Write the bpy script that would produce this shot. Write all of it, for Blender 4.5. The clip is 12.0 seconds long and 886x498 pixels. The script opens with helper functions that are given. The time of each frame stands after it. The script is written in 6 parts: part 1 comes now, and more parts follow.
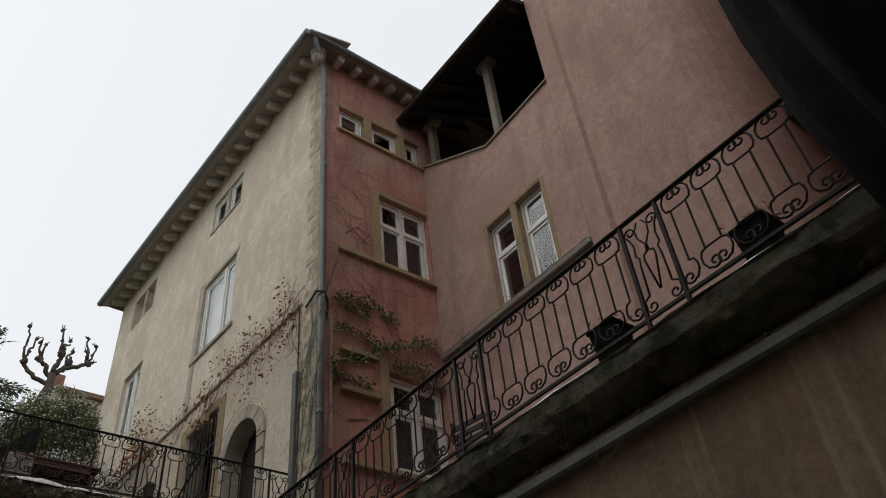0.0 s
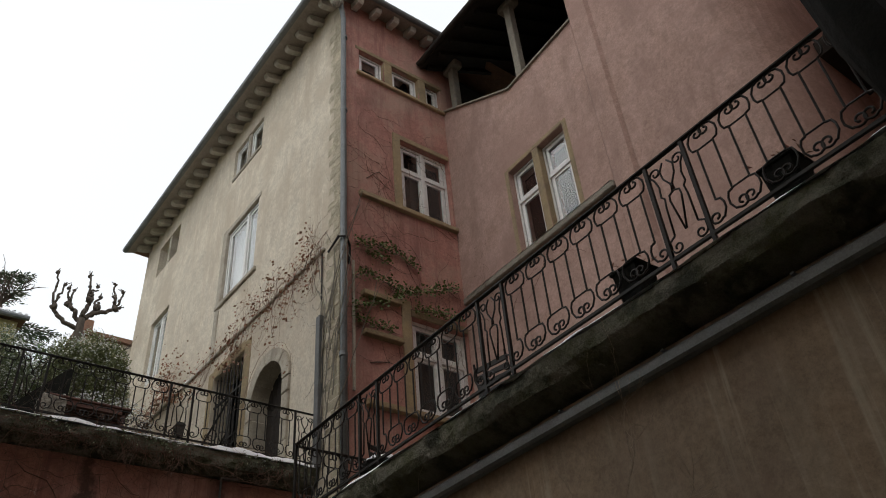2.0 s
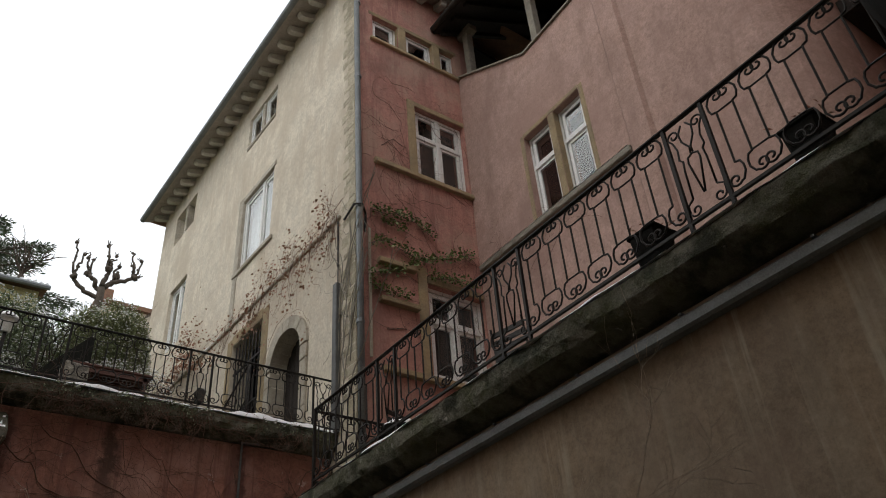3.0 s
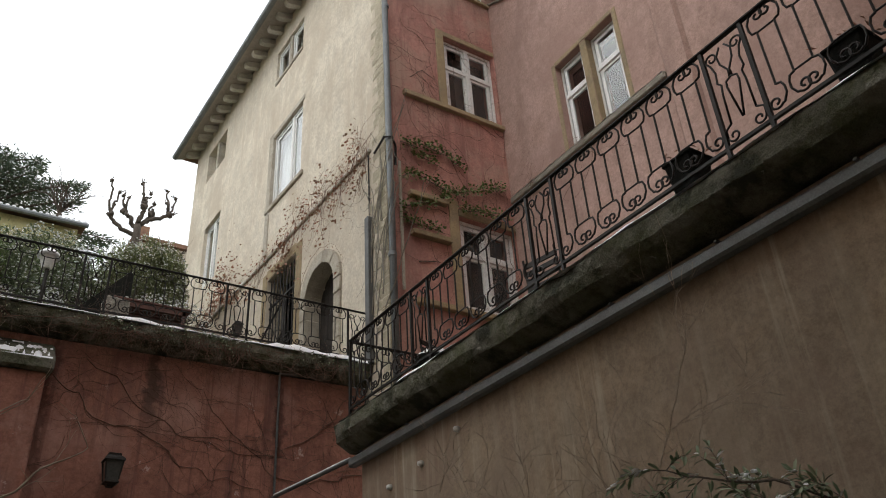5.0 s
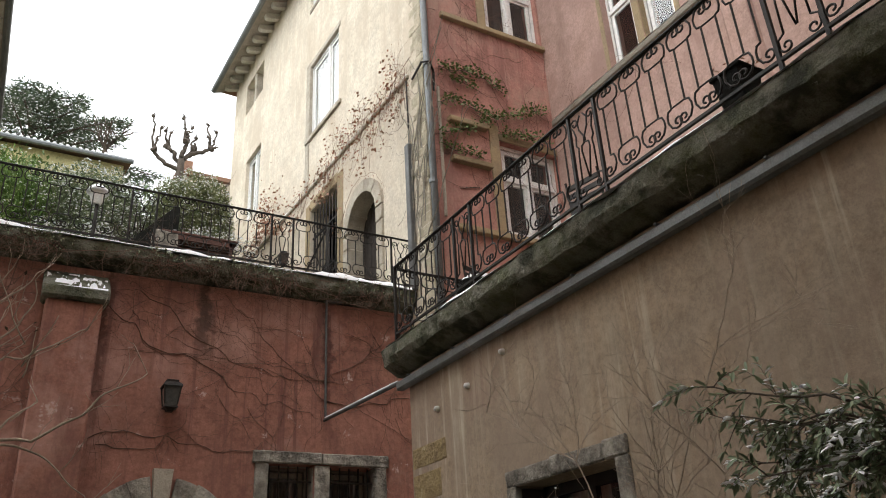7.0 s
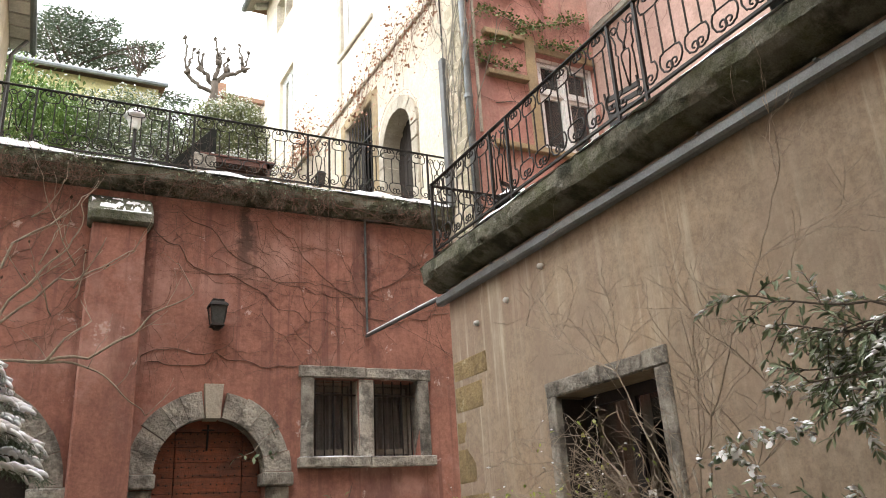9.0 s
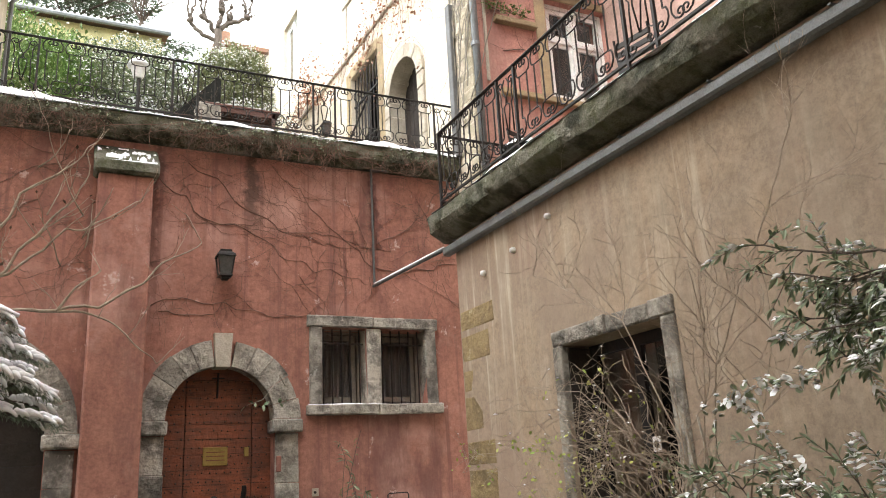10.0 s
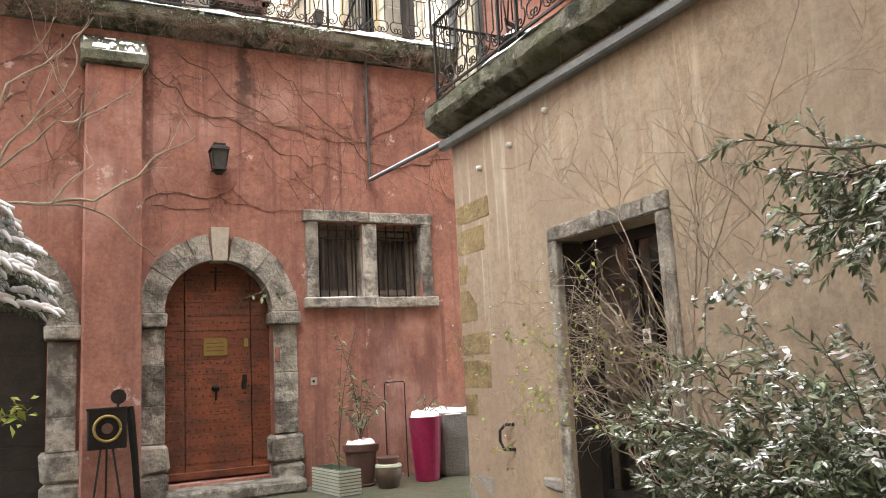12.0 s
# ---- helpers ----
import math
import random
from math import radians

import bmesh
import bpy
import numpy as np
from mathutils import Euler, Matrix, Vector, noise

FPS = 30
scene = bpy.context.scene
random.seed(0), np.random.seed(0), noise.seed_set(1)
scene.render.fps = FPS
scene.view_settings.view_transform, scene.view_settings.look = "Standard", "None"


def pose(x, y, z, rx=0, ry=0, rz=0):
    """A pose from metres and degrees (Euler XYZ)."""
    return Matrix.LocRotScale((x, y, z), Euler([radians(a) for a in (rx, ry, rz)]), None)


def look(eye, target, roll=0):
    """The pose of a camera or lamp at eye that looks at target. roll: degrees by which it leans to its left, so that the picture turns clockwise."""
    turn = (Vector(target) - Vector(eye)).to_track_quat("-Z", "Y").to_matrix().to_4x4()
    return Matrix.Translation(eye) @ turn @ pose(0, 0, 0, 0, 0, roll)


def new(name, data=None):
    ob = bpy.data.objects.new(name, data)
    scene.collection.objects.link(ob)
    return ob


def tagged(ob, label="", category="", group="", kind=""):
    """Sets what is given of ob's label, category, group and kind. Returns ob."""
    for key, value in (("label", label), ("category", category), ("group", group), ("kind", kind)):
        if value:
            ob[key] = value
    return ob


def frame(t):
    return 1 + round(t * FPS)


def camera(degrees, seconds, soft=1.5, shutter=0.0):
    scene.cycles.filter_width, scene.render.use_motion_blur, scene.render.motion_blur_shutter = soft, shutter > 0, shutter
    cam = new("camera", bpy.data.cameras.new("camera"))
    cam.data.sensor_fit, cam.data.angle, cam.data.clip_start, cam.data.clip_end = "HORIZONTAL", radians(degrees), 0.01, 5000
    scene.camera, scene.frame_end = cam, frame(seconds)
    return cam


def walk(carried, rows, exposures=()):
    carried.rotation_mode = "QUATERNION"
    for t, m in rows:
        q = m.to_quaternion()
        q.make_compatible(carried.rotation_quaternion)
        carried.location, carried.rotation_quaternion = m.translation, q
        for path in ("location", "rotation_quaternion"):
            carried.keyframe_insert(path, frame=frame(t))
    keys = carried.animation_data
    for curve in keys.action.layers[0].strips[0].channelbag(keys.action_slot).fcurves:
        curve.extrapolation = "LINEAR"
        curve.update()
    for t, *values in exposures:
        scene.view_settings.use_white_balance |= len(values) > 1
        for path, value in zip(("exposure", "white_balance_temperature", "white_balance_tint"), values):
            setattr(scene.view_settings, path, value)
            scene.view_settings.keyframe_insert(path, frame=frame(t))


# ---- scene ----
cam = camera(59.0, 12.0, soft=1.0)
PATH = [
    (0.0, pose(-0.001, -0.120, 1.577, 131.34, 5.13, -37.34)),
    (0.5, pose(-0.000, -0.109, 1.571, 130.62, 4.93, -37.07)),
    (1.0, pose(0.001, -0.099, 1.566, 129.67, 4.72, -36.78)),
    (1.5, pose(0.001, -0.090, 1.560, 128.71, 4.48, -36.52)),
    (2.0, pose(0.002, -0.081, 1.555, 127.56, 4.32, -36.06)),
    (2.5, pose(0.003, -0.072, 1.550, 126.45, 4.06, -35.59)),
    (3.0, pose(0.003, -0.064, 1.545, 125.29, 3.98, -34.92)),
    (5.0, pose(0.004, -0.036, 1.527, 120.63, 3.37, -32.66)),
    (5.5, pose(0.004, -0.030, 1.523, 119.49, 3.36, -32.00)),
    (6.0, pose(0.003, -0.024, 1.519, 118.22, 3.45, -31.10)),
    (6.5, pose(0.003, -0.019, 1.515, 116.93, 3.37, -30.25)),
    (7.0, pose(0.003, -0.015, 1.512, 115.53, 3.17, -29.36)),
    (9.0, pose(0.000, 0.000, 1.500, 109.69, 3.23, -26.43)),
    (9.5, pose(-0.001, 0.003, 1.498, 108.02, 3.27, -26.02)),
    (10.0, pose(-0.002, 0.005, 1.495, 106.11, 3.13, -25.97)),
    (10.5, pose(-0.003, 0.006, 1.493, 104.32, 3.16, -26.06)),
    (11.0, pose(-0.004, 0.008, 1.491, 102.42, 3.17, -26.23)),
    (11.5, pose(-0.006, 0.008, 1.490, 100.58, 3.05, -26.33)),
    (12.0, pose(-0.007, 0.009, 1.488, 98.47, 2.99, -26.38)),
]
walk(cam, PATH, [(0.0, -0.3), (3.0, 0.1), (5.0, 0.48), (7.0, 1.25), (9.0, 2.2), (10.0, 2.45), (12.0, 2.76)])

# ---- light: overcast winter sky, weak and very soft sun ----
world = bpy.data.worlds.new("overcast_sky")
scene.world = world
world.use_nodes = True
wn = world.node_tree.nodes
sky = wn.new("ShaderNodeTexSky")
sky.sky_type = "NISHITA"
sky.sun_disc = False
sky.sun_elevation = radians(48)
sky.sun_rotation = radians(-60)
sky.dust_density = 6.0
sky.air_density = 1.6
grey = wn.new("ShaderNodeHueSaturation")
grey.inputs["Saturation"].default_value = 0.12
world.node_tree.links.new(sky.outputs["Color"], grey.inputs["Color"])
cloud = wn.new("ShaderNodeMix")
cloud.data_type = "RGBA"
cloud.inputs[0].default_value = 0.75
cloud.inputs[7].default_value = (10.2, 10.6, 11.0, 1)
world.node_tree.links.new(grey.outputs["Color"], cloud.inputs[6])
world.node_tree.links.new(cloud.outputs[2], wn["Background"].inputs["Color"])
wn["Background"].inputs["Strength"].default_value = 0.12
sun_data = bpy.data.lights.new("sun", "SUN")
sun_data.energy = 0.5
sun_data.angle = radians(25)
sun_data.color = (1.0, 0.97, 0.93)
sun = new("sun", sun_data)
sun.matrix_world = look((-20, -10, 40), (0, 5, 0))


# ---- materials ----
def tex_base(name, rough=0.85, metal=0.0):
    m = bpy.data.materials.new(name)
    m.use_nodes = True
    nt = m.node_tree
    b = nt.nodes["Principled BSDF"]
    b.inputs["Roughness"].default_value = rough
    b.inputs["Metallic"].default_value = metal
    b.inputs["Specular IOR Level"].default_value = 0.2 if rough > 0.75 else 0.5
    co = nt.nodes.new("ShaderNodeTexCoord")
    return m, nt, b, co.outputs["Object"]


def noise_node(nt, co, scale, detail=5.0, rough=0.6, stretch=None):
    if stretch:
        mp = nt.nodes.new("ShaderNodeMapping")
        mp.inputs["Scale"].default_value = stretch
        nt.links.new(co, mp.inputs["Vector"])
        co = mp.outputs["Vector"]
    n = nt.nodes.new("ShaderNodeTexNoise")
    n.inputs["Scale"].default_value = scale
    n.inputs["Detail"].default_value = detail
    n.inputs["Roughness"].default_value = rough
    nt.links.new(co, n.inputs["Vector"])
    return n.outputs["Fac"]


def ramp(nt, fac, lo, hi):
    r = nt.nodes.new("ShaderNodeMapRange")
    r.inputs["From Min"].default_value = lo
    r.inputs["From Max"].default_value = hi
    nt.links.new(fac, r.inputs["Value"])
    return r.outputs["Result"]


def blend(nt, fac, a, b, mode="MIX"):
    x = nt.nodes.new("ShaderNodeMix")
    x.data_type = "RGBA"
    x.blend_type = mode
    if isinstance(fac, float):
        x.inputs[0].default_value = fac
    else:
        nt.links.new(fac, x.inputs[0])
    for sock, v in ((x.inputs[6], a), (x.inputs[7], b)):
        if isinstance(v, tuple):
            sock.default_value = (*v, 1)
        else:
            nt.links.new(v, sock)
    return x.outputs[2]


def relief(nt, b, heights):
    """heights: (socket, strength, distance) laid over one another."""
    last = None
    for h, s, d in heights:
        n = nt.nodes.new("ShaderNodeBump")
        n.inputs["Strength"].default_value = s
        n.inputs["Distance"].default_value = d
        nt.links.new(h, n.inputs["Height"])
        if last:
            nt.links.new(last, n.inputs["Normal"])
        last = n.outputs["Normal"]
    nt.links.new(last, b.inputs["Normal"])


def scaled(nt, fac, k):
    mul = nt.nodes.new("ShaderNodeMath")
    mul.operation = "MULTIPLY"
    mul.inputs[1].default_value = k
    nt.links.new(fac, mul.inputs[0])
    return mul.outputs[0]


def product(nt, a, b):
    mul = nt.nodes.new("ShaderNodeMath")
    mul.operation = "MULTIPLY"
    nt.links.new(a, mul.inputs[0])
    nt.links.new(b, mul.inputs[1])
    return mul.outputs[0]


def surface(name, base, spots=None, stain=None, rough=0.9, metal=0.0, scale=1.0, grain=60.0, bump=0.25, streak=None, amount=0.5, vary=0.0, flake=None, grime=None, gouge=None, runs=None):
    """Mottled base colour, patches of a second colour, stains, upright streaks, flaked spots, fine relief."""
    m, nt, b, co = tex_base(name, rough, metal)
    spots = spots or tuple(c * 0.8 for c in base)
    col = blend(nt, ramp(nt, noise_node(nt, co, 1.1 * scale, 9, 0.65), 0.42, 0.58), base, spots)
    mid = noise_node(nt, co, 4.3 * scale, 8, 0.7)
    col = blend(nt, ramp(nt, mid, 0.42, 0.6), col, blend(nt, 0.4, col, tuple(c * 0.5 for c in base)))
    fine = noise_node(nt, co, 22 * scale, 6, 0.75)
    col = blend(nt, ramp(nt, fine, 0.38, 0.62), blend(nt, 0.24, col, tuple(min(0.9, c * 1.5) for c in base)), blend(nt, 0.3, col, tuple(c * 0.4 for c in base)))
    grit = noise_node(nt, co, 85 * scale, 4, 0.8)
    col = blend(nt, scaled(nt, ramp(nt, grit, 0.52, 0.68), 0.35), col, tuple(c * 0.45 for c in base))
    if stain:
        col = blend(nt, scaled(nt, ramp(nt, noise_node(nt, co, 0.55 * scale, 9, 0.68), 0.49, 0.61), amount), col, stain)
    if streak:
        patch = ramp(nt, noise_node(nt, co, 0.42, 4, 0.55, (1, 1, 0.6)), 0.40, 0.54)
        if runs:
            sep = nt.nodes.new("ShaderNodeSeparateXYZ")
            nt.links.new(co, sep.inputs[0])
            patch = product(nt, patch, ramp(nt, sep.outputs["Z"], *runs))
        wide = scaled(nt, ramp(nt, noise_node(nt, co, 2.0, 5, 0.6, (1.6, 1.6, 0.08)), 0.5, 0.68), 0.6)
        thin = scaled(nt, ramp(nt, noise_node(nt, co, 7.0, 4, 0.6, (1.6, 1.6, 0.05)), 0.54, 0.64), 0.75)
        col = blend(nt, product(nt, wide, patch), col, streak)
        col = blend(nt, product(nt, thin, patch), col, streak)
    if gouge:
        col = blend(nt, scaled(nt, ramp(nt, noise_node(nt, co, 5.0, 6, 0.65, (0.55, 1.0, 5.5)), 0.5, 0.66), 0.7), col, gouge)
        col = blend(nt, scaled(nt, ramp(nt, noise_node(nt, co, 3.0, 6, 0.7, (0.9, 1.0, 9.0)), 0.6, 0.64), 0.85), col, tuple(c * 0.5 for c in gouge))
    if grime:
        col = blend(nt, scaled(nt, ramp(nt, noise_node(nt, co, 1.3, 7, 0.7, (1.0, 1.0, 0.35)), 0.52, 0.66), 0.75), col, grime)
    if flake:
        col = blend(nt, scaled(nt, ramp(nt, noise_node(nt, co, 2.6, 10, 0.72), 0.625, 0.65), 0.7), col, flake)
    if vary:
        oi = nt.nodes.new("ShaderNodeObjectInfo")
        hs = nt.nodes.new("ShaderNodeHueSaturation")
        mr = nt.nodes.new("ShaderNodeMapRange")
        mr.inputs["To Min"].default_value = 1 - vary
        mr.inputs["To Max"].default_value = 1 + vary
        nt.links.new(oi.outputs["Random"], mr.inputs["Value"])
        nt.links.new(mr.outputs["Result"], hs.inputs["Value"])
        nt.links.new(col, hs.inputs["Color"])
        col = hs.outputs["Color"]
    nt.links.new(col, b.inputs["Base Color"])
    if bump:
        relief(nt, b, [(noise_node(nt, co, 3.0 * scale, 8, 0.6), bump, 0.06), (mid, bump, 0.02), (noise_node(nt, co, grain, 4), bump, 0.006)])
    return m


RED = surface("red_lime_plaster", (0.445, 0.212, 0.16), (0.285, 0.128, 0.098), (0.57, 0.335, 0.275), streak=(0.23, 0.112, 0.092), amount=0.85, flake=(0.66, 0.50, 0.45), grime=(0.18, 0.088, 0.074))


def drip(mat, x, width, z0, z1, colour):
    """One dark water stain running down a wall from its top edge."""
    nt = mat.node_tree
    bsdf = nt.nodes["Principled BSDF"]
    old = bsdf.inputs["Base Color"].links[0].from_socket
    co = nt.nodes.new("ShaderNodeTexCoord").outputs["Object"]
    sep = nt.nodes.new("ShaderNodeSeparateXYZ")
    nt.links.new(co, sep.inputs[0])
    off = nt.nodes.new("ShaderNodeMath")
    off.operation = "SUBTRACT"
    nt.links.new(sep.outputs["X"], off.inputs[0])
    off.inputs[1].default_value = x
    wob = nt.nodes.new("ShaderNodeMath")
    wob.operation = "MULTIPLY_ADD"
    nt.links.new(noise_node(nt, co, 3.0, 6, 0.7), wob.inputs[0])
    wob.inputs[1].default_value = 0.5
    nt.links.new(off.outputs[0], wob.inputs[2])
    dist = nt.nodes.new("ShaderNodeMath")
    dist.operation = "ABSOLUTE"
    cen = nt.nodes.new("ShaderNodeMath")
    cen.operation = "SUBTRACT"
    nt.links.new(wob.outputs[0], cen.inputs[0])
    cen.inputs[1].default_value = 0.25
    nt.links.new(cen.outputs[0], dist.inputs[0])
    across = ramp(nt, dist.outputs[0], width, width * 0.35)
    fall = ramp(nt, sep.outputs["Z"], z0, z1)
    nt.links.new(blend(nt, scaled(nt, product(nt, across, fall), 0.8), old, colour), bsdf.inputs["Base Color"])


drip(RED, 2.32, 0.13, 4.7, 5.4, (0.06, 0.042, 0.035))
drip(RED, 1.05, 0.08, 3.2, 5.4, (0.12, 0.06, 0.05))
drip(RED, 4.15, 0.08, 3.4, 5.0, (0.14, 0.07, 0.06))
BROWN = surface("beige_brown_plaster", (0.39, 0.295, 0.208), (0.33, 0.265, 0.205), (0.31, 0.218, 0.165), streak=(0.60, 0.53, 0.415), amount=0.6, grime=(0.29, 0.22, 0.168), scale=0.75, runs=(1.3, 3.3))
PINK = surface("pink_plaster", (0.46, 0.305, 0.255), (0.53, 0.365, 0.315), (0.34, 0.215, 0.18), amount=0.7, grime=(0.30, 0.195, 0.165))
ROSE = surface("deep_rose_plaster", (0.49, 0.245, 0.20), (0.55, 0.305, 0.25), (0.42, 0.31, 0.24), streak=(0.31, 0.15, 0.13), amount=0.6, grime=(0.25, 0.13, 0.11))
PALE = surface("pale_cream_render", (0.76, 0.665, 0.53), (0.66, 0.57, 0.45), (0.53, 0.45, 0.345), streak=(0.55, 0.465, 0.36), amount=0.65, grime=(0.50, 0.42, 0.32), scale=0.8)
STONE = surface("grey_limestone", (0.50, 0.46, 0.395), (0.20, 0.18, 0.155), (0.11, 0.10, 0.09), scale=4.5, grain=40, bump=1.0, vary=0.28, amount=0.7, flake=(0.6, 0.57, 0.52))
OCHRE = surface("ochre_sandstone", (0.42, 0.32, 0.19), (0.36, 0.28, 0.18), (0.25, 0.2, 0.14), scale=3, grain=40, bump=0.5, vary=0.15)
MOSS = surface("mossy_weathered_concrete", (0.20, 0.19, 0.15), (0.085, 0.10, 0.038), (0.035, 0.035, 0.027), scale=4, grain=50, bump=1.0, amount=0.85, flake=(0.38, 0.37, 0.32))
IRON = surface("black_wrought_iron", (0.022, 0.02, 0.019), (0.035, 0.027, 0.022), rough=0.55, metal=0.5, scale=8, bump=0.1)
ZINC = surface("grey_zinc", (0.22, 0.235, 0.24), (0.17, 0.18, 0.185), rough=0.55, metal=0.3, scale=3, bump=0.05)
OLDZINC = surface("dark_old_zinc", (0.13, 0.13, 0.13), (0.09, 0.09, 0.088), rough=0.6, metal=0.2, scale=3, bump=0.1)
QUOIN = surface("rough_corner_stone", (0.58, 0.51, 0.385), (0.44, 0.39, 0.29), (0.34, 0.30, 0.22), scale=4, grain=40, bump=0.9, vary=0.10)
WHITE = surface("white_window_paint", (0.90, 0.89, 0.86), (0.84, 0.83, 0.80), rough=0.5, scale=4, bump=0.05)
DOORWOOD = surface("oxblood_door_wood", (0.27, 0.078, 0.033), (0.15, 0.043, 0.021), (0.07, 0.027, 0.018), rough=0.5, scale=2.5, bump=0.4, vary=0.1, amount=0.6, gouge=(0.075, 0.026, 0.016))
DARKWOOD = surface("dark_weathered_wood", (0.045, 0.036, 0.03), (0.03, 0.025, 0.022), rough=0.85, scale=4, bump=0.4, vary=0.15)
GREYWOOD = surface("grey_weathered_wood", (0.30, 0.27, 0.22), (0.22, 0.2, 0.17), rough=0.85, scale=5, bump=0.4, vary=0.1)
def snow_material():
    m, nt, b, co = tex_base("fresh_snow", 0.75)
    col = blend(nt, ramp(nt, noise_node(nt, co, 9, 5), 0.4, 0.7), (0.95, 0.95, 0.96), (0.89, 0.90, 0.93))
    nt.links.new(col, b.inputs["Base Color"])
    relief(nt, b, [(noise_node(nt, co, 30, 5), 0.4, 0.02)])
    return m


SNOW = snow_material()
PAVING = surface("wet_mossy_paving", (0.13, 0.12, 0.09), (0.055, 0.075, 0.025), (0.21, 0.195, 0.165), rough=0.45, scale=2, bump=0.5)
ROOF = surface("terracotta_roof", (0.25, 0.14, 0.09), (0.18, 0.11, 0.08), scale=3, bump=0.5, vary=0.2)
EARTH = surface("hillside_earth", (0.07, 0.075, 0.045), (0.10, 0.09, 0.06), scale=1, bump=0.5)
# Near-black base colour: the gloom of rooms and loggia is painted in.
PAINTED_DARK = surface("painted_interior_shade", (0.03, 0.028, 0.026), (0.02, 0.02, 0.02), bump=0.0)
BARK = surface("grey_bark", (0.13, 0.105, 0.085), (0.09, 0.075, 0.06), scale=8, bump=0.5)
BLACK = surface("dark_canvas", (0.016, 0.016, 0.013), (0.009, 0.009, 0.008), scale=4, bump=0.2)


# ---- builders ----
def thing(name, label, category, group="", kind="", at=(0, 0, 0)):
    ob = new(name)
    ob.empty_display_size = 0.2
    ob.location = at
    return tagged(ob, label, category, group, kind)


def finish(name, bm, mat, smooth=False):
    bmesh.ops.recalc_face_normals(bm, faces=bm.faces)
    me = bpy.data.meshes.new(name)
    bm.to_mesh(me)
    bm.free()
    me.materials.append(mat)
    if smooth:
        me.polygons.foreach_set("use_smooth", [True] * len(me.polygons))
    return me


def part(name, bm, mat, parent=None, label="", smooth=False):
    ob = new(name, finish(name, bm, mat, smooth))
    if parent:
        ob.parent = parent
        ob.matrix_parent_inverse = Matrix.Translation(-parent.location)
    if label:
        ob["label"] = label
    return ob


def structure(name, bm, mat, label, category, smooth=False):
    return tagged(part(name, bm, mat, None, "", smooth), label, category, "", "structure")


# Facade frames: u along the wall, w into it, z up.
A_Y, B_X, C_X, D_Y, E_X = 10.43, 4.09, 5.6, 9.67, 8.42
LEAN = radians(2.0)


def on_a(u, w, z):
    return Vector((u, A_Y + w, z))


def on_b(u, w, z):
    return Vector((B_X + w, u, z))


def on_c(u, w, z):
    v = (u - D_Y) / math.cos(LEAN)
    return Vector((C_X - v * math.sin(LEAN) + w * math.cos(LEAN), D_Y + v * math.cos(LEAN) + w * math.sin(LEAN), z))


def on_d(u, w, z):
    return Vector((u, D_Y + w, z))


def on_e(u, w, z):
    return Vector((E_X + w, u, z))


def plain(u, w, z):
    return Vector((u, w, z))


def box(bm, f, u0, u1, w0, w1, z0, z1, bev=0.0, jit=0.0):
    """A block in a facade's frame, with chamfered edges and slightly uneven corners."""
    vs = []
    for z in (z0, z1):
        for u, w in ((u0, w0), (u1, w0), (u1, w1), (u0, w1)):
            vs.append(bm.verts.new(f(u + random.uniform(-jit, jit), w + random.uniform(-jit, jit), z + random.uniform(-jit, jit))))
    fs = [bm.faces.new([vs[i] for i in q]) for q in ((3, 2, 1, 0), (4, 5, 6, 7), (0, 1, 5, 4), (1, 2, 6, 5), (2, 3, 7, 6), (3, 0, 4, 7))]
    if bev:
        es = list({e for q in fs for e in q.edges})
        bmesh.ops.bevel(bm, geom=es, offset=bev, segments=1, affect="EDGES")
    return bm


def block(f, *args, bev=0.0, jit=0.0):
    return box(bmesh.new(), f, *args, bev=bev, jit=jit)


def rect(u0, u1, z0, z1):
    return [(u0, z0), (u1, z0), (u1, z1), (u0, z1)]


def arch(u0, u1, z0, zs, n=16):
    """Outline of a round-headed opening."""
    r, c = (u1 - u0) / 2, (u0 + u1) / 2
    return [(u0, z0), (u1, z0)] + [(c + r * math.cos(math.pi * i / n), zs + r * math.sin(math.pi * i / n)) for i in range(n + 1)]


def panel(f, outline, holes=(), w0=0.0, w1=0.4):
    """A wall slab with openings through it."""
    bm = bmesh.new()
    edges = []
    for loop in (outline, *holes):
        vs = [bm.verts.new((u, z, 0)) for u, z in loop]
        edges += [bm.edges.new((vs[i], vs[(i + 1) % len(vs)])) for i in range(len(vs))]
    bmesh.ops.triangle_fill(bm, edges=edges, use_beauty=True)
    bmesh.ops.recalc_face_normals(bm, faces=bm.faces)
    got = bmesh.ops.extrude_face_region(bm, geom=list(bm.faces))
    far = {v for v in got["geom"] if isinstance(v, bmesh.types.BMVert)}
    for v in bm.verts:
        u, z = v.co.x, v.co.y
        v.co = f(u, w1 if v in far else w0, z)
    return bm


def tube(pts, r, bm=None, n=6, r1=None):
    """A round bar along points, tapering from r to r1."""
    bm = bm or bmesh.new()
    pts = [Vector(p) for p in pts]
    r1 = r if r1 is None else r1
    rings = []
    side = None
    for i, p in enumerate(pts):
        d = (pts[min(i + 1, len(pts) - 1)] - pts[max(i - 1, 0)]).normalized()
        if side is None:
            side = d.orthogonal().normalized()
        side = (side - d * side.dot(d)).normalized()
        up = d.cross(side)
        rr = r + (r1 - r) * i / max(1, len(pts) - 1)
        rings.append([bm.verts.new(p + rr * (math.cos(2 * math.pi * k / n) * side + math.sin(2 * math.pi * k / n) * up)) for k in range(n)])
    for a, b in zip(rings, rings[1:]):
        for k in range(n):
            bm.faces.new((a[k], a[(k + 1) % n], b[(k + 1) % n], b[k]))
    bm.faces.new(rings[0][::-1])
    bm.faces.new(rings[-1])
    return bm


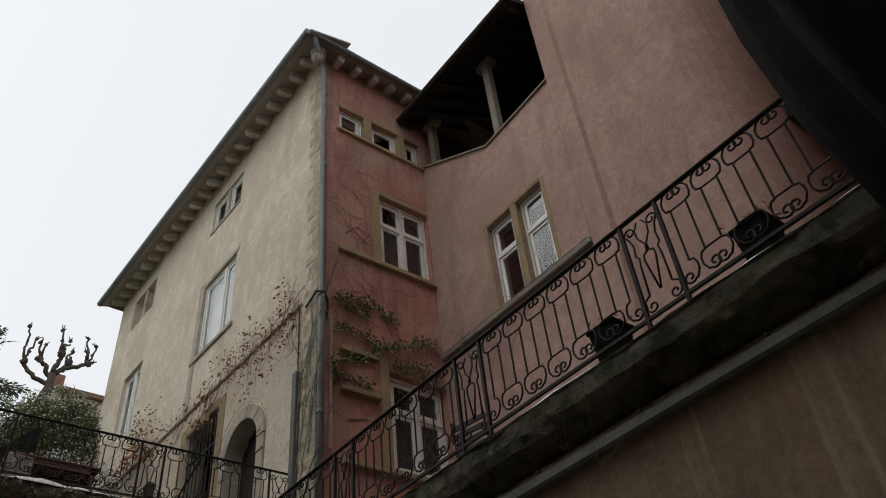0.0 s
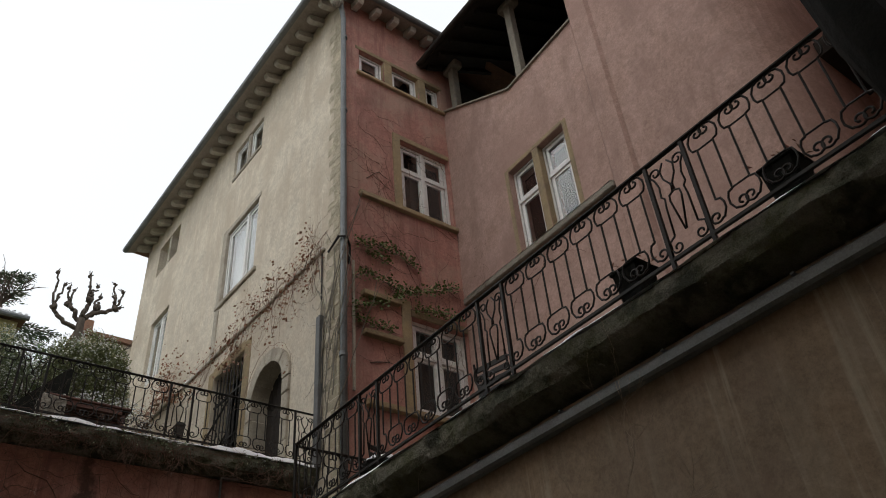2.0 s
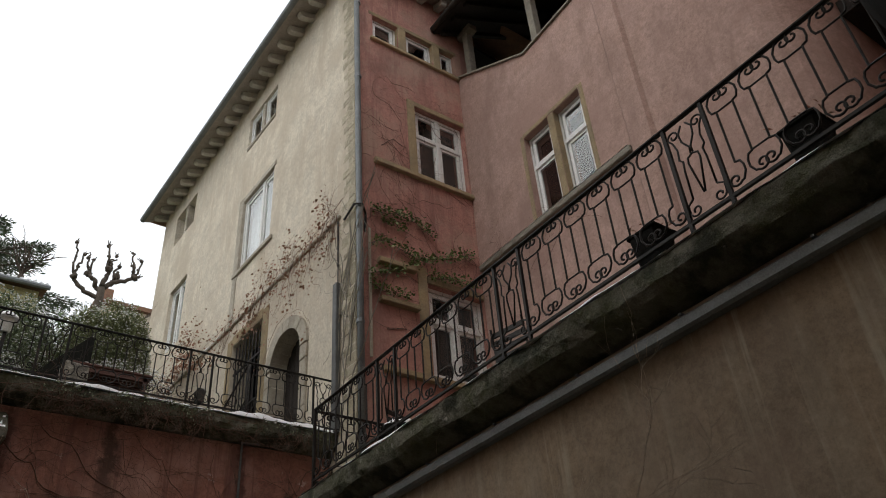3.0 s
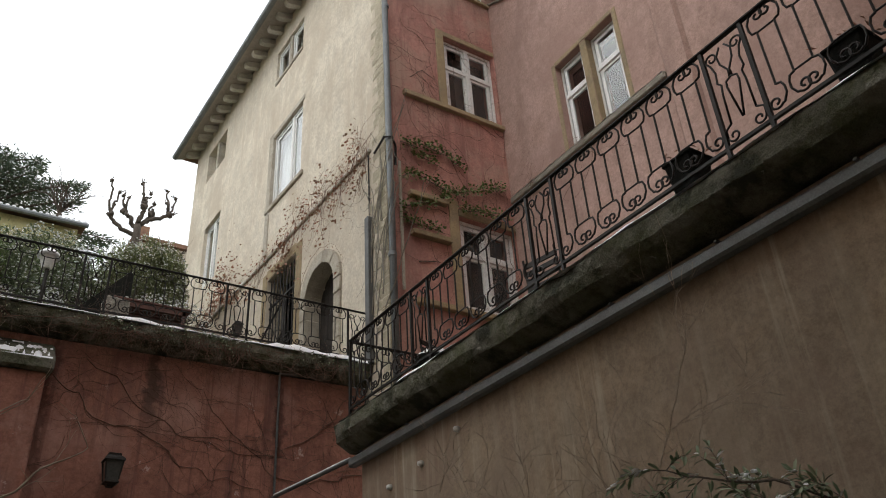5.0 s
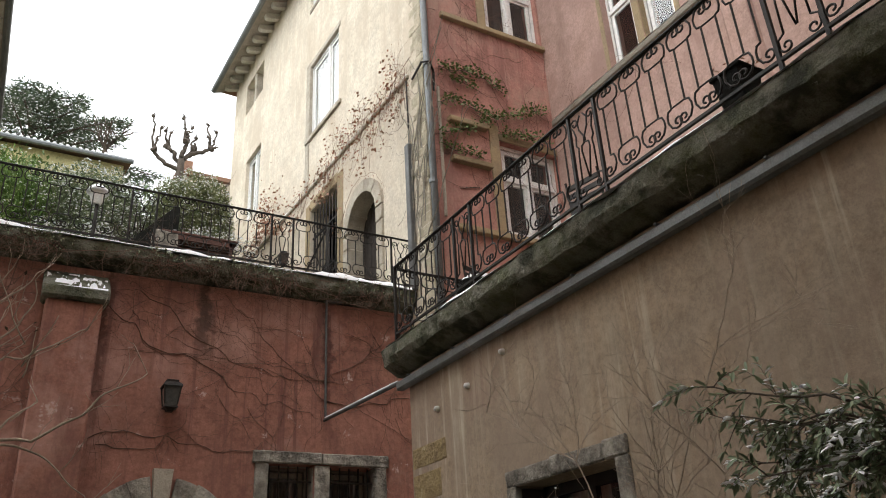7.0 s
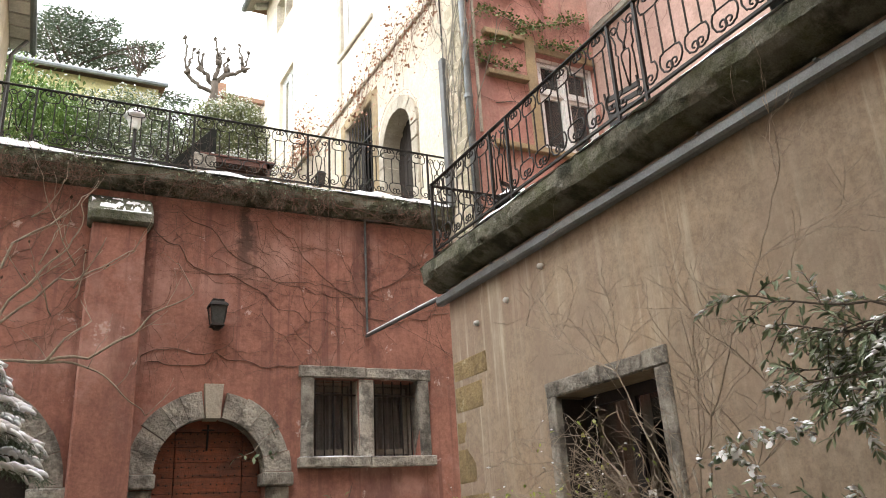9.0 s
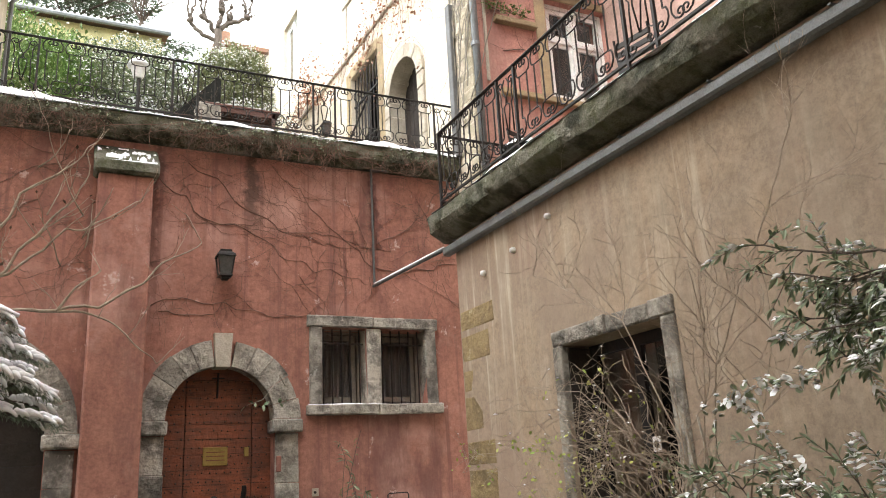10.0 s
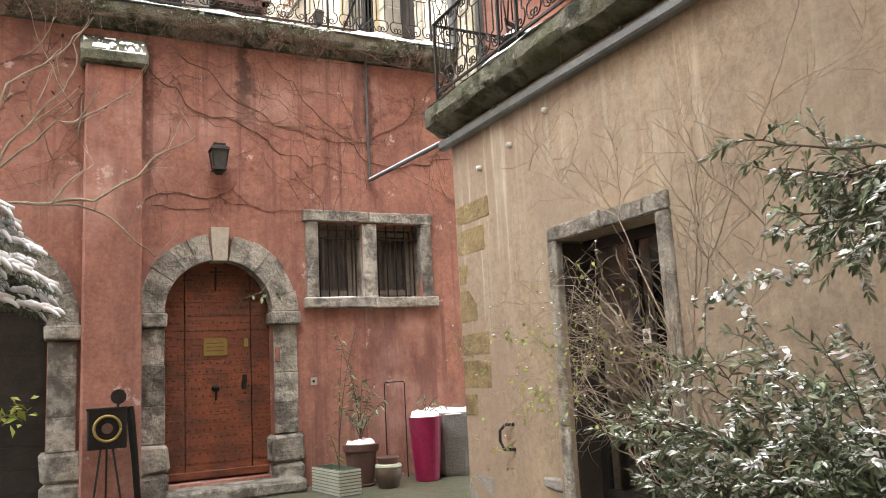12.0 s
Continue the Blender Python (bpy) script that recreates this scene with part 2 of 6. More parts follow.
def lathe(profile, n=20, bm=None, at=(0, 0, 0)):
    """A turned body from (radius, height) pairs."""
    bm = bm or bmesh.new()
    rings = [[bm.verts.new((at[0] + r * math.cos(2 * math.pi * k / n), at[1] + r * math.sin(2 * math.pi * k / n), at[2] + z)) for k in range(n)] for r, z in profile]
    for a, b in zip(rings, rings[1:]):
        for k in range(n):
            bm.faces.new((a[k], a[(k + 1) % n], b[(k + 1) % n], b[k]))
    bm.faces.new(rings[0][::-1])
    bm.faces.new(rings[-1])
    return bm


# ---- ground and courtyard walls ----
bm = bmesh.new()
bmesh.ops.create_grid(bm, x_segments=2, y_segments=2, size=400)
structure("ground", bm, PAVING, "damp mossy grey paving of the courtyard", "ground")

DOOR = (1.26, 2.65, 0.2, 2.33)
GATE = (-1.94, -0.04, 0.0, 2.2)
wall_red = structure("wall_red", panel(on_a, rect(-7.0, 5.62, 0, 6.0), [arch(*DOOR), arch(*GATE), rect(3.3, 3.97, 2.5, 3.57), rect(4.18, 4.89, 2.5, 3.57)], 0, 0.45), RED, "weathered brick-red lime plaster wall with bare creepers", "wall")
B_DOOR = (4.5, 5.81, 0.02, 2.55)
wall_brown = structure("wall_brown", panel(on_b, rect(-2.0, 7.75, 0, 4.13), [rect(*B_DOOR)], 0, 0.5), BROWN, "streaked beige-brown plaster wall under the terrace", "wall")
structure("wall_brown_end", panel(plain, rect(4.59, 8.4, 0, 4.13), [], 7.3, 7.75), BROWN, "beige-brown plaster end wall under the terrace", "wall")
# Added behind the viewpoint, out of view; distance and height chosen to darken the court.
structure("unseen_wall_behind", panel(plain, rect(-7.0, 12.0, 0, 16.0), [], -2.4, -2.0), BROWN, "unseen plain plaster wall added to darken the courtyard", "wall")
# Added out of view: tall to block sky, pale to bounce neutral light.
structure("unseen_wall_side", panel(lambda u, w, z: Vector((-4.6 - w, u, z)), rect(-2.4, 8.6, 0, 18.0), [], 0, 0.4), PALE, "unseen pale plaster wall added to block sky and bounce light", "wall")

# ---- terraces ----
def rough_slab(u0, u1, w0, w1, z0, z1, f, step=0.12):
    """A slab whose front face is broken and uneven; the front looks towards lower w."""
    bm = bmesh.new()
    rows = []
    n = int((u1 - u0) / step)
    prof = [(w1, z0), (w0 + 0.2, z0), (w0 + 0.03, z0 + 0.09), (w0, z0 + 0.16), (w0, z1 - 0.03), (w0 + 0.03, z1), (w1, z1)]
    for i in range(n + 1):
        u = u0 + (u1 - u0) * i / n
        row = []
        for k, (w, z) in enumerate(prof):
            if 0 < k < 6:
                w += 0.03 * noise.noise((u * 1.9, k * 0.7, z0)) + 0.03 * noise.noise((u * 7, k * 2.1, z0))
            if 0 < k < 4:
                z += 0.02 * noise.noise((u * 1.5, k, z1)) + 0.02 * noise.noise((u * 6, k, z1))
            row.append(bm.verts.new(f(u, w, z)))
        rows.append(row)
    for a, b in zip(rows, rows[1:]):
        for k in range(7):
            bm.faces.new((a[k], a[(k + 1) % 7], b[(k + 1) % 7], b[k]))
    bm.faces.new(rows[0])
    bm.faces.new(rows[-1])
    return bm


structure("terrace_slab_upper", rough_slab(-9, 5.6, 10.2, 24, 6.02, 6.34, plain), MOSS, "dark mossy stone terrace slab over the red wall", "terrace")
structure("terrace_slab_lower", rough_slab(-2.0, 7.95, 3.84, 8.42, 4.13, 4.45, lambda u, w, z: Vector((w, u, z))), MOSS, "dark mossy stone terrace slab over the brown wall", "terrace")

# ---- the pale house and the rose facade ----
C_WIN = [rect(13.25, 14.9, 12.05, 14.15), rect(13.4, 15.0, 16.05, 17.1), rect(18.6, 20.15, 16.0, 17.1), rect(18.5, 19.75, 11.95, 14.1), rect(13.3, 14.75, 6.6, 10.0), arch(11.5, 12.7, 6.6, 8.5)]
wall_cream = structure("wall_cream", panel(on_c, rect(9.67, 21.3, 0, 17.9), C_WIN, 0, 0.45), PALE, "pale cream rendered house wall with small windows", "wall")
D_WIN = [rect(6.08, 6.75, 15.47, 16.25), rect(6.97, 7.72, 15.47, 16.25), rect(7.92, 8.36, 15.47, 16.25), rect(7.08, 8.38, 11.88, 13.85), rect(7.12, 8.4, 7.4, 9.3)]
wall_rose = structure("wall_rose", panel(on_d, rect(5.6, 8.85, 0, 17.84), D_WIN, 0.003, 0.45), ROSE, "deep rose plaster facade with creepers", "wall")
E_WIN = [rect(6.36, 7.06, 10.12, 12.12), rect(7.22, 7.92, 10.12, 12.12)]
wall_pink = structure("wall_pink", panel(on_e, [(5.5, 4.45), (9.67, 4.45), (9.67, 15.47), (7.5, 14.17), (5.5, 14.33)], E_WIN, 0, 0.45), PINK, "pink plaster stair facade with a sloping parapet", "wall")
# The loggia's inner shade is painted into this wall's near-black colour.
wall_back_loggia = structure("wall_loggia", panel(on_e, rect(2.0, 9.6, 10, 19.5), [], 2.6, 2.8), PAINTED_DARK, "back wall of the open loggia, its shade painted near-black", "wall")

# round-cornered tower
bm = bmesh.new()
prof = [(E_X + 0.12, 5.56), (E_X - 0.06, 5.54), (E_X - 0.1, 5.5), (E_X - 0.1, 5.1), (E_X - 0.035, 5.04)]
for i in range(10):
    an = math.pi + math.pi / 2 * i / 9
    prof.append((E_X + 0.9 + 0.94 * math.cos(an), 3.2 + 0.94 * math.sin(an)))
prof += [(11.5, 2.26), (11.5, 5.56)]
lo = [bm.verts.new((x, y, 4.45)) for x, y in prof]
hi = [bm.verts.new((x, y, 24)) for x, y in prof]
for i in range(len(prof)):
    j = (i + 1) % len(prof)
    bm.faces.new((lo[i], lo[j], hi[j], hi[i]))
bm.faces.new(lo)
bm.faces.new(hi)
tower = structure("wall_tower", bm, PINK, "pink plaster round-cornered stair tower", "tower")
structure("wall_recess", panel(on_e, rect(-0.2, 2.3, 4.45, 14), [], 2.4, 2.7), PINK, "pink plaster wall in the shaded recess", "wall")
# Slab added out of sight to cut the sky light in the recess.
structure("recess_soffit", block(plain, E_X + 1.0, 12.0, -0.2, 2.25, 10.4, 10.7), DARKWOOD, "dark slab added out of sight above the recess to shade it", "ceiling")
# Unseen wall, added to shade the near end of the terrace and the tower.
structure("unseen_wall_terrace_end", panel(plain, rect(4.6, 12.0, 4.45, 20), [], -0.6, -0.2), PINK, "unseen pink plaster wall added to shade the terrace and tower", "wall")


# ---- more materials ----
def glass_material():
    m, nt, b, co = tex_base("window_glass", 0.02)
    b.inputs["Base Color"].default_value = (0.9, 0.93, 0.92, 1)
    b.inputs["Transmission Weight"].default_value = 1.0
    b.inputs["IOR"].default_value = 1.45
    return m


GLASS = glass_material()
CURTAIN = surface("pale_curtain_cloth", (0.85, 0.85, 0.84), (0.78, 0.78, 0.77), scale=3, bump=0.3)
GREYCURTAIN = surface("grey_curtain_cloth", (0.36, 0.34, 0.34), (0.28, 0.27, 0.27), scale=3, bump=0.3)
BRASS = surface("aged_brass", (0.42, 0.31, 0.10), (0.34, 0.25, 0.09), rough=0.4, metal=0.7, scale=6, bump=0.08)
PATINA = surface("weathered_tail_wood", (0.70, 0.66, 0.59), (0.58, 0.54, 0.47), scale=6, bump=0.3, vary=0.12)
CREAMSTONE = surface("pale_dressed_stone", (0.50, 0.45, 0.37), (0.42, 0.37, 0.3), (0.3, 0.26, 0.2), scale=3, bump=0.4, vary=0.12)


def leaf_material(name, a, b, rough=0.55):
    m, nt, bs, co = tex_base(name, rough)
    geo = nt.nodes.new("ShaderNodeNewGeometry")
    col = blend(nt, geo.outputs["Random Per Island"], a, b)
    nt.links.new(col, bs.inputs["Base Color"])
    return m


IVY = leaf_material("ivy_leaf", (0.08, 0.14, 0.03), (0.22, 0.26, 0.09))
RUSSET = leaf_material("dry_russet_leaf", (0.32, 0.12, 0.07), (0.22, 0.13, 0.07))
OLIVE = leaf_material("olive_leaf", (0.065, 0.105, 0.045), (0.29, 0.34, 0.21))
YELLOWGREEN = leaf_material("yellowish_shrub_leaf", (0.10, 0.13, 0.05), (0.30, 0.32, 0.16))
SHRUBLEAF = leaf_material("dusty_shrub_leaf", (0.075, 0.11, 0.05), (0.30, 0.34, 0.20))
BAMBOO = leaf_material("bright_green_leaf", (0.075, 0.15, 0.028), (0.22, 0.33, 0.08))
YELLOW = leaf_material("yellow_green_leaf", (0.24, 0.36, 0.05), (0.48, 0.46, 0.12))
HEDGE = leaf_material("hedge_leaf", (0.06, 0.11, 0.025), (0.16, 0.22, 0.07))
CEDAR = leaf_material("cedar_needles", (0.055, 0.095, 0.05), (0.14, 0.17, 0.11))

# ---- eaves, gutters, roofs ----
EAVE = 17.66
SOFFIT = surface("dark_soffit_boards", (0.42, 0.37, 0.32), (0.33, 0.29, 0.25), scale=5, bump=0.3)
PITCH = 0.36


def eave_frame(f, edge):
    """A facade's frame sheared so that the soffit rises inwards from its outer edge."""
    return lambda u, w, z: f(u, w, z + (w - edge) * PITCH)


under_c, under_d = eave_frame(on_c, -0.62), eave_frame(on_d, -0.45)
eave_c = structure("eave_cream", panel(under_c, rect(9.1, 21.6, EAVE, EAVE + 0.06), [], -0.62, 0.45), SOFFIT, "grey boarded eave of the pale house", "eave")
eave_d = structure("eave_rose", panel(under_d, rect(5.2, 8.9, EAVE - 0.003, EAVE + 0.055), [], -0.45, 0.44), SOFFIT, "grey boarded eave over the rose facade", "eave")
# Unseen sheet added to stop sky light reaching the rooms from above.
structure("light_stop_cream", panel(on_c, rect(9.9, 21.2, 17.5, 17.6), [], 0.46, 7.0), PAINTED_DARK, "unseen near-black sheet added to keep light out of the attic", "ceiling")


def rafter(f, u, w0, w1):
    """A pale rafter end with a rounded nose."""
    side = [(w1, EAVE - 0.004), (w1, EAVE - 0.2), (w0 + 0.12, EAVE - 0.19), (w0 + 0.05, EAVE - 0.165), (w0 + 0.01, EAVE - 0.11), (w0, EAVE - 0.04), (w0, EAVE - 0.004)]
    bm = bmesh.new()
    rows = [[bm.verts.new(f(u + d, w, z)) for w, z in side] for d in (-0.075, 0.075)]
    for k in range(7):
        bm.faces.new((rows[0][k], rows[0][(k + 1) % 7], rows[1][(k + 1) % 7], rows[1][k]))
    bm.faces.new(rows[0])
    bm.faces.new(rows[1][::-1])
    return bm


for i in range(22):
    part("rafter_tail", rafter(under_c, 9.95 + i * 0.535, -0.42, 0.05), PATINA, eave_c)
for i in range(6):
    part("rafter_tail", rafter(under_d, 5.95 + i * 0.5, -0.36, 0.05), PATINA, eave_d)
gutter_c = structure("gutter_cream", tube([on_c(9.2, -0.68, EAVE + 0.06), on_c(21.6, -0.68, EAVE + 0.06)], 0.09, n=10), ZINC, "grey zinc gutter of the pale house", "gutter")
gutter_d = structure("gutter_rose", tube([Vector((4.97, 9.17, EAVE + 0.061)), Vector((8.85, 9.17, EAVE + 0.061))], 0.075, n=10), ZINC, "grey zinc gutter over the rose facade", "gutter")
bm = bmesh.new()
pts = [on_c(9.1, -0.62, EAVE + 0.07), on_c(21.6, -0.62, EAVE + 0.07), on_c(21.6, 7, EAVE + 0.07), Vector((11.9, 9.2, EAVE + 0.07)), on_c(13.0, 3.5, 19.3), on_c(17.5, 3.5, 19.3)]
v = [bm.verts.new(p) for p in pts]
for q in ((0, 1, 5, 4), (1, 2, 5), (2, 3, 4, 5), (3, 0, 4)):
    bm.faces.new([v[i] for i in q])
structure("roof_cream", bm, ROOF, "low terracotta roof of the pale house", "roof")
# Backing sheets behind the windows; their near-black colour stands in for unlit rooms.
structure("inner_wall_cream", panel(on_c, rect(9.9, 21.2, 0, 17.6), [], 1.9, 2.0), PAINTED_DARK, "near-black sheet painted as unlit rooms behind the pale wall", "wall")
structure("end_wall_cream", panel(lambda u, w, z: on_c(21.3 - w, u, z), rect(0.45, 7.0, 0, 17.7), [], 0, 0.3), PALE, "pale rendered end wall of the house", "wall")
structure("inner_wall_rose", panel(on_d, rect(6.9, 10.5, 0, 17.6), [], 1.5, 1.6), PAINTED_DARK, "near-black sheet painted as unlit rooms behind the rose wall", "wall")
structure("inner_wall_pink", panel(on_e, rect(5.6, 9.66, 4.5, 14.0), [], 1.4, 1.5), PAINTED_DARK, "near-black sheet painted as unlit rooms behind the pink wall", "wall")
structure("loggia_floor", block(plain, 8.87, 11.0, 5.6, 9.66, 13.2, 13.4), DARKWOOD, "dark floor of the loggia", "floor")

# corner ornament under the eave
part("corbel", lathe([(0.02, 0), (0.12, 0.08), (0.17, 0.22), (0.13, 0.34), (0.2, 0.42), (0.1, 0.5)], 10, at=(5.38, 9.47, 17.12)), STONE, eave_c, "carved grey corner corbel")

# loggia roof
slope = [(7.8, 16.7), (11.2, 18.6)]
bm = bmesh.new()
vs = []
for y in (9.66, 5.5):
    for (x, z), dz in ((slope[0], 0), (slope[1], 0), (slope[1], 0.14), (slope[0], 0.14)):
        vs.append(bm.verts.new((x, y, z + dz)))
for q in ((0, 1, 2, 3), (7, 6, 5, 4), (0, 4, 5, 1), (1, 5, 6, 2), (2, 6, 7, 3), (3, 7, 4, 0)):
    bm.faces.new([vs[i] for i in q])
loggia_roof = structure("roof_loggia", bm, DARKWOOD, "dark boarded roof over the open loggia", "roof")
for i in range(9):
    y = 5.7 + i * 0.48
    bm = bmesh.new()
    box(bm, lambda u, w, z: Vector((u, w, 16.7 + (u - 7.8) * 0.559 + z)), 7.95, 11.0, y - 0.05, y + 0.05, -0.13, -0.004)
    part("rafter", bm, DARKWOOD, loggia_roof)
part("gutter", tube([(7.74, 9.62, 16.76), (7.74, 5.3, 16.76)], 0.07, n=10), DARKWOOD, loggia_roof, "dark metal gutter")
for y, m in ((7.2, GREYWOOD), (9.35, GREYWOOD)):
    z0 = 14.24 if y < 8 else 15.2
    post = thing("loggia_post", "grey weathered timber post holding the loggia roof", "post", "loggia posts", at=(8.6, y, z0))
    part("shaft", block(plain, 8.5, 8.68, y - 0.09, y + 0.09, z0 - 0.02, 17.02, bev=0.015, jit=0.01), m, post)
    part("bracket", block(plain, 8.46, 8.72, y - 0.25, y + 0.25, 16.78, 16.98, bev=0.03), m, post)
bm = bmesh.new()
for (y0, z0), (y1, z1) in (((5.5, 14.33), (7.5, 14.17)), ((7.5, 14.17), (9.66, 15.46))):
    box(bm, lambda u, w, z: Vector((E_X + w, y0 + (y1 - y0) * u, z0 + (z1 - z0) * u + z)), 0, 1, -0.05, 0.5, 0.003, 0.05)
part("coping", bm, GREYWOOD, wall_pink, "thin grey coping on the sloping parapet")


# ---- windows ----
def window(name, label, f, u0, u1, z0, z1, cols, rows, back=0.2, bar=0.07, cloth=None, paint=None):
    """Painted casements set back in an opening; cols and rows: inner division lines."""
    paint = paint or WHITE
    w = thing(name, label, "window", kind="structure", at=f((u0 + u1) / 2, back, z0))
    part("window_frame", panel(f, rect(u0 + 0.002, u1 - 0.002, z0 + 0.002, z1 - 0.002), [rect(u0 + bar, u1 - bar, z0 + bar, z1 - bar)], back, back + 0.08), paint, w)
    us, zs = [u0 + bar - 0.01, *cols, u1 - bar + 0.01], [z0 + bar - 0.01, *rows, z1 - bar + 0.01]
    for c in cols:
        part("mullion", block(f, c - 0.05, c + 0.05, back - 0.025, back + 0.075, z0 + bar - 0.004, z1 - bar + 0.004, bev=0.008), paint, w)
    for r in rows:
        part("transom", block(f, u0 + bar - 0.004, u1 - bar + 0.004, back - 0.02, back + 0.07, r - 0.045, r + 0.045, bev=0.008), paint, w)
    for a, b in zip(us, us[1:]):
        for c, d in zip(zs, zs[1:]):
            a1, b1, c1, d1 = a + 0.03, b - 0.03, c + 0.03, d - 0.03
            leaf = part("casement", panel(f, rect(a1, b1, c1, d1), [rect(a1 + 0.075, b1 - 0.075, c1 + 0.075, d1 - 0.075)], back + 0.012, back + 0.055), paint, w)
            g = part("pane", block(f, a1 + 0.07, b1 - 0.07, back + 0.03, back + 0.036, c1 + 0.07, d1 - 0.07), GLASS, leaf)
            g.visible_shadow = False
    if cloth:
        bm = bmesh.new()
        n = 40
        for k in range(n):
            a, b = u0 + (u1 - u0) * k / n, u0 + (u1 - u0) * (k + 1) / n
            q = [f(a, back + 0.2 + 0.04 * math.sin(k * 1.3), z0 + 0.03), f(b, back + 0.2 + 0.04 * math.sin((k + 1) * 1.3), z0 + 0.03)]
            q += [f(b, back + 0.2 + 0.03 * math.sin((k + 1) * 1.3), z1 - 0.02), f(a, back + 0.2 + 0.03 * math.sin(k * 1.3), z1 - 0.02)]
            bm.faces.new([bm.verts.new(p) for p in q])
        bmesh.ops.remove_doubles(bm, verts=bm.verts, dist=0.001)
        tagged(part("curtain", bm, cloth, None, "", True), "pale cloth curtain hung behind the window", "curtain")
    return w


window("window_1", "tall white window in the pale wall with pale curtains", on_c, 13.25, 14.9, 12.05, 14.15, [13.85], [], 0.06, cloth=CURTAIN)
window("window_2", "small white attic window in the pale wall", on_c, 13.4, 14.13, 16.05, 17.1, [], [], 0.07, cloth=CURTAIN)
window("window_3", "small white attic window in the pale wall", on_c, 14.27, 15.0, 16.05, 17.1, [], [], 0.07, cloth=CURTAIN)
window("window_4", "narrow white attic window in the pale wall", on_c, 18.6, 19.3, 16.0, 17.1, [], [], 0.28)
window("window_5", "narrow white attic window in the pale wall", on_c, 19.45, 20.15, 16.0, 17.1, [], [], 0.28)
window("window_6", "tall white window in the pale wall", on_c, 18.5, 19.75, 11.95, 14.1, [19.1], [], 0.1, cloth=CURTAIN)
window("window_7", "white cross window in the rose wall", on_d, 7.08, 8.38, 11.88, 13.85, [7.72], [13.1], 0.12)
window("window_8", "white cross window above the lower terrace", on_d, 7.12, 8.4, 7.4, 9.3, [7.75], [8.6], 0.12)
window("window_9", "white casement between stone mullions in the pink wall", on_e, 6.36, 7.06, 10.12, 12.12, [], [11.35], 0.14, bar=0.05)
window("window_10", "white casement between stone mullions in the pink wall", on_e, 7.22, 7.92, 10.12, 12.12, [], [11.35], 0.14, bar=0.05)
for n, (a, b) in enumerate(((6.08, 6.75), (6.97, 7.72), (7.92, 8.36))):
    window("window_%d" % (11 + n), "small white window under the eave of the rose wall", on_d, a, b, 15.47, 16.25, [], [], 0.12, bar=0.05)


def dressing(parent, f, blocks, mat, label="", jit=0.006, name="stone"):
    for q in blocks:
        part(name, block(f, *q, bev=0.012, jit=jit), mat, parent, label)


# stone frames and sills
dressing(wall_cream, on_c, [(13.39, 15.01, -0.03, 0.1, 15.95, 16.05), (14.13, 14.27, 0.02, 0.3, 16.05, 17.1), (19.3, 19.45, 0.02, 0.3, 16.0, 17.1), (13.1, 15.1, -0.05, 0.1, 11.93, 12.05), (14.9, 15.12, -0.02, 0.1, 10.65, 14.3), (13.15, 14.9, -0.015, 0.1, 14.15, 14.3)], CREAMSTONE)
dressing(wall_cream, on_c, [(13.0, 13.29, -0.012, 0.2, 6.35, 10.2), (14.76, 15.0, -0.012, 0.2, 6.35, 10.2), (13.29, 14.76, -0.012, 0.2, 10.01, 10.25)], OCHRE)
part("string_course", block(on_c, 10.15, 21.3, -0.055, 0.05, 10.545, 10.615, bev=0.015), CREAMSTONE, wall_cream, "thin stone ledge with snow")
dressing(wall_rose, on_d, [(6.0, 8.42, -0.07, 0.1, 15.37, 15.465), (6.75, 6.97, -0.02, 0.25, 15.47, 16.25), (7.72, 7.92, -0.02, 0.25, 15.47, 16.25), (5.98, 8.42, -0.01, 0.1, 16.252, 16.36), (6.02, 8.42, -0.09, 0.1, 11.76, 11.87), (6.88, 7.07, -0.025, 0.2, 11.88, 13.98), (7.07, 8.4, -0.02, 0.1, 13.853, 13.98)], OCHRE)
dressing(wall_rose, on_d, [(6.04, 6.84, -0.12, 0.1, 9.4, 9.5), (6.06, 6.86, -0.12, 0.1, 8.6, 8.7), (6.9, 7.1, -0.02, 0.1, 7.3, 9.62), (7.1, 8.42, -0.02, 0.1, 9.304, 9.45), (6.1, 8.42, -0.1, 0.1, 7.28, 7.39)], OCHRE)
dressing(wall_pink, on_e, [(7.06, 7.22, -0.01, 0.3, 10.12, 12.12), (6.25, 6.355, -0.012, 0.2, 10.05, 12.2), (7.925, 8.03, -0.012, 0.2, 10.05, 12.2), (6.355, 7.925, -0.012, 0.2, 12.125, 12.22)], OCHRE)
part("string_course", block(on_e, 5.55, 9.6, -0.1, 0.05, 9.9, 10.04, bev=0.02), GREYWOOD, wall_pink, "weathered sill ledge")

# corner stones of the pale house
z = 4.6
k = 0
while z < 17.3:
    h = random.uniform(0.13, 0.27)
    d = 0.26 if k % 2 else 0.42
    d += random.uniform(-0.06, 0.06)
    part("corner_stone", block(on_c, 9.655, 9.68 + d, -0.006, 0.12, z, z + h - 0.004, bev=0.012, jit=0.006), QUOIN, wall_cream)
    z += h
    k += 1


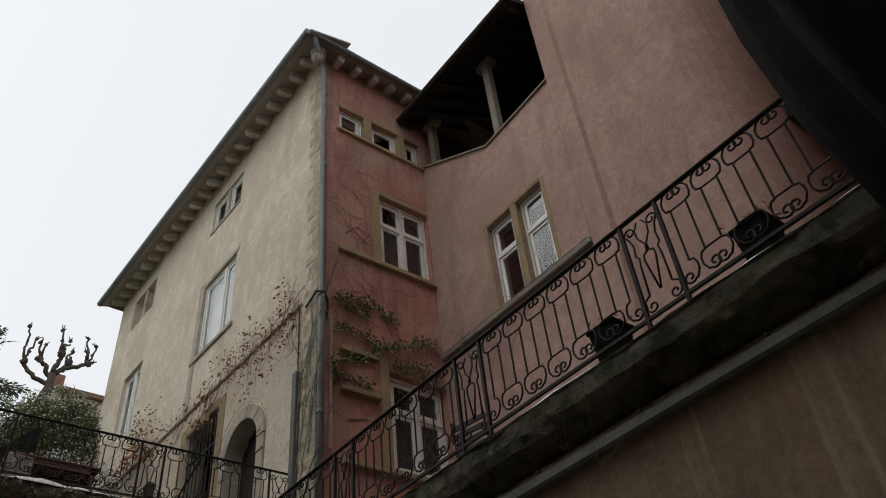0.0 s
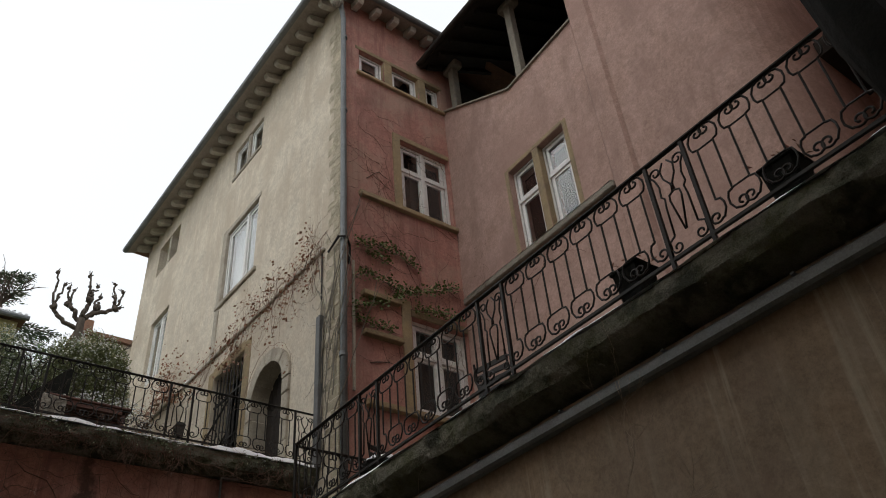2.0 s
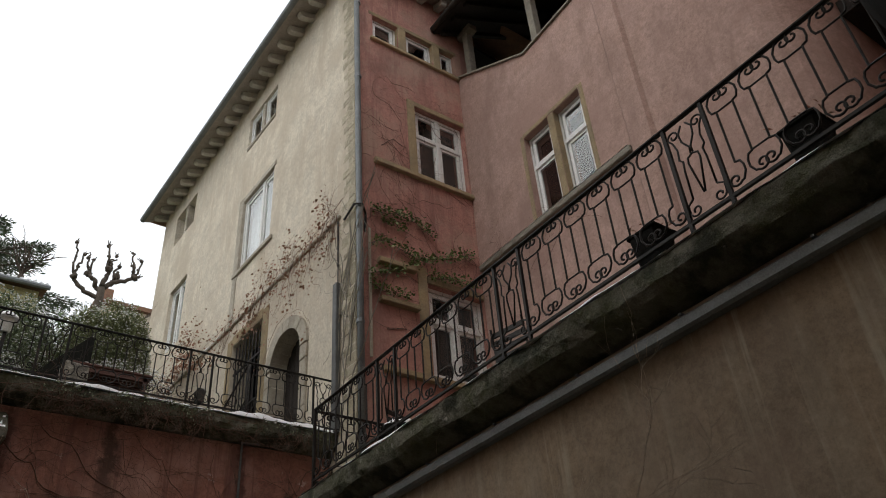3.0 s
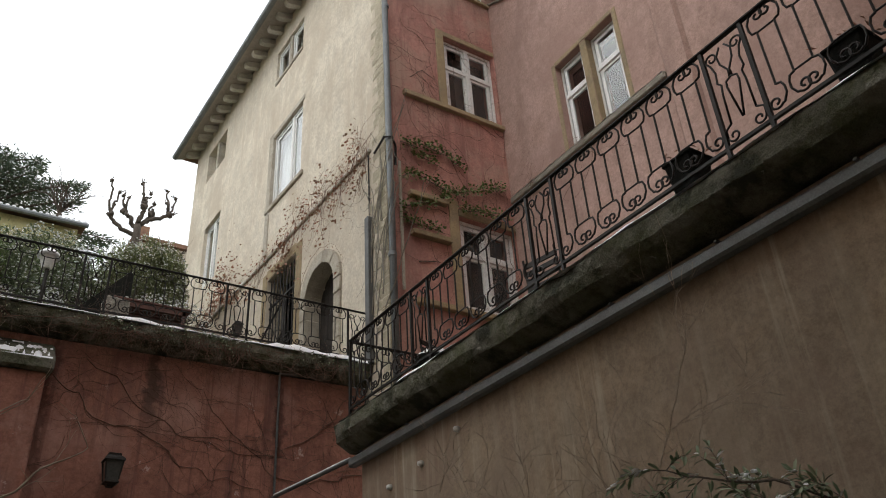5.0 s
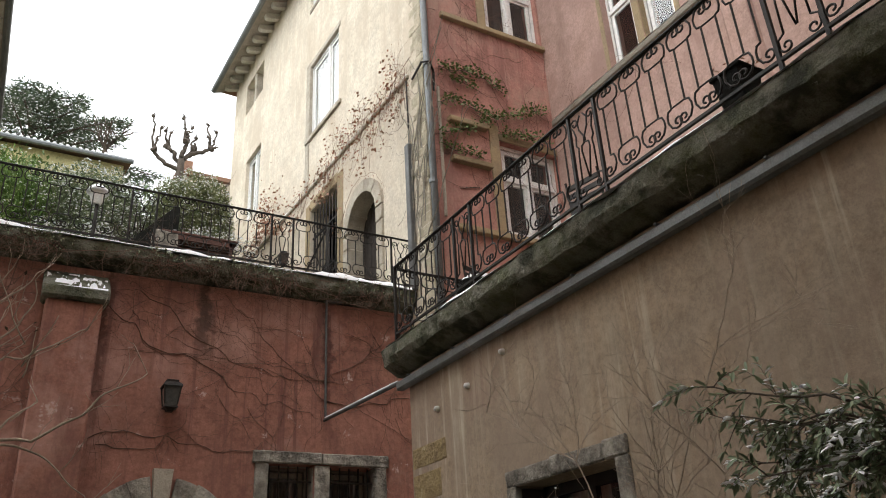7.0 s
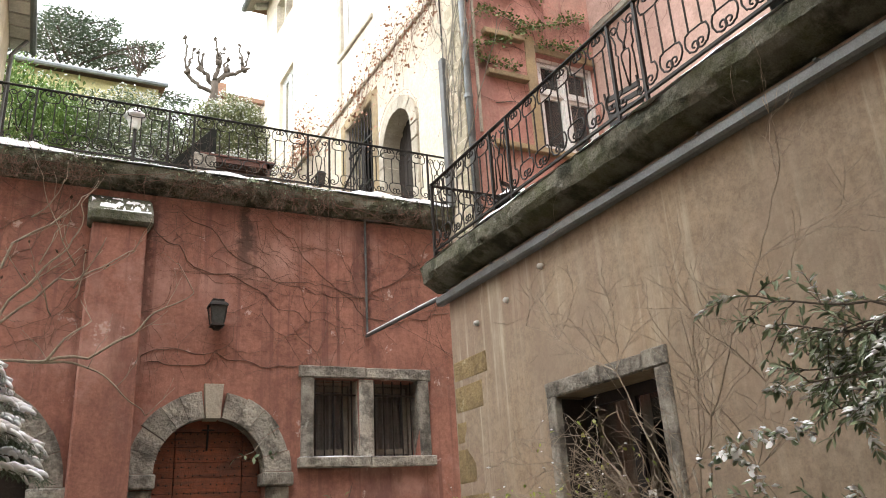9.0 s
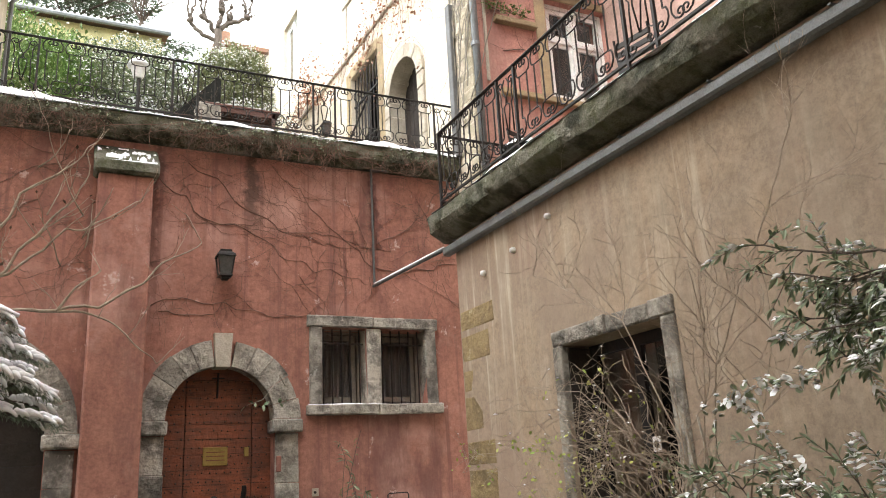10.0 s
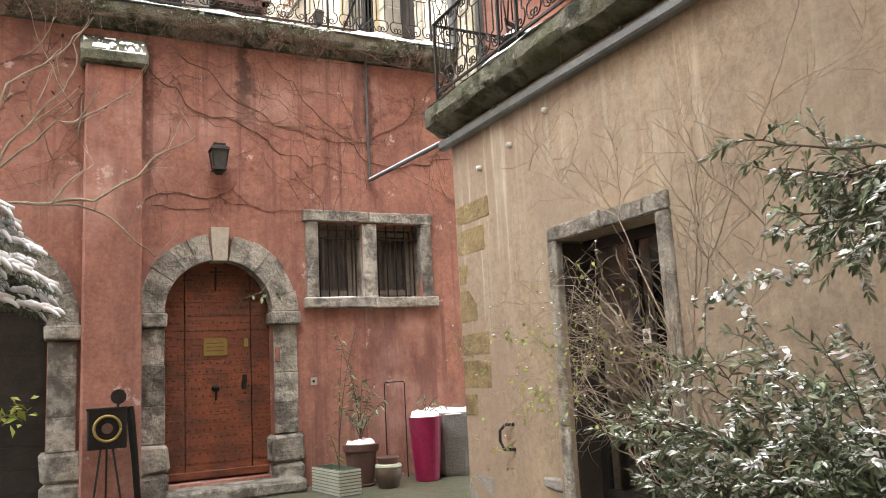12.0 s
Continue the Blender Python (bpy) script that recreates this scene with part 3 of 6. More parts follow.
# ---- round-headed stone surrounds ----
def surround(parent, f, u0, u1, zs, wide, n, mat, key=None, w0=-0.05, w1=0.3, jit=0.008):
    """Arch stones round an opening."""
    r, c = (u1 - u0) / 2, (u0 + u1) / 2
    cuts = [math.pi * (i + (random.uniform(-0.16, 0.16) if 0 < i < n else 0)) / n for i in range(n + 1)]
    for i in range(n):
        a0, a1 = cuts[i] + 0.004, cuts[i + 1] - 0.004
        rr = r + wide * random.uniform(0.93, 1.04)
        ring = []
        for t in range(4):
            a = a0 + (a1 - a0) * t / 3
            ring.append((c + (r - 0.012) * math.cos(a), zs + (r - 0.012) * math.sin(a)))
        for t in range(3, -1, -1):
            a = a0 + (a1 - a0) * t / 3
            ring.append((c + rr * math.cos(a), zs + rr * math.sin(a)))
        if key and i == n // 2:
            ring = [(c - 0.09, zs + r - 0.03), (c + 0.09, zs + r - 0.03), (c + 0.12, zs + r + wide + 0.08), (c - 0.12, zs + r + wide + 0.08)]
        bm = panel(f, ring, [], w0 - (0.05 if key and i == n // 2 else random.uniform(0, 0.02)), w1)
        part("keystone" if key and i == n // 2 else "arch_stone", bm, key if key and i == n // 2 else mat, parent)


surround(wall_cream, on_c, 11.5, 12.7, 8.5, 0.24, 9, CREAMSTONE)
z = 6.36
while z < 8.45:
    h = min(random.uniform(0.35, 0.55), 8.49 - z)
    dressing(wall_cream, on_c, [(11.27, 11.51, -0.05, 0.3, z, z + h - 0.012), (12.69, 12.93, -0.05, 0.3, z, z + h - 0.012)], CREAMSTONE)
    z += h

# terrace doors of the pale house
door = thing("door_1", "dark brown arched plank door on the upper terrace", "door", kind="structure", at=on_c(12.1, 0.3, 6.35))
for i in range(7):
    a = 11.5 + i * 1.2 / 7
    r = 0.6
    m = max(abs(a - 12.1), abs(a + 1.2 / 7 - 12.1))
    part("plank", block(on_c, a + 0.004, a + 1.2 / 7 - 0.004, 0.3, 0.35, 6.36, 8.5 + math.sqrt(max(0, r * r - (m - 0.1) ** 2)), bev=0.004), DARKWOOD, door)
grille = thing("window_grille", "dark iron bars before the tall ground floor opening", "grille", at=on_c(14.0, 0.1, 6.6))
for i in range(9):
    u = 13.38 + i * 0.163
    part("bar", tube([on_c(u, 0.08, 6.62), on_c(u, 0.08, 9.98)], 0.014), IRON, grille)
for z in (7.2, 8.3, 9.3):
    part("crossbar", block(on_c, 13.31, 14.74, 0.06, 0.1, z, z + 0.04), IRON, grille)
rail = thing("handrail", "slanting dark iron stair handrail beside the pale wall", "handrail", at=on_c(14.4, -0.3, 6.34))
for z in (7.5, 8.25):
    part("bar", tube([on_c(13.2, -0.25, z + 0.6), on_c(14.9, -0.3, z - 0.35)], 0.02), IRON, rail)
part("post", tube([on_c(13.2, -0.25, 6.34), on_c(13.2, -0.25, 8.9)], 0.02), IRON, rail)
part("post", tube([on_c(14.9, -0.3, 6.34), on_c(14.9, -0.3, 7.95)], 0.02), IRON, rail)

# ---- pipes on the facades ----
dp = thing("downpipe", "grey zinc downpipe at the corner of the pale house", "downpipe", at=(5.62, 9.52, 4.5))
part("pipe", tube([(5.12, 9.2, 17.68), (5.2, 9.24, 17.5), (5.5, 9.48, 17.2), (5.6, 9.55, 16.9), (5.62, 9.55, 10), (5.64, 9.55, 4.46)], 0.06, n=10), ZINC, dp, smooth=True)
for z in (16.2, 13.8, 10.4, 8.0):
    part("collar", tube([(5.62, 9.55, z), (5.62, 9.55, z + 0.07)], 0.072, n=10), ZINC, dp)
part("strap", tube([on_c(10.0, -0.03, 10.4), Vector((5.5, 9.52, 10.42)), Vector((5.62, 9.45, 10.43)), Vector((5.78, 9.6, 10.36)), Vector((5.8, 9.66, 10.0))], 0.022), IRON, dp, "black cable looped round the pipe")
cover = thing("pipe_cover", "flat grey metal pipe cover on the pale wall", "pipe", at=on_c(10.18, -0.06, 6.34))
part("casing", block(on_c, 10.14, 10.27, -0.1, -0.004, 6.34, 9.1, bev=0.01), OLDZINC, cover)
part("cable", tube([on_c(10.2, -0.03, 9.1), on_c(10.22, -0.03, 10.5)], 0.015), IRON, cover)
part("strip", block(on_d, 5.86, 5.9, -0.04, 0.0, 7.5, 10.1), CREAMSTONE, thing("cable_strip", "thin pale cable strip on the rose wall", "strip", at=on_d(5.88, -0.02, 7.5)))


# ---- wrought iron railings ----
def spiral(cx, cz, r, a0, turns, flip=1, n=14):
    """Points of a scroll winding inwards."""
    out = []
    for i in range(n + 1):
        t = i / n
        a = a0 + flip * turns * 2 * math.pi * t
        rr = r * (1 - 0.72 * t)
        out.append((cx + rr * math.cos(a), cz + rr * math.sin(a)))
    return out


def curl_mesh(s, up):
    """One half of a lyre between a bar and the rail, mirrored by s, turned over by up."""
    pts = [(0, 0), (-0.035, 0.01), (-0.05, 0.05), (-0.05, 0.10), (-0.02, 0.155)]
    pts += spiral(0.035, 0.125, 0.052, math.radians(145), 1.15, -1)
    bm = tube([(s * u, 0, up * z) for u, z in pts], 0.0085, n=5)
    return finish("scroll", bm, IRON, True)


CURLS = {(s, up): curl_mesh(s, up) for s in (1, -1) for up in (1, -1)}


def vase_mesh():
    bm = bmesh.new()
    for s in (1, -1):
        tube([(s * u, 0, z) for u, z in ((0.02, 0.80), (0.06, 0.74), (0.05, 0.66), (0.005, 0.58), (0.01, 0.52))], 0.008, bm, 5)
        tube([(s * u, 0, z) for u, z in ((0.0, 0.52), (0.045, 0.5), (0.05, 0.45), (0.005, 0.17))], 0.008, bm, 5)
        tube([(s * u, 0, z) for u, z in [(0.1, 0.17), (0.095, 0.42), (0.085, 0.5), (0.11, 0.53), (0.1, 0.62), (0.12, 0.7)] + spiral(0.1, 0.75, 0.05, 0, 1.1, 1)], 0.008, bm, 5)
        tube([(s * u, 0, z) for u, z in [(0.1, 0.17), (0.15, 0.14), (0.15, 0.06)] + spiral(0.1, 0.075, 0.05, 0.2, 1.1, -1)], 0.008, bm, 5)
    return finish("ornament", bm, IRON, True)


VASE = vase_mesh()
BAR = finish("baluster", tube([(0, 0, 0), (0, 0, 1)], 0.0085, n=5), IRON)
POST = finish("post", block(plain, -0.014, 0.014, -0.014, 0.014, 0, 1), IRON)


def railing(label, origin, heading, length, start, high=0.98):
    """A railing along heading; start: where the first narrow panel begins. Narrow panels 0.34 m wide, wide ones 1.67 m."""
    r = thing("railing", label, "railing", "terrace railings", at=origin)
    r.rotation_euler = (0, 0, heading)
    foot, low, mid, hi = 0.0, 0.12, 0.34, high - 0.19

    def put(name, data, u, z=0.0, stretch=1.0):
        o = new(name, data)
        o.parent = r
        o.location = (u, 0, z)
        o.scale = (1, 1, stretch)
        return o

    def local(name, bm):
        o = new(name, finish(name, bm, IRON))
        o.parent = r
        return o

    local("top_rail", box(bmesh.new(), plain, 0, length, -0.022, 0.022, high - 0.022, high, bev=0.006))
    local("bottom_rail", box(bmesh.new(), plain, 0, length, -0.013, 0.013, low - 0.012, low + 0.012))
    put("post", POST, 0.014, 0, high - 0.02)
    u = start - 2.01
    while u < length:
        for p in (u, u + 0.34):
            if 0.03 < p < length:
                put("post", POST, p, 0, high - 0.02)
        if 0 < u and u + 0.34 < length:
            put("ornament", VASE, u + 0.17, low, (high - low - 0.02) / 0.86)
        bars = [u + 0.34 + 1.67 * (k + 0.7) / 12.4 for k in range(12)]
        for k, b in enumerate(bars):
            if 0.05 < b < length - 0.05:
                put("baluster", BAR, b, mid, hi - mid)
                s = 1 if k % 2 == 0 else -1
                put("scroll", CURLS[(s, 1)], b, hi)
                put("scroll", CURLS[(-s, -1)], b, mid)
        for k in range(11):
            a, b = bars[k], bars[k + 1]
            if a > 0.05 and b < length - 0.05:
                z = hi - 0.004 if k % 2 == 0 else mid + 0.004
                local("crossbar", tube([(a, 0, z), (b, 0, z)], 0.0075, n=5))
        u += 2.01
    return r


# lower terrace: along the brown wall, then round its end; upper terrace: along the red wall
railing("black wrought iron railing with scrolls on the lower terrace", (3.92, 7.72, 4.45), -math.pi / 2, 9.6, 1.42)
railing("black wrought iron return railing at the terrace end", (3.92, 7.74, 4.45), 0, 3.6, 1.2)
railing("black wrought iron railing with scrolls on the upper terrace", (-8.0, 10.33, 6.34), 0, 13.55, 1.14, 0.95)


# ---- red wall: pilaster, arched doors, window ----
pil = structure("pilaster", block(on_a, 0.32, 0.98, -0.3, 0.0, 0, 5.42, bev=0.02), RED, "brick-red plastered pilaster on the wall", "pilaster")
bm = block(on_a, 0.26, 1.04, -0.38, 0.0, 5.42, 5.9, bev=0.03, jit=0.01)
for v in bm.verts:
    if v.co.z > 5.65 and v.co.y < 10.2:
        v.co.z -= 0.3
cap = part("cap", bm, MOSS, pil, "mossy stone cap")


def jamb(parent, f, u0, u1, z0, z1, mat, w0=-0.05, w1=0.3):
    z = z0
    while z < z1 - 0.05:
        h = min(random.uniform(0.32, 0.55), z1 - z)
        if z1 - z - h < 0.15:
            h = z1 - z
        part("jamb_stone", block(f, u0, u1, w0 - random.uniform(0, 0.02), w1, z, z + h - 0.003, bev=0.009, jit=0.005), mat, parent)
        z += h


def stone_door(u0, u1, zs, wide, n, key=None):
    surround(wall_red, on_a, u0, u1, zs, wide, n, STONE, key)
    for a, b in ((u0 - wide, u0 + 0.012), (u1 - 0.012, u1 + wide)):
        jamb(wall_red, on_a, a + 0.02, b - (0.0 if a < u0 - 0.1 else 0.02), 0.72, zs - 0.19, STONE)
        part("springer", block(on_a, a - 0.03, b + 0.03, -0.12, 0.3, zs - 0.18, zs - 0.01, bev=0.02, jit=0.008), STONE, wall_red)
        part("plinth", block(on_a, a - 0.05, b + 0.05, -0.1, 0.3, 0.36, 0.715, bev=0.04, jit=0.02), STONE, wall_red)
        part("plinth", block(on_a, a - 0.03, b + 0.05, -0.1, 0.3, 0.0, 0.355, bev=0.05, jit=0.03), STONE, wall_red)


stone_door(1.26, 2.65, 2.33, 0.33, 11, CREAMSTONE)
stone_door(-1.94, -0.04, 2.2, 0.34, 11)
structure("doorstep", block(on_a, 1.25, 2.95, -0.45, 0.3, 0.0, 0.17, bev=0.03, jit=0.012), STONE, "worn grey stone doorstep", "step")


def chord(u, c, r, zs):
    return zs + math.sqrt(max(0.0, r * r - (u - c) ** 2))


def plank_door(name, label, u0, u1, z0, zs, cuts, rows, mat, studs):
    """A round-headed door of level boards, row by row, cut into leaves at the given lines."""
    c, r = (u0 + u1) / 2, (u1 - u0) / 2 + 0.02
    d = thing(name, label, "door", kind="structure", at=on_a(c, 0.2, z0))
    edges = [u0 - 0.01, *cuts, u1 + 0.01]
    zt = zs + r
    h = (zt - z0) / rows
    for a, b in zip(edges, edges[1:]):
        for k in range(rows):
            za, zb = z0 + k * h, z0 + (k + 1) * h - 0.0045
            a1, b1 = a + 0.006, b - 0.006
            outline = [(a1, za), (b1, za)]
            n = 8
            top = []
            for i in range(n + 1):
                u = b1 + (a1 - b1) * i / n
                top.append((u, min(zb, chord(u, c, r, zs))))
            if max(z for _, z in top) <= za + 0.01:
                continue
            top = [(u, max(z, za + 0.001)) for u, z in top]
            part("board", panel(on_a, outline + top, [], 0.2 + random.uniform(0, 0.006), 0.26), mat, d)
    if studs:
        bm = bmesh.new()
        z = z0 + 0.2
        k = 0
        while z < zt - 0.15:
            u = u0 + 0.07 + (0.045 if k % 2 else 0)
            while u < u1 - 0.05:
                if z < chord(u, c, r, zs) - 0.06 and random.random() < 0.9:
                    p = on_a(u + random.uniform(-0.008, 0.008), 0.2, z + random.uniform(-0.008, 0.008))
                    tip = bm.verts.new(p + Vector((0, -0.014, 0)))
                    ring = [bm.verts.new(p + 0.012 * Vector((math.cos(t * math.pi / 2.5), 0, math.sin(t * math.pi / 2.5)))) for t in range(5)]
                    for t in range(5):
                        bm.faces.new((tip, ring[t], ring[(t + 1) % 5]))
                u += 0.09
            z += 0.105
            k += 1
        tagged(part("stud", bm, IRON, d, "rows of small dark iron studs"), kind="stuff")
    return d


front = plank_door("door_2", "oxblood red studded plank door with a brass plate", 1.26, 2.65, 0.22, 2.33, [1.55, 2.4], 15, DOORWOOD, True)
part("weather_board", block(on_a, 1.28, 2.63, 0.165, 0.2, 0.225, 0.32, bev=0.01), DOORWOOD, front)
part("brass_plate", block(on_a, 1.78, 2.09, 0.183, 0.196, 1.77, 2.0, bev=0.004), BRASS, front, "brass plate with worn lines")
for k in range(3):
    part("plate_line", block(on_a, 1.82, 2.05, 0.1805, 0.1835, 1.83 + k * 0.05, 1.842 + k * 0.05), DOORWOOD, front)
kn = part("knocker", lathe([(0.012, -0.01), (0.05, 0.0), (0.05, 0.02), (0.02, 0.05), (0.03, 0.08), (0.015, 0.11)], 10), IRON, front, "dark iron knocker")
kn.matrix_parent_inverse = Matrix()
kn.location = on_a(1.93, 0.2, 1.35) - front.location
kn.rotation_euler = (math.pi / 2, 0, 0)
part("knocker_drop", tube([on_a(1.93, 0.12, 1.36), on_a(1.925, 0.13, 1.26), on_a(1.93, 0.15, 1.2)], 0.014), IRON, front)
for u, z, m in ((2.33, 1.93, BRASS), (2.31, 1.45, IRON), (2.3, 1.38, IRON)):
    part("lock_plate", block(on_a, u - 0.03, u + 0.03, 0.175, 0.199, z - 0.06, z + 0.06, bev=0.008), m, front)
part("door_bar", tube([on_a(1.94, 0.185, 2.62), on_a(1.95, 0.185, 2.95)], 0.014), IRON, front, "dark iron bar on the upper boards")
part("door_bar", tube([on_a(1.87, 0.185, 2.88), on_a(2.03, 0.185, 2.88)], 0.012), IRON, front)
part("letter_box", block(on_a, 2.655, 2.72, -0.1, -0.06, 1.65, 1.85, bev=0.01), RED, thing("wall_plate", "small red metal plate on the stone jamb", "plate", at=on_a(2.69, -0.08, 1.65)))
plank_door("door_3", "dark weathered plank gate under a stone arch", -1.94, -0.04, 0.02, 2.2, [-0.99], 12, DARKWOOD, False)

# Backing sheets for the red wall's openings, room shade put into the colour.
structure("room_red", panel(on_a, rect(-2.5, 5.3, 0, 4.2), [], 1.2, 1.3), PAINTED_DARK, "near-black sheet painted as the unlit room behind the red wall", "wall")
structure("room_red_floor", panel(on_a, rect(-2.5, 5.3, 2.1, 2.2), [], 0.46, 1.2), PAINTED_DARK, "near-black floor sheet, room shade painted in, behind the red wall", "floor")
dressing(wall_red, on_a, [(3.13, 3.30, -0.05, 0.25, 2.5, 3.57), (4.89, 5.05, -0.05, 0.25, 2.5, 3.57), (3.97, 4.18, -0.04, 0.25, 2.5, 3.57), (3.1, 4.07, -0.06, 0.25, 3.573, 3.74), (4.075, 5.08, -0.06, 0.25, 3.573, 3.735), (3.08, 4.1, -0.11, 0.25, 2.36, 2.498), (4.105, 5.1, -0.11, 0.25, 2.355, 2.495)], STONE, jit=0.01)
for n, (a, b) in enumerate(((3.3, 3.97), (4.18, 4.89))):
    window("window_%d" % (14 + n), "barred stone-framed window with grey curtains", on_a, a, b, 2.5, 3.57, [], [], 0.3, bar=0.04, cloth=GREYCURTAIN, paint=GREYWOOD)
    bars = thing("window_bars", "upright dark iron bars in the stone window", "window bars", "window bars", at=on_a((a + b) / 2, 0.12, 2.5))
    for k in range(5):
        u = a + (b - a) * (k + 0.5) / 5
        part("bar", tube([on_a(u, 0.12, 2.49), on_a(u, 0.12, 3.58)], 0.011), IRON, bars)
    part("crossbar", block(on_a, a - 0.01, b + 0.01, 0.11, 0.13, 3.35, 3.375), IRON, bars)

# wall lantern
GLASSY = surface("smoky_lantern_glass", (0.10, 0.10, 0.095), (0.07, 0.07, 0.065), rough=0.15, bump=0.0)


def lantern(name, label, at, s=1.0):
    x, y, z = at
    ln = thing(name, label, "lantern", at=at)

    def body(prof, n=4):
        bm = lathe([(r * s, h * s) for r, h in prof], n)
        bmesh.ops.rotate(bm, verts=bm.verts, matrix=Matrix.Rotation(math.pi / 4, 3, "Z"))
        bmesh.ops.translate(bm, verts=bm.verts, vec=at)
        return bm

    part("glass_body", body([(0.1, 0.06), (0.14, 0.3)]), GLASSY, ln)
    part("roof", body([(0.165, 0.3), (0.155, 0.325), (0.11, 0.355), (0.1, 0.36), (0.1, 0.385), (0.06, 0.395)]), IRON, ln)
    part("base", body([(0.05, 0.0), (0.07, 0.03), (0.115, 0.045), (0.11, 0.065)]), IRON, ln)
    for i in range(4):
        a = math.pi / 2 * i + math.pi / 4
        p0 = Vector((x + s * 0.102 * math.cos(a), y + s * 0.102 * math.sin(a), z + s * 0.08))
        p1 = Vector((x + s * 0.142 * math.cos(a), y + s * 0.142 * math.sin(a), z + s * 0.3))
        part("corner_bar", tube([p0, p1], 0.009 * s, n=5), IRON, ln)
    return ln


lan = lantern("wall_lantern", "small black square lantern on the red wall", (1.93, 10.22, 4.12), 1.05)
part("bracket", tube([(1.93, 10.22, 4.5), (1.93, 10.34, 4.53), (1.93, 10.44, 4.48)], 0.016), IRON, lan)
lan2 = lantern("wall_lantern", "small black lantern with scroll bracket by the pale wall", (3.37, 10.28, 6.42), 0.62)
part("bracket", tube([Vector((3.32 + u, 10.28, 6.42 + z)) for u, z in spiral(0.0, 0.05, 0.12, 0, 1.6)], 0.01), IRON, lan2)

# pipes on the red wall
drain = thing("drain_pipe", "thin grey pipe down the red wall and across to the gutter", "pipe", at=(4.1, 10.38, 4.2))
part("pipe", tube([(4.1, 10.37, 6.02), (4.1, 10.37, 4.2)], 0.018, n=8), OLDZINC, drain)
part("elbow", tube([(4.1, 10.37, 6.0), (4.35, 10.37, 6.02)], 0.018, n=8), OLDZINC, drain)
part("sloping_pipe", tube([(4.1, 10.4, 4.2), (4.03, 7.9, 4.05)], 0.024, n=8), OLDZINC, drain)
part("snow_line", tube([(4.1, 10.38, 4.225), (4.07, 9.3, 4.16), (4.035, 7.95, 4.078)], 0.016, n=6), SNOW, drain, "thin snow on the pipe")
part("socket_plate", block(on_a, 3.15, 3.24, -0.02, 0.0, 1.32, 1.42, bev=0.004), CREAMSTONE, thing("wall_socket", "small square cream socket on the red wall", "socket", at=on_a(3.19, -0.01, 1.32)))
hole = part("hole", lathe([(0.02, 0), (0.018, 0.004)], 8, at=(0, 0, 0)), IRON, bpy.data.objects["wall_socket"])
hole.matrix_parent_inverse = Matrix()
hole.location, hole.rotation_euler = (0, -0.011, 0.05), (math.pi / 2, 0, 0)

# ---- brown wall: gutter, door, bare stones ----
gut = structure("gutter_terrace", block(plain, 3.985, 4.088, -2.0, 7.9, 3.95, 4.055, bev=0.02), ZINC, "grey zinc box gutter under the lower terrace", "gutter")
for k in range(9):
    part("hook", block(plain, 3.98, 4.088, 7.6 - k - 0.012, 7.6 - k + 0.012, 4.056, 4.07), ZINC, gut)
dressing(wall_brown, on_b, [(4.34, 4.5, -0.02, 0.25, 0.0, 1.35), (4.34, 4.5, -0.022, 0.25, 1.355, 2.55), (5.81, 5.96, -0.02, 0.25, 0.0, 0.9), (5.81, 5.955, -0.024, 0.25, 0.905, 2.55), (4.34, 4.62, -0.03, 0.25, 2.553, 2.7), (4.625, 5.15, -0.022, 0.25, 2.553, 2.69), (5.155, 5.28, -0.034, 0.25, 2.553, 2.71), (5.285, 5.96, -0.022, 0.25, 2.553, 2.69)], STONE)
# Thin near-black sheet added over one reveal so that it doesn't look lit.
tagged(part("door_lining", block(on_b, 5.788, 5.806, 0.04, 0.3, 0.0, 2.53, bev=0.004), DARKWOOD), "near-black sheet added to darken the stone doorway's reveal", "door frame", kind="structure")
BARESTONE = surface("bare_yellow_sandstone", (0.37, 0.275, 0.145), (0.27, 0.195, 0.105), (0.15, 0.11, 0.07), scale=5, grain=40, bump=1.0, vary=0.12, flake=(0.5, 0.42, 0.27))
for q in ((6.98, 7.76, 3.0, 3.27), (7.1, 7.76, 2.66, 2.99), (7.34, 7.765, 1.92, 2.32), (7.5, 7.76, 2.33, 2.6), (7.12, 7.77, 1.2, 1.55), (7.12, 7.76, 1.56, 1.84), (7.45, 7.77, 0.92, 1.19)):
    part("bare_stone", block(on_b, q[0], q[1], -0.004, 0.2, q[2], q[3], bev=0.03, jit=0.006), BARESTONE, wall_brown)
patch = surface("grey_repair_mortar", (0.30, 0.27, 0.24), (0.36, 0.33, 0.30), scale=4, bump=0.5)
part("bare_stone", block(on_b, 7.2, 7.765, -0.01, 0.2, 0.02, 0.35, bev=0.03, jit=0.03), patch, wall_brown)
part("bare_stone", block(on_b, 5.98, 6.3, -0.006, 0.2, 0.3, 0.45, bev=0.03, jit=0.03), patch, wall_brown)
for u, z in ((5.83, 3.79), (6.49, 3.64), (7.12, 3.56)):
    k = thing("ceramic_insulator", "small pale round ceramic insulator on the brown wall", "insulator", "knobs on the brown wall", at=on_b(u, 0, z))
    part("knob", tube([on_b(u, 0.01, z), on_b(u, -0.03, z), on_b(u, -0.045, z)], 0.035, n=8, r1=0.022), WHITE, k, smooth=True)
hd = thing("iron_hook", "bent dark iron ring hook in the brown wall", "hook", at=on_b(6.83, 0, 0.75))
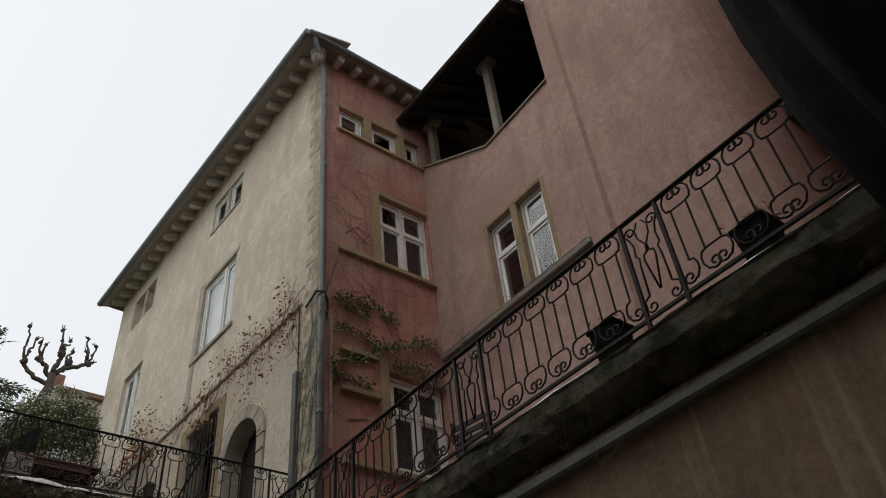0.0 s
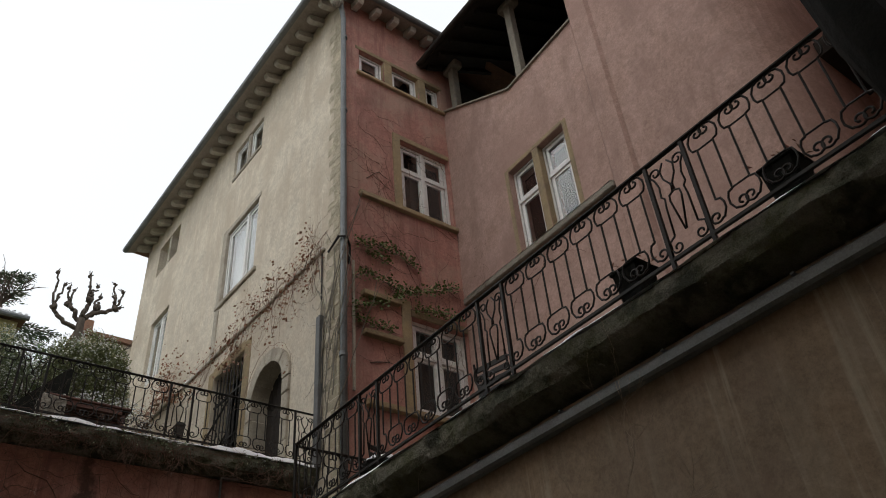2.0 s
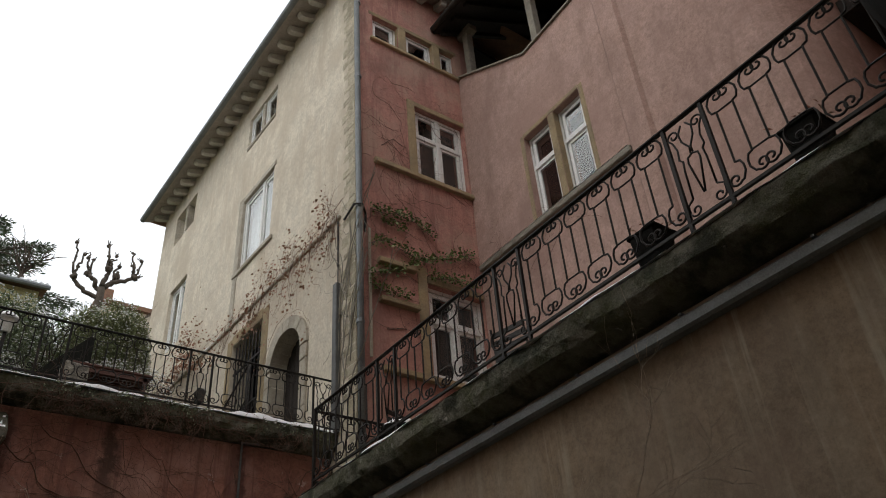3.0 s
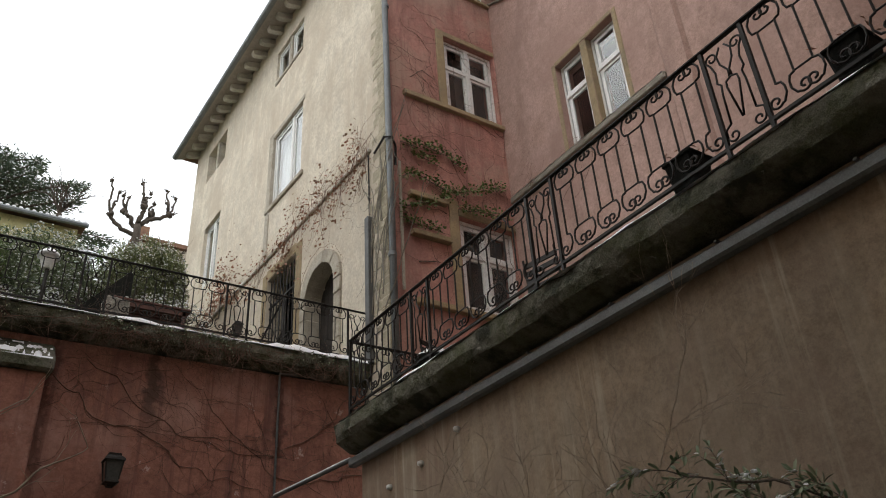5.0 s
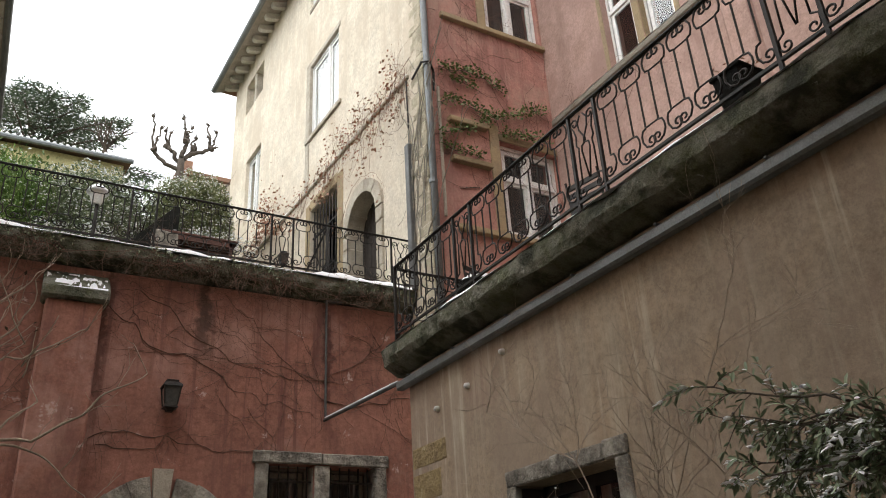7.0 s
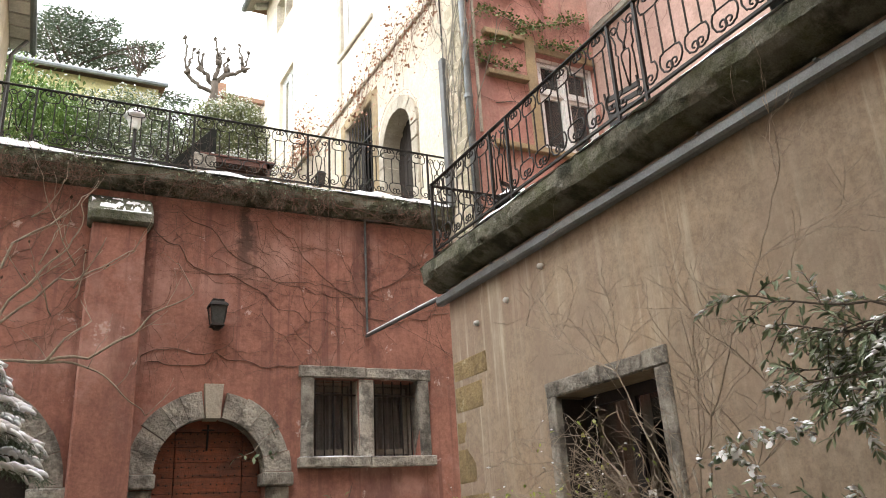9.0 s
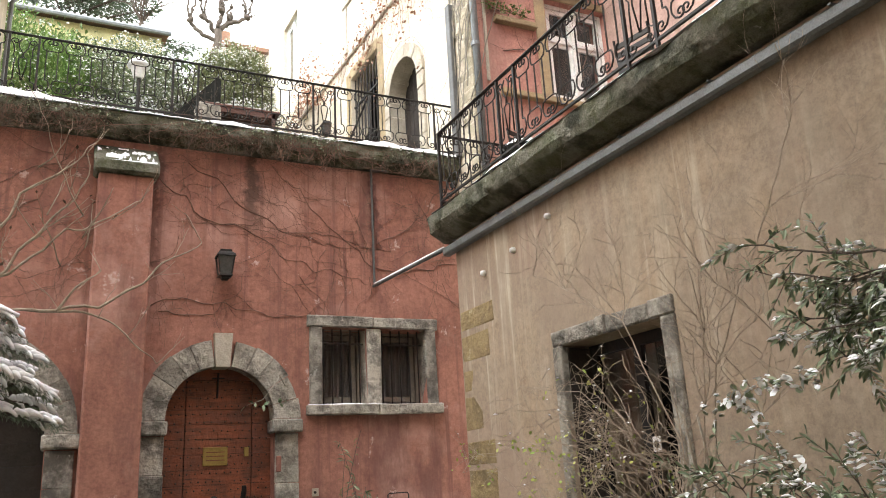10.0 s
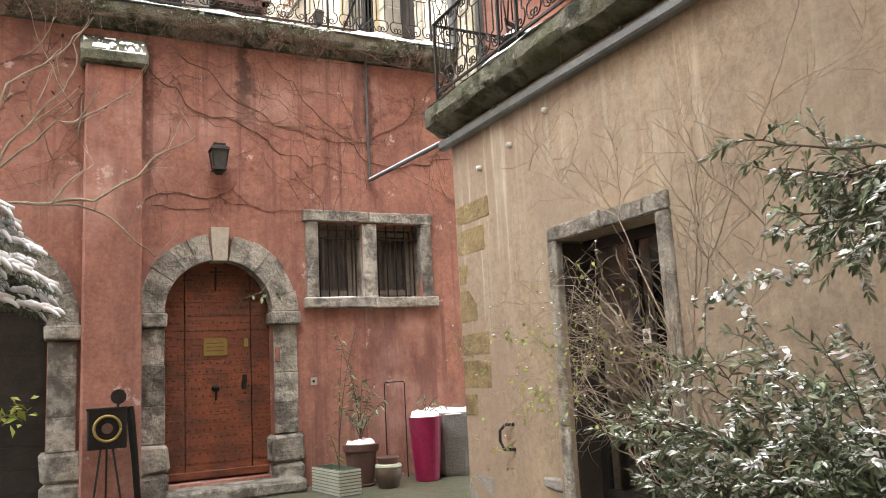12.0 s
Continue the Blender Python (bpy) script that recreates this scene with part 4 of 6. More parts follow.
part("grip", tube([on_b(6.76, 0.0, 0.88), on_b(6.83, -0.06, 0.88), on_b(6.91, -0.08, 0.82), on_b(6.92, -0.08, 0.72), on_b(6.86, -0.07, 0.64), on_b(6.76, 0.0, 0.64)], 0.016, n=8), IRON, hd, smooth=True)
shop = thing("door_4", "dark glazed door inside the stone frame, shut", "door", kind="structure", at=on_b(5.15, 0.28, 0))
part("door_frame", panel(on_b, rect(4.505, 5.805, 0.01, 2.545), [rect(4.6, 5.1, 0.35, 2.45), rect(5.2, 5.7, 0.35, 2.45)], 0.28, 0.34), IRON, shop)
for a, b in ((4.6, 5.1), (5.2, 5.7)):
    g = part("pane", block(on_b, a - 0.01, b + 0.01, 0.3, 0.31, 0.34, 2.46), GLASS, shop)
    g.visible_shadow = False
part("crossbar", block(on_b, 4.6, 5.7, 0.275, 0.32, 0.95, 1.0), IRON, shop)
part("notice", block(on_b, 4.99, 5.08, 0.268, 0.276, 1.58, 1.7), WHITE, shop, "small white notice with a dark round mark")
part("notice_mark", tube([on_b(5.035, 0.266, 1.64), on_b(5.035, 0.2635, 1.64)], 0.03, n=10), IRON, shop)
# Added near-black sheets: they shut light out and paint the room's darkness.
structure("light_stop_brown", panel(plain, rect(4.6, 6.49, 0, 4.13), [], 1.0, 1.1), PAINTED_DARK, "near-black sheet added to keep light out behind the brown wall", "wall")
structure("room_brown", panel(on_b, rect(-2.0, 7.3, 0, 4.13), [], 2.4, 2.5), PAINTED_DARK, "near-black sheet painted as the unlit room behind the brown wall", "wall")


# ---- pots along the red wall ----
MAGENTA = surface("glossy_magenta_resin", (0.26, 0.012, 0.06), (0.22, 0.01, 0.05), rough=0.3, scale=2, bump=0.03)
TERRA = surface("dark_terracotta", (0.14, 0.07, 0.05), (0.10, 0.055, 0.045), rough=0.6, scale=5, bump=0.2)
GLAZED = surface("brown_glazed_clay", (0.11, 0.075, 0.048), (0.07, 0.05, 0.034), rough=0.4, scale=6, bump=0.2)
CREAMPLASTIC = surface("cream_resin", (0.50, 0.50, 0.40), (0.42, 0.42, 0.34), rough=0.5, scale=4, bump=0.1)
GREENPLASTIC = surface("faded_green_resin", (0.12, 0.17, 0.12), (0.09, 0.13, 0.09), rough=0.6, scale=4, bump=0.1)
SOIL = surface("dark_soil", (0.05, 0.04, 0.03), (0.03, 0.025, 0.02), scale=8, bump=0.8)
GRANITE = surface("rough_grey_granite", (0.33, 0.32, 0.30), (0.27, 0.26, 0.25), scale=9, grain=50, bump=0.9)


def lumps(name, cx, cy, cz, rx, ry, h, n, mat, parent, label=""):
    """A low uneven heap, such as snow lying in a pot."""
    bm = bmesh.new()
    bmesh.ops.create_grid(bm, x_segments=n, y_segments=n, size=1.0)
    for v in list(bm.verts):
        x, y = v.co.x, v.co.y
        d = max(abs(x), abs(y)) / max(1e-6, math.hypot(x, y)) if (x or y) else 1
        x, y = x * d, y * d
        e = max(0.0, 1 - (x * x + y * y))
        v.co = (cx + rx * x, cy + ry * y, cz + h * e ** 0.4 * (0.65 + 0.7 * noise.noise((x * 2.3 + cx * 7, y * 2.3 + cy * 5, cz))))
    return part(name, bm, mat, parent, label, True)


def plant_stems(parent, base, stems, leaf_mat, leaf=0.09, per=10, name="stem"):
    """Thin stems with narrow drooping leaves."""
    bm, lf = bmesh.new(), bmesh.new()
    for top, lean in stems:
        b = Vector(base)
        pts = [b + Vector((lean[0] * t * t, lean[1] * t * t, top * t)) for t in [i / 8 for i in range(9)]]
        tube(pts, 0.008, bm, 5, 0.003)
        for _ in range(per):
            t = random.uniform(0.35, 1.0)
            p = b + Vector((lean[0] * t * t, lean[1] * t * t, top * t))
            a = random.uniform(0, 6.28)
            add_leaf(lf, p, Vector((math.cos(a), math.sin(a), random.uniform(-0.9, 0.4))), leaf * random.uniform(0.6, 1.2), 0.22)
    part(name, bm, BARK, parent)
    part("foliage", lf, leaf_mat, parent)


def add_leaf(bm, p, d, size, wide=0.3, droop=0.15):
    """A folded lance-shaped leaf of four triangles."""
    d = d.normalized()
    s = d.cross(Vector((random.uniform(-0.4, 0.4), random.uniform(-0.4, 0.4), 1))).normalized()
    up = s.cross(d)
    a = bm.verts.new(p)
    m = bm.verts.new(p + d * size * 0.5 - up * size * 0.03)
    b = bm.verts.new(p + d * size - up * size * droop)
    l = bm.verts.new(p + d * size * 0.5 + s * size * wide * 0.5 + up * size * 0.05)
    r = bm.verts.new(p + d * size * 0.5 - s * size * wide * 0.5 + up * size * 0.05)
    bm.faces.new((a, l, m))
    bm.faces.new((l, b, m))
    bm.faces.new((a, m, r))
    bm.faces.new((m, b, r))


trough = thing("planter_trough", "ribbed cream and green rectangular planter on the paving", "planter", at=(3.18, 9.72, 0))
tm = pose(3.2, 9.62, 0, 0, 0, 8)


def on_trough(u, w, z):
    return tm @ Vector((u, w, z))


part("liner", panel(lambda u, w, z: on_trough(u, z, w), rect(-0.13, 0.13, -0.36, 0.36), [rect(-0.115, 0.115, -0.345, 0.345)], 0.0, 0.31), GREENPLASTIC, trough)
for k in range(8):
    z = 0.012 + k * 0.038
    part("rib", panel(lambda u, w, z: on_trough(u, z, w), rect(-0.15, 0.15, -0.38, 0.38), [rect(-0.132, 0.132, -0.362, 0.362)], z, z + 0.024), CREAMPLASTIC, trough)
part("soil", block(on_trough, -0.114, 0.114, -0.344, 0.344, 0.0, 0.24), SOIL, trough)
plant_stems(trough, on_trough(0, -0.1, 0.22), [(1.55, (0.12, 0.1)), (1.9, (0.4, 0.25)), (1.2, (0.05, 0.0)), (0.5, (-0.1, 0.05))], IVY, 0.1, 14)

pot = thing("plant_pot", "dark terracotta pot with snow and a leafy shrub", "pot", at=(3.66, 9.95, 0))
part("body", lathe([(0.15, 0), (0.16, 0.02), (0.205, 0.4), (0.235, 0.42), (0.24, 0.5), (0.22, 0.51), (0.2, 0.47)], 24, at=(3.66, 9.95, 0.03)), TERRA, pot, smooth=False)
part("saucer", lathe([(0.17, 0), (0.2, 0.03), (0.19, 0.035)], 20, at=(3.66, 9.95, 0)), TERRA, pot)
lumps("snow", 3.66, 9.95, 0.5, 0.21, 0.21, 0.13, 12, SNOW, pot, "heap of snow in the pot")
plant_stems(pot, (3.66, 9.95, 0.5), [(1.05, (-0.12, 0)), (0.8, (0.25, 0.05)), (0.6, (0.35, -0.1)), (0.9, (0.1, 0.1)), (0.55, (-0.3, -0.1)), (1.5, (-0.25, 0.1))], OLIVE, 0.14, 30)

small = thing("plant_pot", "squat brown glazed pot with a cream rim", "pot", at=(3.86, 9.52, 0))
part("body", lathe([(0.1, 0), (0.13, 0.03), (0.175, 0.16), (0.165, 0.25), (0.13, 0.29)], 22, at=(3.86, 9.52, 0)), GLAZED, small, smooth=True)
part("collar", lathe([(0.165, 0.255), (0.175, 0.265), (0.165, 0.29), (0.135, 0.3)], 22, at=(3.86, 9.52, 0)), CREAMPLASTIC, small, "cream drip band")
part("neck", lathe([(0.13, 0.29), (0.128, 0.34), (0.15, 0.37), (0.145, 0.385), (0.115, 0.36)], 22, at=(3.86, 9.52, 0)), TERRA, small, smooth=True)

tall = thing("tall_planter", "tall glossy magenta planter topped with snow", "planter", at=(4.5, 9.72, 0))
part("body", lathe([(0.15, 0), (0.16, 0.015), (0.225, 0.8), (0.228, 0.83), (0.21, 0.83), (0.2, 0.78)], 28, at=(4.5, 9.72, 0)), MAGENTA, tall, smooth=False)
lumps("snow", 4.5, 9.72, 0.8, 0.205, 0.205, 0.17, 12, SNOW, tall, "heap of snow in the planter")
plant_stems(tall, (4.5, 9.66, 0.84), [(0.2, (-0.15, -0.2)), (0.15, (0.2, -0.2)), (0.25, (0.05, -0.25)), (0.3, (0.0, 0.1))], OLIVE, 0.13, 6)

trg = thing("stone_trough", "rough grey granite planter with snow on top", "planter", at=(5.05, 10.0, 0))
part("body", lathe([(0.3, 0), (0.33, 0.05), (0.42, 0.6), (0.42, 0.85), (0.36, 0.85), (0.34, 0.75)], 8, at=(5.05, 10.02, 0)), GRANITE, trg)
lumps("snow", 5.05, 10.02, 0.83, 0.41, 0.41, 0.1, 12, SNOW, trg, "snow on the granite")
hoop = thing("plant_hoop", "thin dark iron plant hoop beside the pots", "plant support", at=(4.25, 10.2, 0))
part("hoop", tube([(4.13, 10.2, 0), (4.13, 10.2, 1.28), (4.15, 10.2, 1.3), (4.41, 10.2, 1.3), (4.43, 10.2, 1.28), (4.43, 10.2, 0)], 0.008, n=6), IRON, hoop)

# display stand before the pilaster
st = thing("display_stand", "black square board with a brass ring on a tripod", "stand", at=(0.59, 9.85, 0))
part("board", block(plain, 0.38, 0.8, 9.86, 9.96, 0.75, 1.2, bev=0.015), IRON, st)
part("trim", block(plain, 0.37, 0.81, 9.85, 9.97, 1.185, 1.215, bev=0.005), IRON, st)
ring = [Vector((0.59 + 0.14 * math.cos(t * math.pi / 14), 9.85, 0.98 + 0.14 * math.sin(t * math.pi / 14))) for t in range(29)]
part("ring", tube(ring, 0.016, n=8), BRASS, st, "brass ring", True)
part("boss", tube([(0.59, 9.862, 0.98), (0.59, 9.84, 0.98)], 0.06, n=14), TERRA, st)
for x, y in ((0.42, 9.75), (0.76, 9.75), (0.59, 10.08)):
    part("leg", tube([(0.59 + (x - 0.59) * 0.35, 9.92, 0.78), (x, y, 0.0)], 0.012), IRON, st)
part("knob_pole", tube([(0.7, 9.93, 1.18), (0.71, 9.93, 1.26)], 0.015), IRON, st)
part("round_top", tube([(0.71, 9.95, 1.33), (0.71, 9.9, 1.33)], 0.085, n=18), IRON, st)
um = thing("umbrella", "closed black umbrella leaning on the pilaster", "umbrella", at=(0.88, 10.0, 0))
part("cloth", tube([(0.93, 9.98, 0.12), (0.9, 10.02, 0.6), (0.86, 10.06, 1.05), (0.84, 10.08, 1.2)], 0.035, n=8, r1=0.05), BLACK, um)
part("tip", tube([(0.935, 9.96, 0.0), (0.93, 9.98, 0.13)], 0.01), IRON, um)


# ---- foliage builders ----
def leaf_cloud(name, pts, dirs, size, wide, mat, parent=None, label="", oblong=False):
    """Many small folded leaves in one mesh."""
    n = len(pts)
    pts, d = np.asarray(pts, float), np.asarray(dirs, float)
    d /= np.linalg.norm(d, axis=1)[:, None] + 1e-9
    ref = np.random.normal(size=(n, 3)) * 0.5 + (0, 0, 1)
    s = np.cross(d, ref)
    s /= np.linalg.norm(s, axis=1)[:, None] + 1e-9
    up = np.cross(s, d)
    L = (size * np.random.uniform(0.6, 1.25, n))[:, None]
    spine = [pts, pts + d * L * 0.5, pts + d * L - up * L * 0.12]
    lift = up * L * 0.05
    if oblong:
        a, b = s * L * wide * 0.46, s * L * wide * 0.5
        low, high = pts + d * L * 0.28 + lift, pts + d * L * 0.7 + lift - up * L * 0.05
        ring = [low + a, high + b, high - b, low - a]
        tris = ((0, 3, 1), (3, 4, 1), (4, 2, 1), (0, 1, 6), (1, 5, 6), (1, 2, 5))
    else:
        ring = [pts + d * L * 0.5 + s * L * wide / 2 + lift, pts + d * L * 0.5 - s * L * wide / 2 + lift]
        tris = ((0, 3, 1), (3, 2, 1), (0, 1, 4), (1, 2, 4))
    v = np.stack(spine + ring, 1)
    base = np.arange(n)[:, None] * v.shape[1]
    v = v.reshape(-1, 3)
    f = np.concatenate([base + q for q in tris])
    me = bpy.data.meshes.new(name)
    me.from_pydata(v.tolist(), [], f.tolist())
    me.materials.append(mat)
    ob = new(name, me)
    if parent:
        ob.parent = parent
        ob.matrix_parent_inverse = Matrix.Translation(-parent.location)
    if label:
        ob["label"] = label
    return ob


def blob_points(centres, n, shell=0.55):
    """Random points in the outer part of ellipsoids (x, y, z, rx, ry, rz), with outward directions."""
    c = np.array(centres, float)
    vol = (c[:, 3] * c[:, 4] * c[:, 5]) ** 0.67
    pick = np.random.choice(len(c), n, p=vol / vol.sum())
    g = np.random.normal(size=(n, 3))
    g /= np.linalg.norm(g, axis=1)[:, None]
    r = np.random.uniform(shell, 1.0, n)[:, None] ** 0.5 * np.random.uniform(0.9, 1.07, n)[:, None]
    return c[pick, :3] + g * r * c[pick, 3:], g + np.random.normal(size=(n, 3)) * 0.7


def snow_caps(name, pts, size, parent, label="small caps of snow"):
    """Little flattened lumps of snow lying on twigs and leaves."""
    bm = bmesh.new()
    ico = [Vector(p) for p in ((0, 0, 0.5), (1, 0, 0), (0.3, 0.95, 0), (-0.8, 0.6, 0), (-0.8, -0.6, 0), (0.3, -0.95, 0), (0, 0, -0.35))]
    tri = [(0, i, i % 5 + 1) for i in range(1, 6)] + [(6, i % 5 + 1, i) for i in range(1, 6)]
    for p in pts:
        s = size * random.uniform(0.5, 1.3)
        m = Matrix.Rotation(random.uniform(0, 6.28), 3, "Z") @ Matrix.Rotation(random.uniform(-0.7, 0.7), 3, "X")
        sx, sy = random.uniform(0.7, 1.5), random.uniform(0.6, 1.0)
        vs = [bm.verts.new(Vector(p) + m @ Vector((q.x * s * sx, q.y * s * sy, q.z * s))) for q in ico]
        for t in tri:
            bm.faces.new([vs[i] for i in t])
    return tagged(part(name, bm, SNOW, parent, label, True), kind="stuff")


def twigs(bm, p, d, length, r, depth, wild=0.35, lift=0.1, tips=None, nodes=None, kids=(2, 4)):
    """A branching stem; collects the tips and points along it."""
    pts = [Vector(p)]
    d = Vector(d).normalized()
    n = 7
    for i in range(n):
        d = (d + Vector((random.gauss(0, wild), random.gauss(0, wild), random.gauss(0, wild) + lift)) * 0.35).normalized()
        pts.append(pts[-1] + d * length / n)
    tube(pts, r, bm, 5 if r > 0.006 else 4, r * 0.45)
    if nodes is not None:
        nodes.extend(pts[1:])
    if depth == 0:
        if tips is not None:
            tips.append((pts[-1], d))
        return
    for _ in range(random.randint(*kids)):
        k = random.randint(1, n)
        nd = (d + Vector((random.gauss(0, 0.6), random.gauss(0, 0.6), random.gauss(0, 0.5)))).normalized()
        twigs(bm, pts[k], nd, length * random.uniform(0.45, 0.75), max(0.0016, r * 0.55), depth - 1, wild, lift, tips, nodes, kids)


def creeper(f, lines, w=-0.012, r=0.009, wig=0.05, sub=3):
    """Bare stems lying on a wall along rough lines, with side shoots."""
    bm = bmesh.new()
    for line in lines:
        fine = []
        for (u0, z0), (u1, z1) in zip(line, line[1:]):
            for i in range(6):
                t = i / 6
                u, z = u0 + (u1 - u0) * t, z0 + (z1 - z0) * t
                fine.append((u + wig * noise.noise((u * 3, z * 3, 1.7)), z + wig * noise.noise((u * 3, z * 3, 7.1))))
        fine.append(line[-1])
        tube([f(u, w, z) for u, z in fine], r, bm, 5, r * 0.5)
        for _ in range(sub):
            u, z = random.choice(fine)
            a = random.uniform(0, 6.28)
            shoot = [(u, z)]
            for k in range(random.randint(4, 9)):
                a += random.gauss(0, 0.35)
                shoot.append((shoot[-1][0] + 0.09 * math.cos(a), shoot[-1][1] + 0.09 * math.sin(a)))
            tube([f(p, w * 0.8, q) for p, q in shoot], r * 0.45, bm, 4, r * 0.2)
    return bm


def wander(u, z, a, steps, step=0.14, turn=0.3, pull=0.0):
    out = [(u, z)]
    for _ in range(steps):
        a += random.gauss(0, turn)
        u, z = u + step * math.cos(a), z + step * math.sin(a) - pull
        out.append((u, z))
    return out


# ---- creepers ----
VINE = surface("reddish_vine_bark", (0.25, 0.155, 0.118), (0.15, 0.095, 0.073), scale=8, bump=0.3)
main = [[(0.98, 5.59), (1.49, 5.18), (2.08, 4.9), (2.45, 4.74), (2.82, 4.51), (3.28, 4.37), (3.9, 4.3)],
        [(0.99, 3.83), (1.49, 3.89), (2.07, 3.82), (2.68, 3.69), (3.26, 3.88)],
        [(1.1, 3.66), (1.77, 3.72), (2.19, 4.05)],
        [(1.49, 5.79), (2.09, 5.35), (2.7, 4.95), (3.33, 4.88), (4.4, 4.75)],
        [(-2.2, 4.5), (-1.2, 5.0), (-0.2, 5.6), (0.3, 5.9)],
        [(5.4, 5.9), (4.9, 5.3), (4.4, 4.9), (3.6, 4.7), (2.8, 4.9)],
        [(5.5, 4.6), (4.7, 4.45), (4.0, 4.6), (3.3, 5.2), (2.6, 5.9)],
        [(-0.1, 5.9), (-0.3, 5.1), (-0.9, 4.6), (-1.6, 4.4)]]
fine = [wander(random.uniform(-3, 5.4), random.uniform(4.2, 5.95), random.uniform(2.6, 6.8), random.randint(5, 14)) for _ in range(95)]
fine = [[(min(u, 5.5), min(z, 5.97)) for u, z in line] for line in fine]
tagged(part("creeper", creeper(on_a, main, w=-0.008, r=0.0068, sub=14, wig=0.14), VINE), "bare grey creeper stems spread over the red wall", "creeper", kind="stuff")
tagged(part("creeper", creeper(on_a, fine, r=0.0036, sub=6, wig=0.1), VINE), "fine bare creeper shoots over the red wall", "creeper", kind="stuff")
CLUMPS = [(2.9, 0.28), (3.35, 0.2), (1.62, 0.14), (0.15, 0.2), (-0.5, 0.35), (-1.6, 0.4), (-2.8, 0.4), (4.75, 0.25), (2.32, 0.06)]


def along_edge():
    c, wide = random.choice(CLUMPS)
    return min(5.45, random.gauss(c, wide)) if random.random() < 0.8 else random.uniform(-6, 5.4)


hang = [wander(along_edge(), 6.2, random.uniform(-2.3, -0.8), random.randint(2, 9), 0.06, 0.5) for i in range(170)]
tagged(part("dry_creeper", creeper(lambda u, w, z: Vector((u, 10.17 + w, z)), hang, r=0.0045, sub=2), VINE), "dry brown creeper hanging from the terrace edge", "creeper", kind="stuff")
edge = [wander(u, 6.08, random.choice((0.0, math.pi)), 14, 0.13, 0.18) for u in (-2.6, -1.2, 0.4, 1.4, 2.9, 3.6)]
edge = [[(min(u, 5.5), min(z, 6.25)) for u, z in line] for line in edge]
tagged(part("creeper", creeper(lambda u, w, z: Vector((u, 10.15 + w, z)), edge, r=0.0055, sub=3), VINE), "bare creeper stems along the terrace edge", "creeper", kind="stuff")
ptsm, dirm = [], []
for _ in range(800):
    ptsm.append((along_edge(), 10.18 - random.uniform(0, 0.05), 6.33 - abs(random.gauss(0, 0.09))))
    dirm.append((random.gauss(0, 0.5), -0.4, random.gauss(-0.4, 0.5)))
tagged(leaf_cloud("edge_moss", ptsm, dirm, 0.045, 0.5, SHRUBLEAF), "dark moss and small leaves on the terrace edge", "moss", kind="stuff")

DRYLEAF = leaf_material("dry_brown_leaf", (0.045, 0.032, 0.022), (0.11, 0.08, 0.05), 0.8)
ptsd, dird = [], []
for _ in range(900):
    ptsd.append((along_edge(), 10.17 - random.uniform(0, 0.08), 6.22 - abs(random.gauss(0, 0.15))))
    dird.append((random.gauss(0, 0.6), -0.3, random.gauss(-0.9, 0.5)))
tagged(leaf_cloud("dry_leaves", ptsd, dird, 0.045, 0.3, DRYLEAF), "dry brown leaves hanging from the terrace edge", "creeper", kind="stuff")

IVYLINES = [[(5.93, 10.56), (6.48, 10.64), (6.91, 10.62), (7.32, 10.4)], [(6.13, 10.41), (6.65, 10.32)], [(5.9, 9.79), (6.29, 9.97), (6.75, 9.8), (7.24, 9.84), (7.78, 10.11), (8.22, 10.3)],
            [(5.87, 9.1), (6.4, 9.38), (7.09, 9.79)], [(5.86, 8.94), (6.19, 8.85), (6.68, 8.86)], [(7.11, 9.45), (7.51, 9.53), (7.97, 9.56), (8.23, 9.54)], [(6.2, 12.3), (6.5, 12.6), (6.8, 12.5)], [(6.2, 8.1), (6.6, 8.2)]]
tagged(part("ivy_stems", creeper(on_d, IVYLINES, r=0.008, sub=4), BARK), "thin ivy stems on the rose wall", "ivy", kind="stuff")
p, d = [], []
for line in IVYLINES[:6]:
    for (u0, z0), (u1, z1) in zip(line, line[1:]):
        for _ in range(int(190 * math.hypot(u1 - u0, z1 - z0))):
            t = random.random()
            q = on_d(u0 + (u1 - u0) * t + random.gauss(0, 0.05), -0.04 - abs(random.gauss(0, 0.04)), z0 + (z1 - z0) * t + random.gauss(0, 0.06))
            p.append(q)
            d.append((random.gauss(0, 0.7), -0.5, random.gauss(-0.4, 0.6)))
tagged(leaf_cloud("ivy", p, d, 0.062, 0.8, IVY), "green ivy leaves trailing over the rose wall", "ivy", kind="stuff")
bare = [wander(random.uniform(5.9, 8.2), random.uniform(8.5, 14.5), random.uniform(2, 5), random.randint(6, 14), 0.13) for _ in range(60)]
bare = [[(max(5.75, min(u, 8.38)), z) for u, z in line] for line in bare]
tagged(part("bare_creeper", creeper(on_d, bare, r=0.004, sub=4), VINE), "bare creeper on the rose wall", "creeper", kind="stuff")
bare = [wander(random.uniform(6.2, 9.3), random.uniform(9.0, 9.8), random.uniform(0.6, 2.6), random.randint(5, 10), 0.13) for _ in range(10)] + [wander(random.uniform(2.6, 6.5), random.uniform(5.2, 6.6), random.uniform(-0.5, 1.0), random.randint(8, 14), 0.14) for _ in range(8)]
bare = [[(max(2.6, min(u, 9.55)), z) for u, z in line] for line in bare]
tagged(part("bare_creeper", creeper(lambda u, w, z: on_e(u, w - 0.1, z), bare, r=0.0045, sub=4), VINE), "bare creeper on the pink wall", "creeper", kind="stuff")
p, d = [], []
